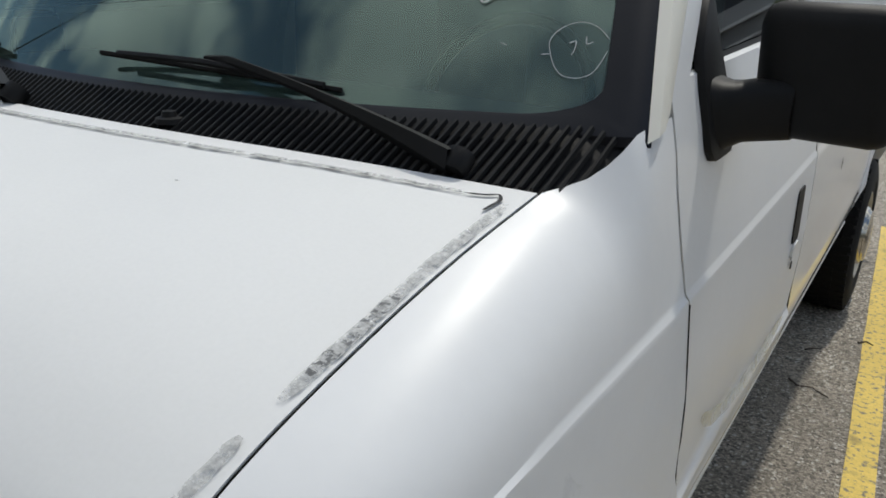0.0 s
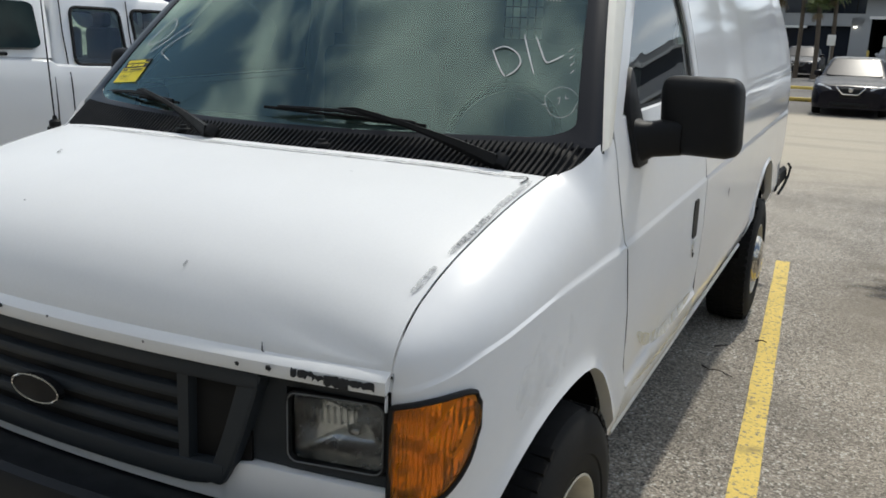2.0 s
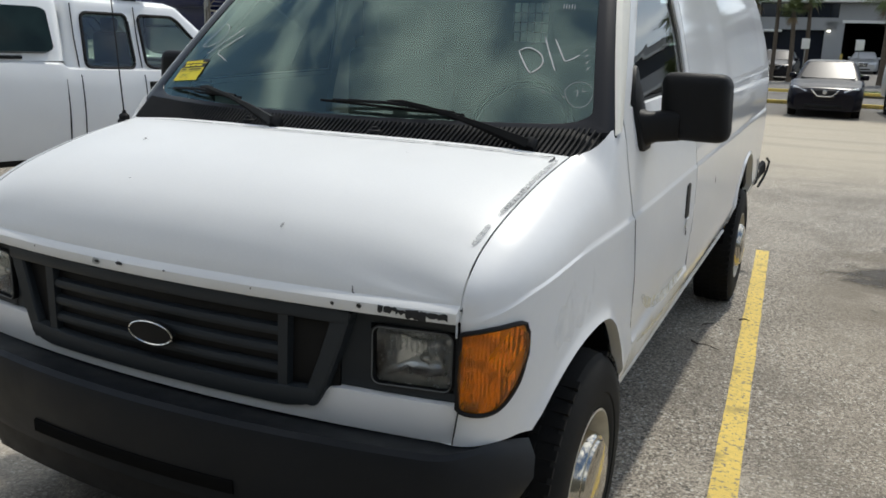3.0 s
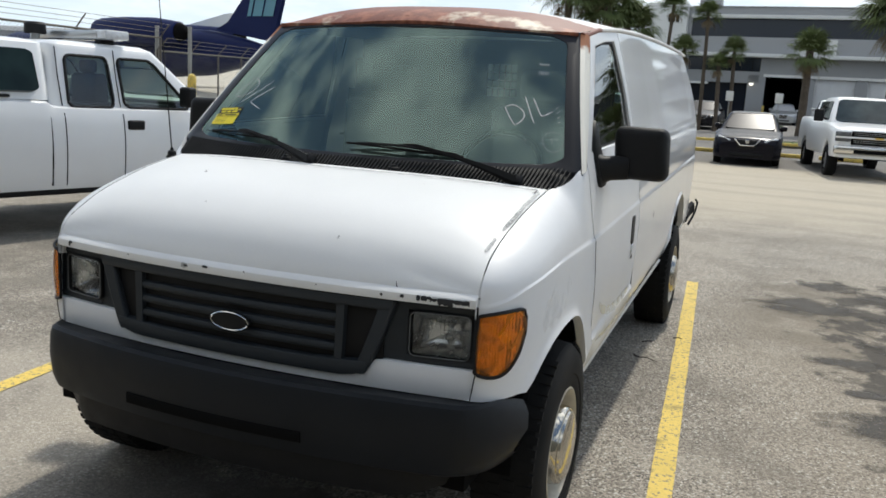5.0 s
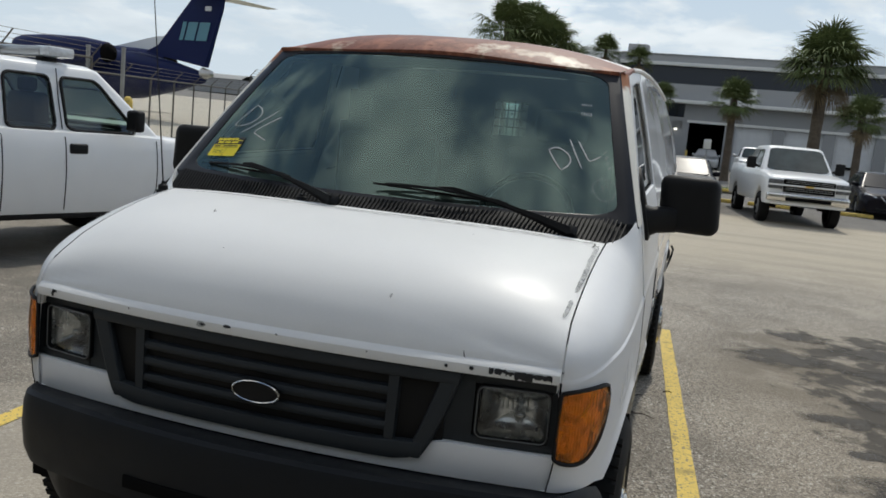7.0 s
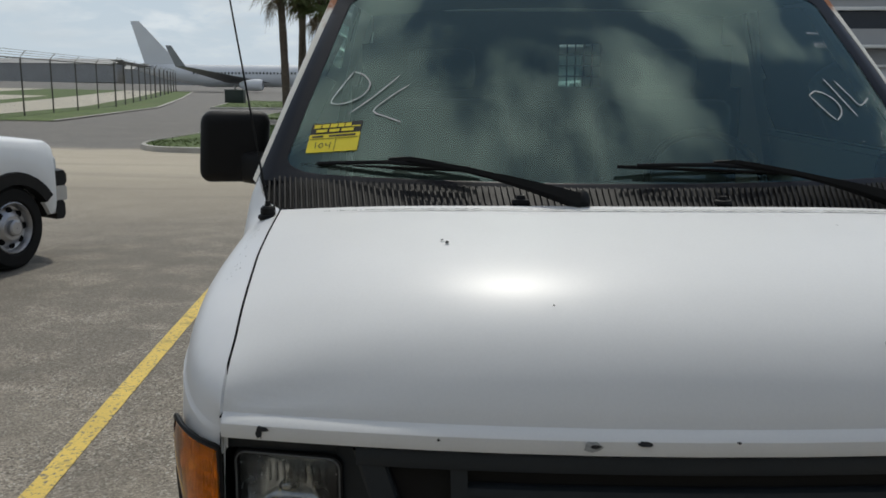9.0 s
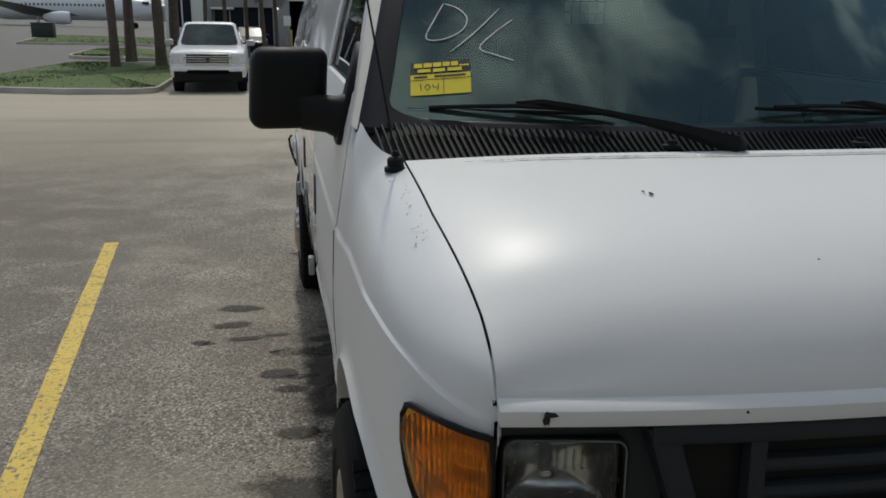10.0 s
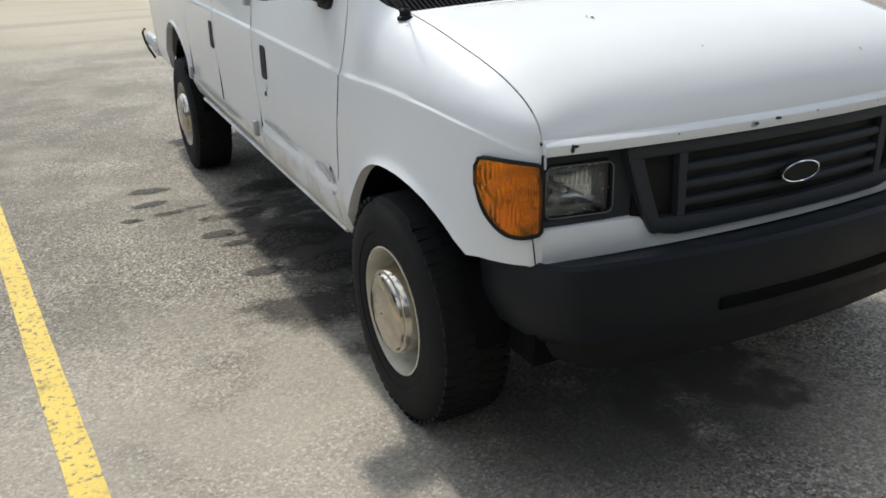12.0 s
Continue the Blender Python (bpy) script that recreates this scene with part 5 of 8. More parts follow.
def soft_edges(m, hard=0.27):
    """Fades a ground stain out towards its rim, raggedly."""
    n, l = m.node_tree.nodes, m.node_tree.links
    tc = n.new("ShaderNodeTexCoord")
    mp = n.new("ShaderNodeVectorMath"); mp.operation = "SUBTRACT"; mp.inputs[1].default_value = (0.5, 0.5, 0.5)
    l.new(tc.outputs["Generated"], mp.inputs[0])
    ms = n.new("ShaderNodeVectorMath"); ms.operation = "MULTIPLY"; ms.inputs[1].default_value = (1, 1, 0)
    l.new(mp.outputs[0], ms.inputs[0])
    ln = n.new("ShaderNodeVectorMath"); ln.operation = "LENGTH"; l.new(ms.outputs[0], ln.inputs[0])
    nz = n.new("ShaderNodeTexNoise"); nz.inputs["Scale"].default_value, nz.inputs["Detail"].default_value = 5.5, 7.0
    l.new(tc.outputs["Object"], nz.inputs["Vector"])
    sc = n.new("ShaderNodeMath"); sc.operation = "MULTIPLY_ADD"; sc.inputs[1].default_value = 0.7; sc.inputs[2].default_value = -0.35
    l.new(nz.outputs["Fac"], sc.inputs[0])
    ad = n.new("ShaderNodeMath"); ad.operation = "ADD"; l.new(ln.outputs["Value"], ad.inputs[0]); l.new(sc.outputs[0], ad.inputs[1])
    r = n.new("ShaderNodeMapRange")
    for k, v in (("From Min", 0.40), ("From Max", hard), ("To Min", 0.0), ("To Max", 0.96)):
        r.inputs[k].default_value = v
    l.new(ad.outputs[0], r.inputs["Value"])
    # bare stones show through
    sp = n.new("ShaderNodeTexNoise"); sp.inputs["Scale"].default_value, sp.inputs["Detail"].default_value = 55.0, 4.0
    l.new(tc.outputs["Object"], sp.inputs["Vector"])
    sr = n.new("ShaderNodeMapRange")
    for k, v in (("From Min", 0.36), ("From Max", 0.54), ("To Min", 0.50), ("To Max", 1.0)):
        sr.inputs[k].default_value = v
    l.new(sp.outputs["Fac"], sr.inputs["Value"])
    mu = n.new("ShaderNodeMath"); mu.operation = "MULTIPLY"; l.new(r.outputs[0], mu.inputs[0]); l.new(sr.outputs[0], mu.inputs[1])
    l.new(mu.outputs[0], n["Principled BSDF"].inputs["Alpha"])
    return m


soft_edges(M_OIL)
M_OIL_SOFT = material("faded_oil_stain", (0.038, 0.032, 0.025), 0.75, grain=0.5, grain_scale=130, blotch=0.25, blotch_scale=9)
soft_edges(M_OIL_SOFT, 0.16)


def settle(ob):
    """Lays the vertices of a part that is given in plan onto the rising ground."""
    for v in ob.data.vertices:
        q = ob.matrix_basis @ v.co
        v.co.z += rise(q.x, q.y)
    return ob


def ground_line(name, p0, p1, width, mat, label, z=0.004):
    g = random.Random(hash_name(name + str(p0)))
    a, b = Vector((*p0, 0)), Vector((*p1, 0))
    d = (b - a).normalized()
    sd = Vector((-d.y, d.x, 0)) * width / 2
    n = max(6, int((b - a).length / 0.12))
    rows = []
    for k in range(n + 1):
        p = a.lerp(b, k / n) + Vector((0, 0, z))
        rows.append([p - sd * (1 + 0.08 * (g.random() - 0.5)), p + sd * (1 + 0.08 * (g.random() - 0.5))])
    return tagged(settle(part(name, grid(rows)[0], mat, smooth=False)), label, "road marking", kind="structure")


def hash_name(t):
    return sum((i + 1) * ord(c) for i, c in enumerate(t))


ground_line("stall_line", (1.00, 5.14), (1.415, -1.6), 0.102, M_YELLOW, "worn yellow stall line on asphalt")
ground_line("stall_line", (-2.345, 4.86), (-1.72, -2.6), 0.102, M_YELLOW, "worn yellow stall line on asphalt")
ground_line("bay_line", (-1.28, 21.82), (-1.26, 24.60), 0.10, M_WHITELINE, "faded white bay line on asphalt")

for k, (x, y, rx, ry) in enumerate(((-1.37, 2.76, 0.10, 0.055), (-1.28, 2.54, 0.10, 0.035), (-1.14, 2.57, 0.09, 0.03), (-1.50, 2.51, 0.05, 0.03), (-1.46, 2.49, 0.03, 0.02), (-1.32, 3.05, 0.14, 0.06), (-0.87, 2.47, 0.12, 0.05), (-1.04, 1.84, 0.09, 0.04), (-1.00, 1.98, 0.08, 0.035), (-1.05, 1.40, 0.10, 0.05), (-1.13, 2.32, 0.03, 0.015), (2.22, 5.72, 0.30, 0.22), (2.16, 3.06, 0.30, 0.16), (2.95, 5.35, 0.50, 0.40), (1.95, 4.70, 0.42, 0.36),
                                    (2.27, 1.88, 0.30, 0.24), (2.20, 2.42, 0.13, 0.08), (2.60, 3.60, 0.34, 0.16), (2.75, 4.55, 0.34, 0.20), (-0.90, 0.90, 0.34, 0.22), (-0.80, 1.75, 0.28, 0.20), (-0.95, 2.30, 0.20, 0.08), (-0.72, 1.35, 0.24, 0.16), (-0.66, 2.75, 0.22, 0.14), (-1.12, 2.02, 0.12, 0.05), (-0.70, 0.45, 0.25, 0.16))):
    bm = bmesh.new()
    bm.faces.new([bm.verts.new((u, v, 0.003)) for u, v in blob(x, y, rx * 1.35, ry * 1.35, 40 + k, 26, 0.2)])
    part("oil_stain", bm, M_OIL if rx < 0.15 else M_OIL_SOFT, bpy.data.objects["ground"], "dark oil stain soaked into asphalt", smooth=False)

# twigs by the driver's side line
M_TWIG = material("dry_brown_twig", (0.06, 0.045, 0.035), 0.8)
for pts in (((0.87, 2.47, 0.006), (0.91, 2.42, 0.009), (0.96, 2.44, 0.007), (1.03, 2.39, 0.005)), ((0.875, 2.80, 0.006), (0.90, 2.83, 0.008), (0.935, 2.85, 0.006)), ((1.06, 3.02, 0.006), (1.09, 3.05, 0.008), (1.12, 3.03, 0.006))):
    tagged(part("twig", tube(pts, 0.0045, 5, 0.002), M_TWIG), "dry brown twig lying on asphalt", "twig", "twigs")

# grass islands with concrete kerbs
M_CONC = material("weathered_concrete", (0.42, 0.40, 0.36), 0.85, grain=0.15, grain_scale=60, blotch=0.2, blotch_scale=1.5, bump=0.15, bump_scale=60)
M_GRASS = material("mown_grass", (0.085, 0.125, 0.032), 0.95, grain=0.30, grain_scale=14, blotch=0.22, blotch_scale=0.4, bump=0.8, bump_scale=30)
patched(M_GRASS, (0.15, 0.145, 0.06), 0.35, 0.58, 0.78, 0.95)
M_DIRT = material("pale_dry_apron", (0.46, 0.42, 0.34), 0.9, grain=0.08, blotch=0.12, blotch_scale=0.08)


def island(name, loop, label):
    """A kerbed grass island; loop runs round its outside."""
    c = Vector((sum(p[0] for p in loop) / len(loop), sum(p[1] for p in loop) / len(loop), 0))
    th = thing(name, label, "grass island", kind="structure")
    def inset(p, d, z):
        v = Vector((*p, 0)) - c
        return c + v * (1 - d / v.length) + Vector((0, 0, z))
    kb, vr = grid([[inset(p, d, z) for p in loop] for d, z in ((0, 0), (0.02, 0.14), (0.16, 0.15), (0.17, 0.11))], True)
    part("kerb", kb, M_CONC, th)
    bm = bmesh.new()
    bm.faces.new([bm.verts.new(inset(p, 0.16, 0.12)) for p in loop])
    part("grass", bm, M_GRASS, th)
    g = random.Random(5)
    bm = bmesh.new()
    for k in range(2600):
        i = g.randrange(len(loop))
        a, b = inset(loop[i], 0.25, 0.12), inset(loop[(i + 1) % len(loop)], 0.25, 0.12)
        u, v = sorted((g.random(), g.random()))
        q = c * u + a * (v - u) + b * (1 - v)
        q.z = 0.12
        h, w, t = 0.02 + 0.04 * g.random(), 0.03, g.random() * 6.28
        bm.faces.new([bm.verts.new(q + Vector((w * math.cos(t), w * math.sin(t), 0))), bm.verts.new(q - Vector((w * math.cos(t), w * math.sin(t), 0))), bm.verts.new(q + Vector((0.10 * (g.random() - 0.5), 0.10 * (g.random() - 0.5), h)))])
    part("grass_blades", bm, M_GRASS, th, smooth=False)
    tagged(th.children[-1], kind="stuff")
    for ob in th.children:
        settle(ob)
    return th


def arc(cx, cy, rx, ry, a0, a1, n=8):
    return [(cx + rx * math.cos(radians(lerp(a0, a1, k / n))), cy + ry * math.sin(radians(lerp(a0, a1, k / n)))) for k in range(n + 1)]


island("island_1", arc(-7.9, 23.4, 1.5, 2.7, 180, 270) + [(-6.3, 20.55)] + arc(-4.8, 21.4, 0.8, 0.85, 270, 360) + arc(-4.7, 31, 0.6, 3, 0, 90) + arc(-7.6, 32, 1.4, 3, 90, 180), "mown grass island with a pale concrete kerb")
island("island_2", arc(-8.9, 41.0, 1.5, 2.2, 180, 270) + [(-7, 38.8)] + arc(-4.6, 39.6, 1.0, 0.8, 270, 360) + [(-3.6, 44)] + arc(-9.2, 48, 1.6, 3, 90, 180), "far grass island with a pale concrete kerb")
island("island_3", [(1.2, 32.2), (9.0, 32.2), (22.0, 32.2), (22.0, 34.6), (9.0, 34.6), (1.2, 34.6)], "strip of grass in front of the warehouse")
island("island_4", [(-3.2, 51.0), (-0.5, 51.0), (2.2, 51.0), (2.2, 54.5), (-0.5, 54.5), (-3.2, 54.5)], "narrow grass strip by the loading door")
island("island_5", [(-16.9, 56.5), (-13.0, 58.5), (-8.0, 59.5), (-6.0, 62.0), (-6.5, 74.0), (-12.0, 80.0), (-21.0, 80.0), (-18.5, 66.0)], "wide lawn at the bend of the service road")

# verge along the airfield fence and the pale apron behind it
FENCE = [(-13.7, 3.5), (-14.3, 15.9), (-20.6, 35.0), (-23.2, 56.0), (-31.5, 88.0), (-46.0, 140.0)]
def strip_along(name, pts, off0, off1, z, mat, label):
    rows = []
    for i, p in enumerate(pts):
        d = (Vector(pts[min(i + 1, len(pts) - 1)]) - Vector(pts[max(i - 1, 0)])).normalized()
        s = Vector((-d.y, d.x))
        a, b = Vector(p) + s * off0, Vector(p) + s * off1
        rows.append([(a.x, a.y, z), (b.x, b.y, z)])
    return tagged(settle(part(name, grid(rows)[0], mat, smooth=False)), label, name.replace("_", " "), kind="structure")
strip_along("verge", FENCE[2:], -2.6, 2.0, 0.03, M_GRASS, "dry grass verge along the fence")
strip_along("verge_far", FENCE[3:], 8.0, 20.0, 0.03, M_GRASS, "dry grass strip on the airfield")
strip_along("apron", FENCE, 0.6, 400.0, 0.015, M_DIRT, "pale sunlit concrete airfield apron")
strip_along("kerb_line", FENCE[2:], -2.85, -2.6, 0.06, M_CONC, "pale concrete kerb of the road")


# ---------------------------------------------------------------- other vehicles
M_TINT = material("dark_tinted_glass", (0.012, 0.022, 0.019), 0.04, blotch=0.5, blotch_scale=3, spec=0.25)
M_WHITECAR = material("clean_white_car_paint", (0.80, 0.81, 0.81), 0.28, blotch=0.02, coat=0.4, coat_rough=0.05)
M_BLACKCAR = material("black_metallic_car_paint", (0.004, 0.004, 0.009), 0.25, coat=0.12, coat_rough=0.03, spec=0.15)
M_SILVER = material("silver_car_paint", (0.42, 0.43, 0.44), 0.3, metal=0.6, coat=0.8)
M_REDCAR = material("dark_red_car_paint", (0.075, 0.008, 0.010), 0.35, coat=0.4)
M_LAMP = material("clear_headlamp", (0.62, 0.64, 0.66), 0.12, coat=1.0, blotch=0.2, blotch_scale=20)
M_BEIGE = material("alloy_wheel_metal", (0.42, 0.42, 0.43), 0.35, 0.8)
M_SMOKE = material("smoked_headlamp", (0.10, 0.105, 0.11), 0.1, blotch=0.5, blotch_scale=14)
M_TAIL = material("red_tail_lamp", (0.35, 0.01, 0.01), 0.2, coat=1.0)


def car_wheel(parent, x, y, r, s, w=0.20, spokes=7):
    wh = new("wheel"); wh.parent = parent
    wh.matrix_basis = pose(x, y, r)
    prof = [(r * 0.60, -w * 0.45), (r * 0.66, -w / 2), (r * 0.9, -w / 2), (r * 0.985, -w * 0.38), (r, -w * 0.2), (r, w * 0.2), (r * 0.985, w * 0.38), (r * 0.9, w / 2), (r * 0.66, w / 2), (r * 0.60, w * 0.42)]
    part("tyre", lathe([(a, s * o) for a, o in prof], 32), M_RUBBER, wh)
    bm = lathe([(r * 0.62, s * w * 0.44), (r * 0.60, s * w * 0.46), (r * 0.56, s * w * 0.30), (r * 0.52, s * w * 0.1), (0.01, s * w * 0.05)], 28)
    part("rim_barrel", bm, M_DARK, wh)
    if spokes == 8:
        # pressed steel wheel with round hand holes
        rim = [(r * 0.61, 0.45), (r * 0.585, 0.47), (r * 0.55, 0.40), (r * 0.52, 0.22), (r * 0.46, 0.20), (r * 0.40, 0.30), (r * 0.28, 0.42), (r * 0.20, 0.42), (r * 0.19, 0.56), (r * 0.15, 0.60), (0.005, 0.60)]
        part("rim", lathe([(q, s * w * o) for q, o in rim], 36), M_BEIGE, wh, "pressed silver steel wheel")
        for k in range(8):
            a = 2 * math.pi * k / 8
            hole = lathe([(0.034, 0.0), (0.030, s * 0.012), (0.001, s * 0.012)], 12)
            bmesh.ops.transform(hole, matrix=Matrix.Translation((s * w * 0.285, r * 0.41 * math.cos(a), r * 0.41 * math.sin(a))), verts=hole.verts)
            part("hand_hole", hole, M_DARK, wh)
        return wh
    bm = bmesh.new()
    for k in range(spokes):
        a = 2 * math.pi * k / spokes
        add_box(bm, s * w * 0.26, s * w * 0.40, r * 0.05, r * 0.60, -r * 0.075, r * 0.075, bevel=0.008, m=Matrix.Rotation(a, 4, "X"))
    add_tube(bm, [(s * w * 0.2, 0, 0), (s * w * 0.46, 0, 0)], r * 0.18, 16)
    part("rim", bm, M_BEIGE, wh)
    return wh


def body_shell(L, hw, top, bottom, arches, r_arch, nose=0.12, tail=0.10, crown=0.03, waist=0.62, bulge=0.02):
    """A car's lower body: front at y = 0, tail at y = L. top: (y, z) pairs of the bonnet, belt and boot line."""
    ty, tz = [p[0] for p in top], [p[1] for p in top]
    ys = sorted(set([0, 0.01, 0.03, 0.06, 0.10, 0.15, L, L - 0.01, L - 0.03, L - 0.07, L - 0.12] + [k * 0.055 for k in range(1, int(L / 0.055))]))
    rows = []
    for y in ys:
        zb = bottom
        for a in arches:
            d = abs(y - a)
            if d < r_arch:
                zb = max(zb, 0.30 + math.sqrt(r_arch ** 2 - d * d) * 1.02)
        zt = smooth_interp(y, ty, tz)
        w = hw
        if y < nose * 2:
            w -= nose * 0.9 * (1 - y / (nose * 2)) ** 2.2
        if y > L - tail * 2:
            w -= tail * 0.8 * (1 - (L - y) / (tail * 2)) ** 2.2
        half = [(w - 0.05, zb), (w - 0.012, zb + 0.01)]
        for f in (0.1, 0.25, 0.45, waist, 0.75, 0.88):
            z = lerp(zb, zt, f)
            half.append((w + bulge * math.sin(math.pi * f) - 0.03 * max(0, f - waist), z))
        half += [(w - 0.03, zt - 0.02), (w - 0.07, zt), (w * 0.7, zt + crown * 0.6), (w * 0.35, zt + crown * 0.9)]
        rows.append([(x, y, z) for x, z in half] + [(0, y, zt + crown)] + [(-x, y, z) for x, z in half[::-1]])
    bm, vr = grid(rows)
    bm.faces.new(vr[0]); bm.faces.new(vr[-1][::-1])
    return bm


def cabin_shell(base, roof, hwb, hwt, crown=0.04):
    """base: (y0, y1, z) at the belt; roof: (y0, y1, z). Rounded at the roof's edges."""
    rows = []
    for f in (0, 0.25, 0.5, 0.75, 0.9, 0.97, 1.0):
        y0, y1 = lerp(base[0], roof[0], f), lerp(base[1], roof[1], f)
        hw = lerp(hwb, hwt, f ** 1.2)
        z = lerp(base[2], roof[2], f) - (0.012 if f == 1.0 else 0)
        ring = []
        n = 7
        for cx, cy, a0, rr in ((hw, y0, -90, 0.10), (hw, y1, 0, 0.10), (-hw, y1, 90, 0.10), (-hw, y0, 180, 0.10)):
            sx, sy = (1 if cx > 0 else -1), (1 if cy == y1 else -1)
            for k in range(n):
                a = radians(a0 + 90 * k / (n - 1))
                ring.append((cx - sx * rr + rr * math.cos(a), cy - sy * rr + rr * math.sin(a), z))
        rows.append(ring)
    cx = [(p[0] * 0.9, lerp((roof[0] + roof[1]) / 2, p[1], 0.88), roof[2] + crown * 0.5) for p in rows[-1]]
    cc = [(p[0] * 0.5, lerp((roof[0] + roof[1]) / 2, p[1], 0.5), roof[2] + crown) for p in rows[-1]]
    rows += [cx, cc]
    bm, vr = grid(rows, True)
    bm.faces.new(vr[-1])
    return bm


def pane(parent, name, corners, mat=None, n=6, lift=None, rnd=0.0):
    """A glass pane from four corners (bottom-left, bottom-right, top-right, top-left), with rounded corners."""
    a, b, c, d = [Vector(p) for p in corners]
    nn = (b - a).cross(d - a).normalized() * (0.006 if lift is None else lift)
    loop = rounded_panel(0, 1, 0, 1, 0.13, 5)
    def at(u, v):
        return (a * (1 - u) + b * u) * (1 - v) + (d * (1 - u) + c * u) * v
    bm = bmesh.new()
    top = [bm.verts.new(at(u, v) + nn) for u, v in loop]
    bot = [bm.verts.new(at(u, v) - nn) for u, v in loop]
    bm.faces.new(top)
    for k in range(len(loop)):
        j = (k + 1) % len(loop)
        bm.faces.new((top[k], bot[k], bot[j], top[j]))
    return part(name, bm, mat or M_TINT, parent)


def seam(parent, pts, r=0.006, name="panel_gap"):
    return part(name, tube(pts, r, 4), M_DARK, parent)


def on_lot(x, y, turn=0, size=1.0):
    """A place on the rising ground."""
    return pose(x, y, rise(x, y) - 0.003, 0, 0, turn) @ Matrix.Scale(size, 4)


def sedan(name, label, m, paint, group="parked cars"):
    t = thing(name, label, "car", group, m)
    hw, L = 0.89, 4.6
    part("body", body_shell(L, hw, [(0, 0.62), (0.12, 0.74), (0.5, 0.84), (1.15, 0.98), (2.3, 0.98), (3.6, 1.02), (4.4, 1.03), (4.6, 0.95)], 0.20, (0.92, 3.62), 0.37, 0.22, 0.16), paint, t)
    part("cabin", cabin_shell((1.05, 4.1, 0.97), (1.85, 3.25, 1.46), 0.80, 0.60), paint, t)
    pane(t, "windscreen", [(-0.70, 1.08, 1.00), (0.70, 1.08, 1.00), (0.55, 1.80, 1.42), (-0.55, 1.80, 1.42)], M_SCREEN, lift=-0.012)
    for s in (1, -1):
        q = [(s * 0.795, 1.45, 1.02), (s * 0.795, 2.35, 1.02), (s * 0.66, 2.35, 1.38), (s * 0.66, 1.98, 1.38)]
        pane(t, "side_window", q if s > 0 else [q[1], q[0], q[3], q[2]], lift=0.02)
        q = [(s * 0.795, 2.42, 1.02), (s * 0.795, 3.4, 1.04), (s * 0.66, 3.0, 1.38), (s * 0.66, 2.42, 1.38)]
        pane(t, "side_window", q if s > 0 else [q[1], q[0], q[3], q[2]], lift=0.02)
        # swept lamps
        bm = bmesh.new()
        add_box(bm, -0.20, 0.20, -0.03, 0.05, -0.055, 0.055, bevel=0.03, seg=3)
        bmesh.ops.transform(bm, matrix=Matrix.Translation((s * 0.62, 0.13, 0.70)) @ Matrix.Rotation(radians(26 * s), 4, "Z") @ Matrix.Rotation(radians(-16 * s), 4, "Y"), verts=bm.verts)
        part("headlamp", bm, M_LAMP, t)
        bm = lathe([(0.001, -0.012), (0.045, -0.010), (0.050, 0.02)], 16, "y")
        bmesh.ops.transform(bm, matrix=Matrix.Translation((s * 0.66, 0.035, 0.36)), verts=bm.verts)
        part("fog_lamp", bm, M_LAMP, t)
        mr = part("door_mirror", box(s * 0.90 - 0.10, s * 0.90 + 0.10, 1.42, 1.54, 0.98, 1.12, bevel=0.04, seg=3), paint, t)
        for y in (0.92, 3.62):
            car_wheel(t, s * 0.79, y, 0.315, s)
    # V-shaped grille with a bright chevron
    part("grille", box(-0.26, 0.26, -0.010, 0.06, 0.46, 0.72, bevel=0.03, seg=2), M_BLACK, t)
    bm = bmesh.new()
    add_tube(bm, [(-0.34, 0.01, 0.735), (-0.17, -0.022, 0.56), (0.17, -0.022, 0.56), (0.34, 0.01, 0.735)], 0.017, 8)
    part("grille_chevron", bm, M_CHROME, t, "chrome grille chevron")
    part("badge", (lambda b: (bmesh.ops.transform(b, matrix=Matrix.Translation((0, -0.022, 0.665)), verts=b.verts), b)[1])(lathe([(0.001, -0.012), (0.05, -0.012), (0.06, 0.0)], 20, "y")), M_CHROME, t)
    part("lower_intake", box(-0.45, 0.45, -0.012, 0.06, 0.26, 0.36, bevel=0.02), M_BLACK, t)
    return t


M_SCREEN = material("reflecting_windscreen", (0.05, 0.07, 0.07), 0.05, spec=0.9, coat=0.5, coat_rough=0.03, blotch=0.4, blotch_scale=3)

M_SCREEN_DARK = material("green_black_windscreen", (0.030, 0.042, 0.040), 0.05, spec=0.6, blotch=0.5, blotch_scale=2.5)


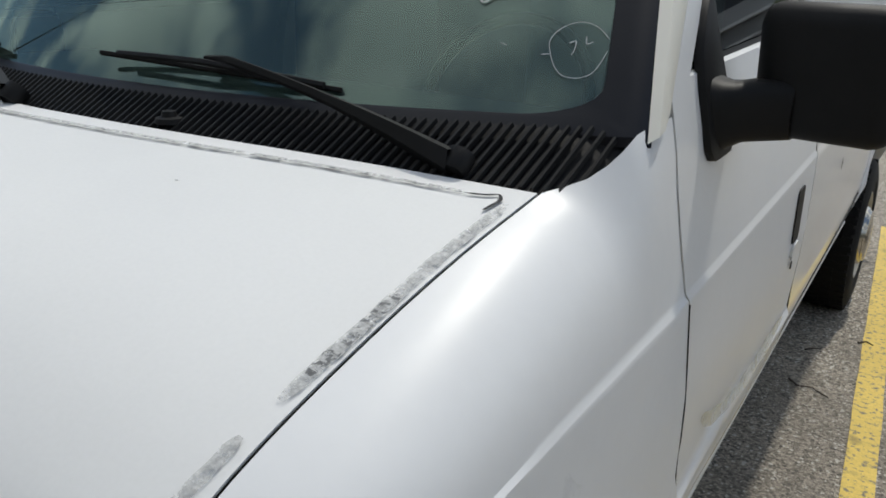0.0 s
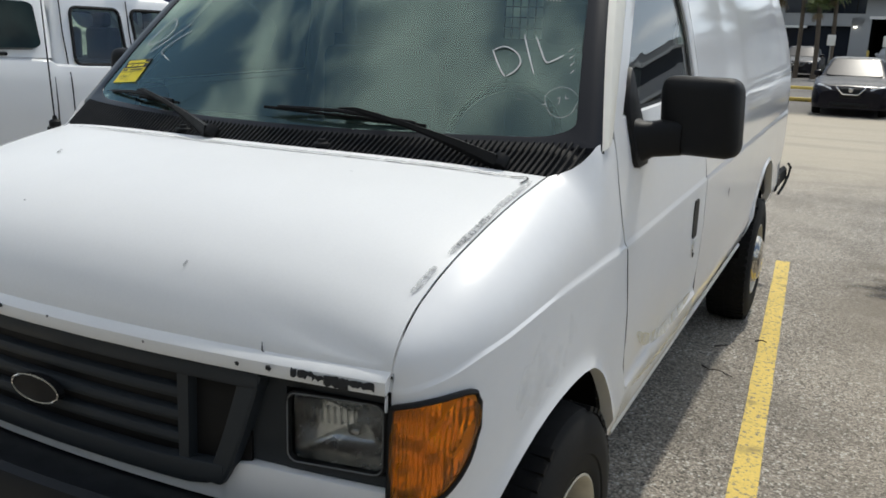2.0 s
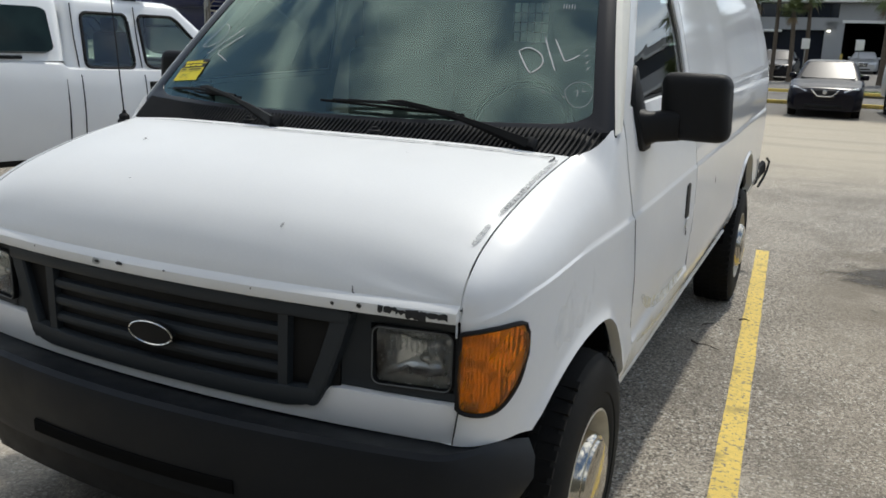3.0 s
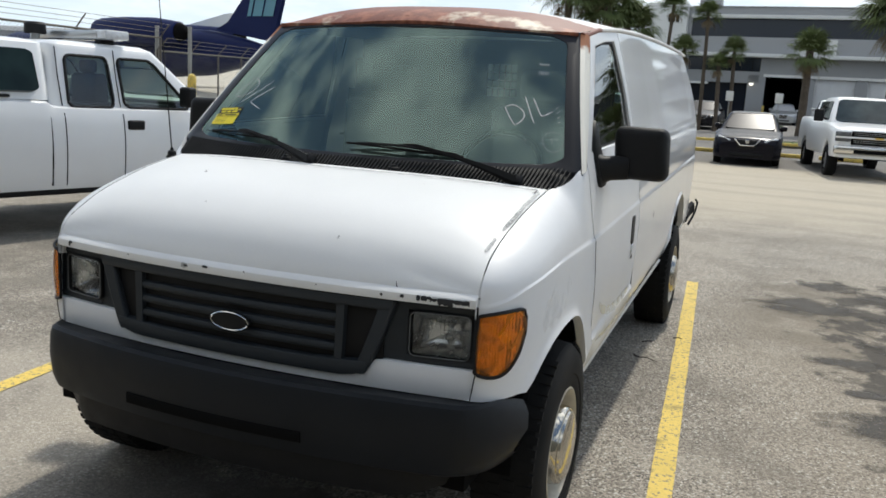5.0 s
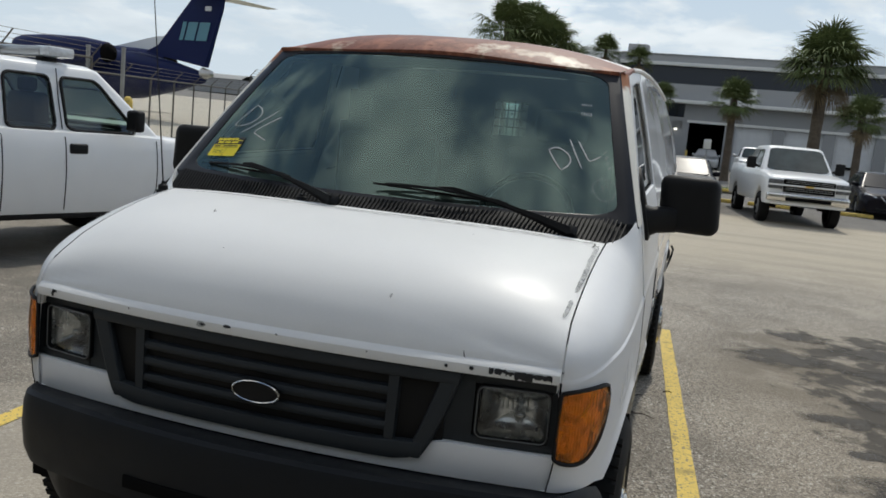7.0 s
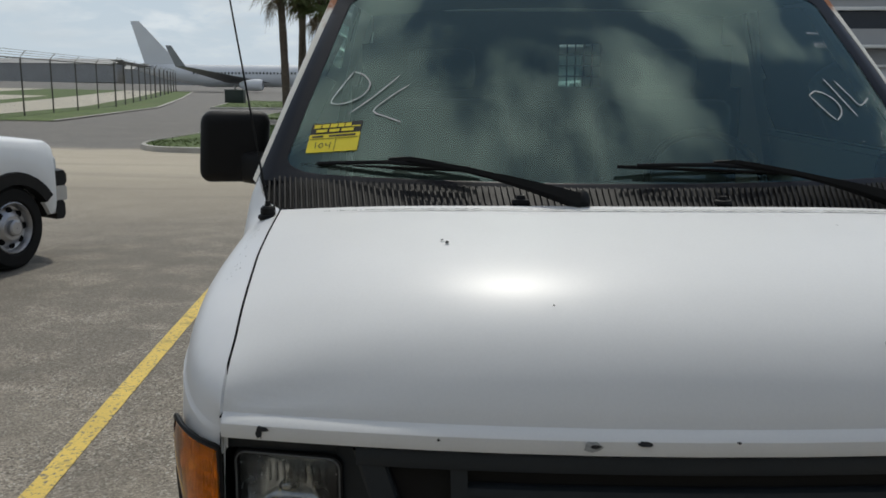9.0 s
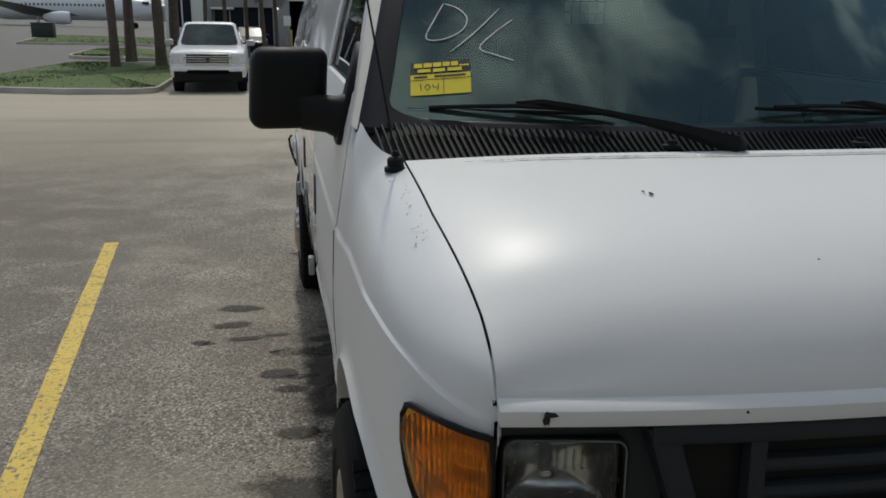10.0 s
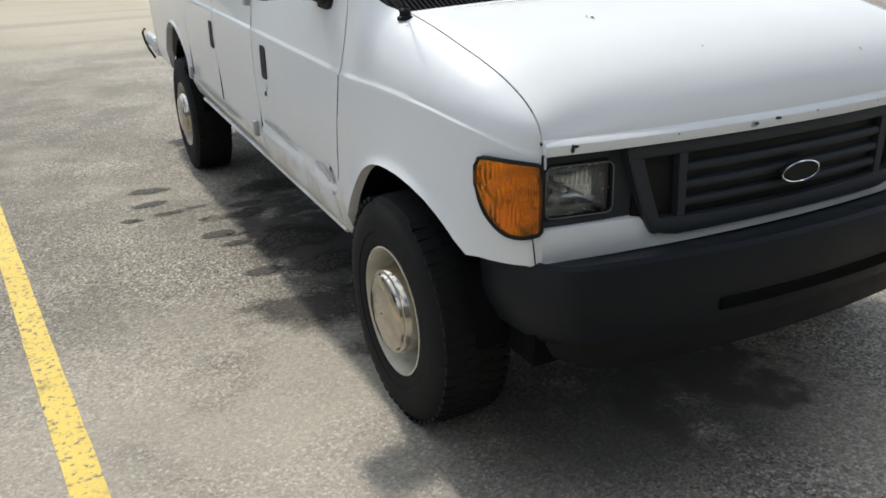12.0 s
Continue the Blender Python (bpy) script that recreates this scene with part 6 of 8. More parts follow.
def truck(name, label, m, paint, style, group="parked trucks"):
    """A crew-cab pickup seen from ahead; front at y = 0."""
    t = thing(name, label, "pickup", group, m)
    hw, L = 1.0, 5.9
    part("body", body_shell(L, hw, [(0, 1.02), (0.10, 1.10), (0.5, 1.17), (1.45, 1.24), (3.8, 1.26), (3.86, 1.33), (5.8, 1.36), (5.9, 1.30)], 0.42, (0.98, 4.65), 0.48, 0.14, 0.06), paint, t)
    part("cabin", cabin_shell((1.35, 3.85, 1.23), (2.05, 3.65, 1.90), 0.90, 0.70), paint, t)
    pane(t, "windscreen", [(-0.80, 1.40, 1.27), (0.80, 1.40, 1.27), (0.66, 2.02, 1.84), (-0.66, 2.02, 1.84)], M_SCREEN_DARK, lift=0.03)
    for s in (1, -1):
        for y0, y1, y2, y3 in ((1.75, 2.65, 2.65, 2.22), (2.75, 3.60, 3.50, 2.75)):
            q = [(s * 0.885, y0, 1.30), (s * 0.885, y1, 1.30), (s * 0.745, y2, 1.80), (s * 0.745, y3, 1.80)]
            pane(t, "side_window", q if s > 0 else [q[1], q[0], q[3], q[2]], lift=0.02)
        for z, h in (((0.98, 0.07), (0.86, 0.05)) if style == "wide" else ((0.93, 0.14),)):
            part("headlamp", box(s * 0.80 - 0.17, s * 0.80 + 0.17, -0.045 if style == "wide" else -0.02, 0.10, z - h, z + h, bevel=0.02, seg=2), M_LAMP if style == "bars" else M_SMOKE, t)
        hz = 0.16 if style == "wide" else 0.085
        bm = box(-0.12, 0.12, -0.06, 0.06, -hz, hz, bevel=0.04, seg=3)
        bmesh.ops.transform(bm, matrix=Matrix.Translation((s * 1.14, 1.78, 1.26 + hz)), verts=bm.verts)
        part("door_mirror", bm, M_BLACK if style == "wide" else M_SILVER, t)
        part("mirror_stay", tube([(s * 0.92, 1.78, 1.32), (s * 1.10, 1.78, 1.38)], 0.03, 8), M_BLACK, t)
        for y in (0.98, 4.65):
            car_wheel(t, s * 0.87, y, 0.40, s, 0.26)
        part("wheel_arch_lining", box(s * 0.62 if s > 0 else -0.66, 0.66 if s > 0 else s * 0.62, 0.5, 1.46, 0.30, 0.85), M_DARK, t)
        part("fog_lamp", box(s * 0.80 - 0.09, s * 0.80 + 0.09, -0.075, 0.0, 0.54, 0.62, bevel=0.02), M_BLACK, t)
    part("grille_frame", box(-0.62, 0.62, -0.035, 0.05, 0.74, 1.07, bevel=0.03, seg=2), M_CHROME if style == "bars" else M_DARK, t)
    part("grille_mesh", box(-0.57, 0.57, -0.040, 0.0, 0.77, 1.04, bevel=0.01, seg=1), M_DARK, t)
    for z in ((0.80, 0.86, 0.92, 0.98) if style == "bars" else (0.90,)):
        part("grille_bar", box(-0.58, 0.58, -0.058, -0.03, z - 0.012, z + 0.012, bevel=0.005), M_CHROME, t)
    if style == "wide":
        part("grille_band", box(-0.97, 0.97, -0.052, 0.0, 0.893, 0.937, bevel=0.012), M_WHITECAR, t)
        for z in (0.80, 0.845, 0.985, 1.025):
            part("grille_bar", box(-0.57, 0.57, -0.047, -0.03, z - 0.005, z + 0.005, bevel=0.002), M_GREYMETAL, t)
        part("badge", box(-0.10, 0.10, -0.066, -0.045, 0.90, 0.94, bevel=0.008), material("gold_badge", (0.55, 0.36, 0.08), 0.3, 0.8), t)
    else:
        part("badge", (lambda b: (bmesh.ops.transform(b, matrix=Matrix.Translation((0, -0.062, 0.90)), verts=b.verts), b)[1])(lathe([(0.001, -0.012), (0.05, -0.010), (0.06, 0.0)], 20, "y")), material("dark_oval_badge", (0.03, 0.035, 0.05), 0.3), t)
    part("bumper", box(-0.99, 0.99, -0.10, 0.06, 0.50 if style == "wide" else 0.58, 0.72, bevel=0.05, seg=3), M_CHROME if style == "wide" else paint, t)
    part("bumper_intake", box(-0.55, 0.55, -0.106, -0.05, 0.53, 0.63, bevel=0.02), M_DARK, t)
    part("air_dam", box(-0.90, 0.90, 0.02 if style == "wide" else -0.06, 0.10, 0.40 if style == "wide" else 0.32, 0.50 if style == "wide" else 0.60, bevel=0.03), M_BLACK, t)
    # flat near-black sheet painted in for the shaded open bed
    part("bed_cavity", box(-0.80, 0.80, 3.95, 5.75, 1.372, 1.378), M_DARK, t)
    if style == "wide":
        # stands high on its springs
        for ob in t.children:
            if not ob.name.startswith("wheel") or ob.name.startswith("wheel_arch"):
                ob.location.z = 0.11
    return t


def suv(name, label, m, paint, group="parked cars"):
    """A boxy sport utility; front at y = 0, its tailgate at y = 4.8."""
    t = thing(name, label, "car", group, m)
    hw, L = 0.95, 4.8
    part("body", body_shell(L, hw, [(0, 0.80), (0.12, 0.95), (0.5, 1.03), (1.25, 1.08), (4.6, 1.10), (4.75, 1.08), (4.8, 1.02)], 0.32, (0.95, 3.78), 0.42, 0.14, 0.06), paint, t)
    part("cabin", cabin_shell((1.15, 4.74, 1.07), (1.85, 4.50, 1.80), 0.87, 0.70), paint, t)
    pane(t, "rear_window", [(0.72, 4.735, 1.14), (-0.72, 4.735, 1.14), (-0.60, 4.60, 1.66), (0.60, 4.60, 1.66)], M_TINT, lift=0.012)
    for s in (1, -1):
        for y0, y1, y2, y3 in ((1.62, 2.50, 2.50, 2.05), (2.60, 3.50, 3.50, 2.60), (3.60, 4.45, 4.32, 3.60)):
            q = [(s * 0.862, y0, 1.13), (s * 0.862, y1, 1.13), (s * 0.735, y2, 1.68), (s * 0.735, y3, 1.68)]
            pane(t, "side_window", q if s > 0 else [q[1], q[0], q[3], q[2]], lift=0.02)
        part("tail_lamp", box(s * 0.86 - 0.08, s * 0.86 + 0.08, 4.70, 4.815, 0.90, 1.30, bevel=0.02), M_TAIL, t)
        part("door_mirror", box(s * 1.0 - 0.10, s * 1.0 + 0.10, 1.62, 1.72, 1.08, 1.24, bevel=0.04, seg=3), M_BLACK, t)
        for y in (0.95, 3.78):
            car_wheel(t, s * 0.83, y, 0.37, s, 0.24)
    part("rear_bumper", box(-0.92, 0.92, 4.72, 4.90, 0.45, 0.66, bevel=0.05, seg=3), paint if paint is M_WHITECAR else M_BLACK, t)
    part("tailgate_plate", box(-0.16, 0.16, 4.795, 4.81, 0.78, 0.90, bevel=0.01), M_YELLOW, t)
    return t


sedan("sedan", "black compact sedan parked facing the lane", on_lot(0.86, 21.7, 0, 1.0), M_BLACKCAR)
sedan("sedan", "black car parked in the row behind", on_lot(-2.25, 44.0, 0, 1.05), M_BLACKCAR)
sedan("sedan", "dark sedan parked beside the white pickup", on_lot(7.2, 26.5, 0), M_BLACKCAR)
sedan("sedan", "grey car standing in the open loading door", on_lot(1.9, 60.6, 0), M_SILVER)
truck("pickup_truck", "white pickup with wide chrome grille parked facing the lane", on_lot(3.90, 19.9, 6.5, 1.0), M_WHITECAR, "wide")
truck("pickup_truck", "white pickup with chrome bar grille parked facing the lane", on_lot(-2.72, 21.0, 1, 0.95), M_WHITECAR, "bars")
truck("pickup_truck", "white work van-like truck parked near the warehouse", on_lot(4.55, 49.0, 0), M_WHITECAR, "bars")
suv("sport_utility", "white sport utility parked nose in across the lot", on_lot(35.7, 25.9, 103), M_WHITECAR)
suv("sport_utility", "dark red sport utility parked nose in across the lot", on_lot(34.6, 23.0, 103), M_REDCAR)
suv("sport_utility", "dark red sport utility parked nose in across the lot", on_lot(33.4, 20.1, 103), M_REDCAR)
suv("sport_utility", "dark red sport utility parked nose in across the lot", on_lot(42.0, 31.6, 103), M_REDCAR)
suv("sport_utility", "black sport utility parked nose in across the lot", on_lot(32.2, 17.2, 103), M_BLACKCAR)

# wheel stops
for x in (-4.7, -0.7, 1.7, 3.7, 6.0):
    bm = box(-0.75, 0.75, -0.09, 0.09, 0.0, 0.12, bevel=0.03)
    ob = part("wheel_stop", bm, M_YELLOW)
    ob.matrix_basis = pose(x, 26.6, rise(x, 26.6))
    tagged(ob, "worn yellow concrete wheel stop on asphalt", "wheel stop", "wheel stops")
tagged(part("kerb_yellow", box(-2.2, 22.0, 32.0, 32.2, 0.43, 0.54, bevel=0.02), M_YELLOW), "yellow painted kerb", "kerb", kind="structure")


# ---------------------------------------------------------------- the white extended-cab pickup in the next bay
M_CARGLASS = glass("green_car_glass", (0.62, 0.74, 0.69), 1.75)


def pickup_x(z):
    """Half width of the pickup's door skin at height z."""
    zb, zt, w = 0.45, 1.26, 1.0
    f = (z - zb) / (zt - zb)
    return w + 0.028 * math.sin(math.pi * f) - 0.03 * max(0, f - 0.55) - (0.018 * max(0.0, (f - 0.88) / 0.10))


def corner_loop(quad, n=5):
    """Rounds the corners of a four-cornered outline."""
    a, b, c, d = [Vector(p) for p in quad]
    out = []
    for u, v in rounded_panel(0, 1, 0, 1, 0.13, n):
        p = (a * (1 - u) + b * u) * (1 - v) + (d * (1 - u) + c * u) * v
        out.append((p.x, p.y))
    return out


def cut_through(ob, cutters):
    """Cuts openings through a shell and keeps the plain mesh."""
    tools = []
    for bm in cutters:
        me = bpy.data.meshes.new("cutter")
        bmesh.ops.recalc_face_normals(bm, faces=bm.faces)
        bm.to_mesh(me)
        bm.free()
        c = new("cutter", me)
        c.parent = ob.parent
        mod = ob.modifiers.new("cut", "BOOLEAN")
        mod.operation, mod.solver, mod.object = "DIFFERENCE", "EXACT", c
        tools.append(c)
    bpy.context.view_layer.update()
    me = bpy.data.meshes.new_from_object(ob.evaluated_get(bpy.context.evaluated_depsgraph_get()))
    ob.modifiers.clear()
    ob.data = me
    for c in tools:
        bpy.data.objects.remove(c)


def work_pickup(m):
    """Nose towards -y, so that the pose turns it round; x runs across."""
    t = thing("work_pickup", "white extended-cab work pickup with a roof light bar", "pickup", "", m)
    hw, L = 1.0, 5.85
    top = [(0, 1.00), (0.08, 1.08), (0.5, 1.17), (1.50, 1.25), (3.30, 1.27), (3.36, 1.31), (5.75, 1.33), (5.85, 1.28)]
    part("body", body_shell(L, hw, top, 0.45, (0.98, 4.62), 0.49, 0.12, 0.05, waist=0.55, bulge=0.028), M_WHITECAR, t, "plain white steel body")
    # hollow cab with its window openings cut through
    bm = cabin_shell((1.34, 3.32, 1.24), (2.02, 3.20, 1.88), 0.93, 0.73)
    bmesh.ops.recalc_face_normals(bm, faces=bm.faces)
    bmesh.ops.solidify(bm, geom=bm.faces[:], thickness=0.045)
    cab = part("cabin", bm, M_WHITECAR, t)
    lights = ((1.66, 2.50, 2.50, 2.10), (2.62, 3.12, 3.08, 2.62))
    cutters = []
    for y0, y1, y2, y3 in lights:
        loop = corner_loop([(y0, 1.262), (y1, 1.262), (y2, 1.765), (y3, 1.765)])
        bm = prism([(a, b) for a, b in loop], -1.3, 1.3)
        for v in bm.verts:
            v.co = Vector((v.co.y, v.co.x, v.co.z))
        cutters.append(bm)
    cutters.append(prism(corner_loop([(-0.76, 1.31), (0.76, 1.31), (0.63, 1.80), (-0.63, 1.80)]), 1.0, 3.6))
    cut_through(cab, cutters)
    pane(t, "windscreen", [(-0.80, 1.39, 1.28), (0.80, 1.39, 1.28), (0.67, 1.98, 1.82), (-0.67, 1.98, 1.82)], M_CARGLASS, lift=0.005)
    pane(t, "rear_window", [(0.74, 3.31, 1.33), (-0.74, 3.31, 1.33), (-0.62, 3.22, 1.80), (0.62, 3.22, 1.80)], M_CARGLASS, lift=0.005)
    # belt-high panel added to hide the white body top and darken the cab
    part("cab_floor", box(-0.86, 0.86, 1.55, 3.28, 1.262, 1.30), M_CABIN, t)
    part("dashboard", box(-0.82, 0.82, 1.50, 1.80, 1.25, 1.34, bevel=0.03), M_CABIN, t)
    for x in (-0.42, 0.42):
        part("front_seat", box(x - 0.25, x + 0.25, 2.50, 2.66, 1.27, 1.60, bevel=0.05, seg=3), M_SEAT, t)
        part("headrest", box(x - 0.12, x + 0.12, 2.55, 2.64, 1.60, 1.74, bevel=0.035, seg=3), M_SEAT, t)
    part("steering_wheel", (lambda b: (add_tube(b, [(0.42 + 0.18 * math.cos(a), 1.98 + 0.06 * math.sin(a), 1.31 + 0.15 * math.sin(a)) for a in [2 * math.pi * k / 20 for k in range(21)]], 0.014, 6), b)[1])(bmesh.new()), M_BLACK, t)
    for s in (1, -1):
        for y0, y1, y2, y3 in lights:
            q = [(s * 0.925, y0, 1.262), (s * 0.925, y1, 1.262), (s * 0.775, y2, 1.765), (s * 0.775, y3, 1.765)]
            pane(t, "side_window", q if s > 0 else [q[1], q[0], q[3], q[2]], M_CARGLASS, lift=0.004)
            lp = corner_loop([(y0, 1.262), (y1, 1.262), (y2, 1.765), (y3, 1.765)])
            rim = [(s * (lerp(0.930, 0.780, (z - 1.262) / 0.503) + 0.006), y, z) for y, z in lp]
            part("window_seal", tube(rim + [rim[0], rim[1]], 0.016, 6), M_BLACK, t)
        for y in (1.47, 2.56, 3.20):
            seam(t, [(s * (pickup_x(z) + 0.001), y + 0.04 * (y < 2) * (z < 0.7), z) for z in (0.50, 0.60, 0.70, 0.80, 0.90, 1.00, 1.08, 1.15, 1.20)])
        for y in (2.555, 3.19):
            seam(t, [(s * 0.937, y, 1.27), (s * 0.86, y, 1.55), (s * 0.775, y - 0.02, 1.84)])
        seam(t, [(s * (pickup_x(z) - 0.004), 3.345, z) for z in (0.50, 0.60, 0.70, 0.80, 0.90, 1.00, 1.08, 1.15, 1.22)], 0.011)
        bm = box(-0.02, 0.02, -0.10, 0.10, -0.05, 0.05, bevel=0.018, seg=3)
        bmesh.ops.transform(bm, matrix=Matrix.Translation((s * 1.010, 2.42, 1.09)), verts=bm.verts)
        part("door_handle", bm, M_BLACK, t, "black door handle")
        bm = box(-0.09, 0.09, -0.06, 0.06, -0.11, 0.11, bevel=0.035, seg=3)
        bmesh.ops.transform(bm, matrix=Matrix.Translation((s * 1.09, 1.83, 1.40)), verts=bm.verts)
        part("door_mirror", bm, M_BLACK, t)
        part("rocker", box(s * 0.93 if s > 0 else -0.97, 0.97 if s > 0 else s * 0.93, 1.50, 4.05, 0.40, 0.47, bevel=0.02), M_BLACK, t)
        for y in (0.98, 4.62):
            car_wheel(t, s * 0.87, y, 0.392, s, 0.25, 8)
            rows = []
            for k in range(13):
                a = math.pi * (0.80 if y < 2 else 1.0) * k / 12
                rows.append([(s * x, y + rr * math.cos(a), 0.30 + rr * 1.02 * math.sin(a)) for x, rr in ((0.95, 0.475), (1.04, 0.48), (1.045, 0.585), (1.0, 0.60))])
            part("arch_flare", sheet(rows), M_BLACK, t)
            part("wheel_housing", box(min(s * 0.60, s * 0.72), max(s * 0.60, s * 0.72), y - 0.47, y + 0.47, 0.35, 0.80), M_DARK, t)
        part("headlamp", box(s * 0.80 - 0.16, s * 0.80 + 0.16, -0.02, 0.10, 0.80, 1.00, bevel=0.03), M_LAMP, t)
        part("bed_rail", box(s * 0.90 - 0.05, s * 0.90 + 0.05, 3.70, 5.80, 1.335, 1.365, bevel=0.012), M_BLACK, t)
    part("grille", box(-0.60, 0.60, -0.03, 0.05, 0.76, 1.02, bevel=0.03), M_DARK, t)
    for nm, y0, z0, z1, mt, r in (("bumper_pad", -0.15, 0.72, 0.87, M_BLACK, 0.04), ("front_bumper", -0.14, 0.575, 0.725, M_SILVER, 0.02), ("air_dam", -0.10, 0.40, 0.585, M_BLACK, 0.04)):
        bm = bmesh.new()
        rows = []
        for k in range(25):
            x = lerp(-1.01, 1.01, k / 24)
            rows.append([(x, 0.24, z0), (x, y0 + r, z0), (x, y0, z0 + r), (x, y0, z1 - r), (x, y0 + r, z1), (x, 0.24, z1)])
        bm, vr = grid(rows, True, bm)
        bm.faces.new(vr[0]); bm.faces.new(vr[-1])
        part(nm, bm, mt, t)
    part("rear_bumper", box(-0.95, 0.95, 5.85, 6.0, 0.55, 0.72, bevel=0.03), M_CHROME, t)
    for s in (1, -1):
        part("tail_lamp", box(s * 0.95 - 0.05, s * 0.95 + 0.055, 5.74, 5.86, 0.92, 1.25, bevel=0.02), M_TAIL, t)
    # canopy over the bed, with dark windows
    part("bed_canopy", cabin_shell((3.29, 5.80, 1.320), (3.25, 5.68, 1.87), 0.925, 0.735), M_WHITECAR, t, "white bed canopy")
    for s in (1, -1):
        for ya, yb in ((3.42, 4.12), (4.20, 4.88), (4.96, 5.60)):
            q = [(s * 0.925, ya, 1.39), (s * 0.925, yb, 1.39), (s * 0.790, yb, 1.78), (s * 0.790, ya, 1.78)]
            pane(t, "canopy_window", q if s > 0 else [q[1], q[0], q[3], q[2]], M_TINT, lift=0.034)
    # roof equipment
    bar = new("light_bar"); bar.parent = t
    tagged(bar, "flat grey strobe light bar")
    part("bar_housing", box(-0.60, 0.60, 2.30, 2.60, 1.95, 2.045, bevel=0.02), M_SILVER, bar)
    for x in (-0.62, 0.62):
        part("strobe_lens", box(x - 0.12, x + 0.12, 2.31, 2.59, 1.955, 2.05, bevel=0.02), M_LAMP, bar)
    for x in (-0.5, 0.5):
        part("bar_foot", box(x - 0.06, x + 0.06, 2.37, 2.53, 1.87, 1.965, bevel=0.01), M_BLACK, bar)
    bm = lathe([(0.11, 0.0), (0.115, 0.02), (0.11, 0.10), (0.09, 0.125), (0.001, 0.13)], 20, "z")
    bmesh.ops.transform(bm, matrix=Matrix.Translation((0.35, 2.74, 1.99)), verts=bm.verts)
    part("beacon", bm, M_BLACK, t, "black round roof beacon")
    part("beacon_mount", tube([(0.35, 2.74, 1.86), (0.35, 2.74, 2.0)], 0.05, 10), M_SILVER, t)
    # short front overhang, swept back towards its corners
    for ob in t.children:
        if ob.type == "MESH" and "wheel" not in ob.name and "flare" not in ob.name:
            for v in ob.data.vertices:
                if v.co.y < 0.47:
                    f = (0.47 - v.co.y) / 0.47
                    v.co.y = 0.47 - 0.9 * (0.47 - v.co.y) + 0.34 * min(1.0, f) * min(1.03, abs(v.co.x)) ** 3
    return t


WP_TURN = 180 - 14
wp_m = pose(0, 0, 0, 0, 0, WP_TURN)
# right front hub: local (x = -0.87 - 0.1, y = 0.98) must stand over (-4.38, 5.57)
wp_off = wp_m @ Vector((-0.97, 0.98, 0))
work_pickup(Matrix.Translation((-4.38 - wp_off.x, 5.57 - wp_off.y, 0)) @ wp_m)


# ---------------------------------------------------------------- airfield fence
M_POST = material("galvanised_post", (0.30, 0.30, 0.29), 0.55, 0.6, grain=0.1, blotch=0.15)


def chain_link():
    m = bpy.data.materials.new("chain_link_mesh")
    m.use_nodes = True
    n, l = m.node_tree.nodes, m.node_tree.links
    p = n["Principled BSDF"]
    p.inputs["Base Color"].default_value = (0.16, 0.155, 0.14, 1)
    p.inputs["Roughness"].default_value, p.inputs["Metallic"].default_value = 0.7, 0.0
    tc = n.new("ShaderNodeTexCoord")
    facs = []
    for rot in (45, -45):
        mp = n.new("ShaderNodeMapping"); mp.inputs["Rotation"].default_value = (0, radians(rot), 0)
        l.new(tc.outputs["Object"], mp.inputs["Vector"])
        w = n.new("ShaderNodeTexWave"); w.bands_direction = "Z"
        w.inputs["Scale"].default_value = 4.0
        l.new(mp.outputs[0], w.inputs["Vector"])
        g = n.new("ShaderNodeMath"); g.operation = "GREATER_THAN"; g.inputs[1].default_value = 0.990
        l.new(w.outputs["Fac"], g.inputs[0]); facs.append(g.outputs[0])
    mx = n.new("ShaderNodeMath"); mx.operation = "MAXIMUM"
    l.new(facs[0], mx.inputs[0]); l.new(facs[1], mx.inputs[1])
    l.new(mx.outputs[0], p.inputs["Alpha"])
    return m


M_FPOST = material("weathered_fence_steel", (0.10, 0.092, 0.08), 0.65, 0.3, grain=0.1, blotch=0.2)
M_LINK = chain_link()
fence = thing("airfield_fence", "tall chain-link fence topped with barbed wire", "fence")


def fence_run(p0, p1, h, step, heavy=0.03):
    a, b = Vector((*p0, rise(*p0))), Vector((*p1, rise(*p1)))
    n = max(1, round((b - a).length / step))
    flat = Vector((b.x - a.x, b.y - a.y, 0)).normalized()
    side = Vector((-flat.y, flat.x, 0))
    for k in range(n + 1):
        q = a.lerp(b, k / n)
        part("post", tube([q, q + Vector((0, 0, h))], heavy, 8), M_FPOST, fence)
        part("wire_arm", tube([q + Vector((0, 0, h)), q - side * 0.28 + Vector((0, 0, h + 0.32))], 0.018, 6), M_FPOST, fence)
    part("top_rail", tube([a + Vector((0, 0, h - 0.03)), b + Vector((0, 0, h - 0.03))], 0.030, 6), M_FPOST, fence)
    for j in (0.33, 0.66, 1.0):
        o = -side * 0.28 * j + Vector((0, 0, h + 0.32 * j))
        part("barbed_wire", tube([a + o, b + o], 0.006 if heavy < 0.04 else 0.010, 4), M_FPOST, fence)
    d = (b - a)
    bm = bmesh.new()
    ln = math.hypot(d.x, d.y)
    bm.faces.new([bm.verts.new(v) for v in ((0, 0, 0.03), (ln, 0, d.z + 0.03), (ln, 0, d.z + h), (0, 0, h))])
    ob = part("wire_mesh", bm, M_LINK, fence, smooth=False)
    ob.matrix_basis = Matrix.Translation(a) @ Matrix.Rotation(math.atan2(d.y, d.x), 4, "Z")


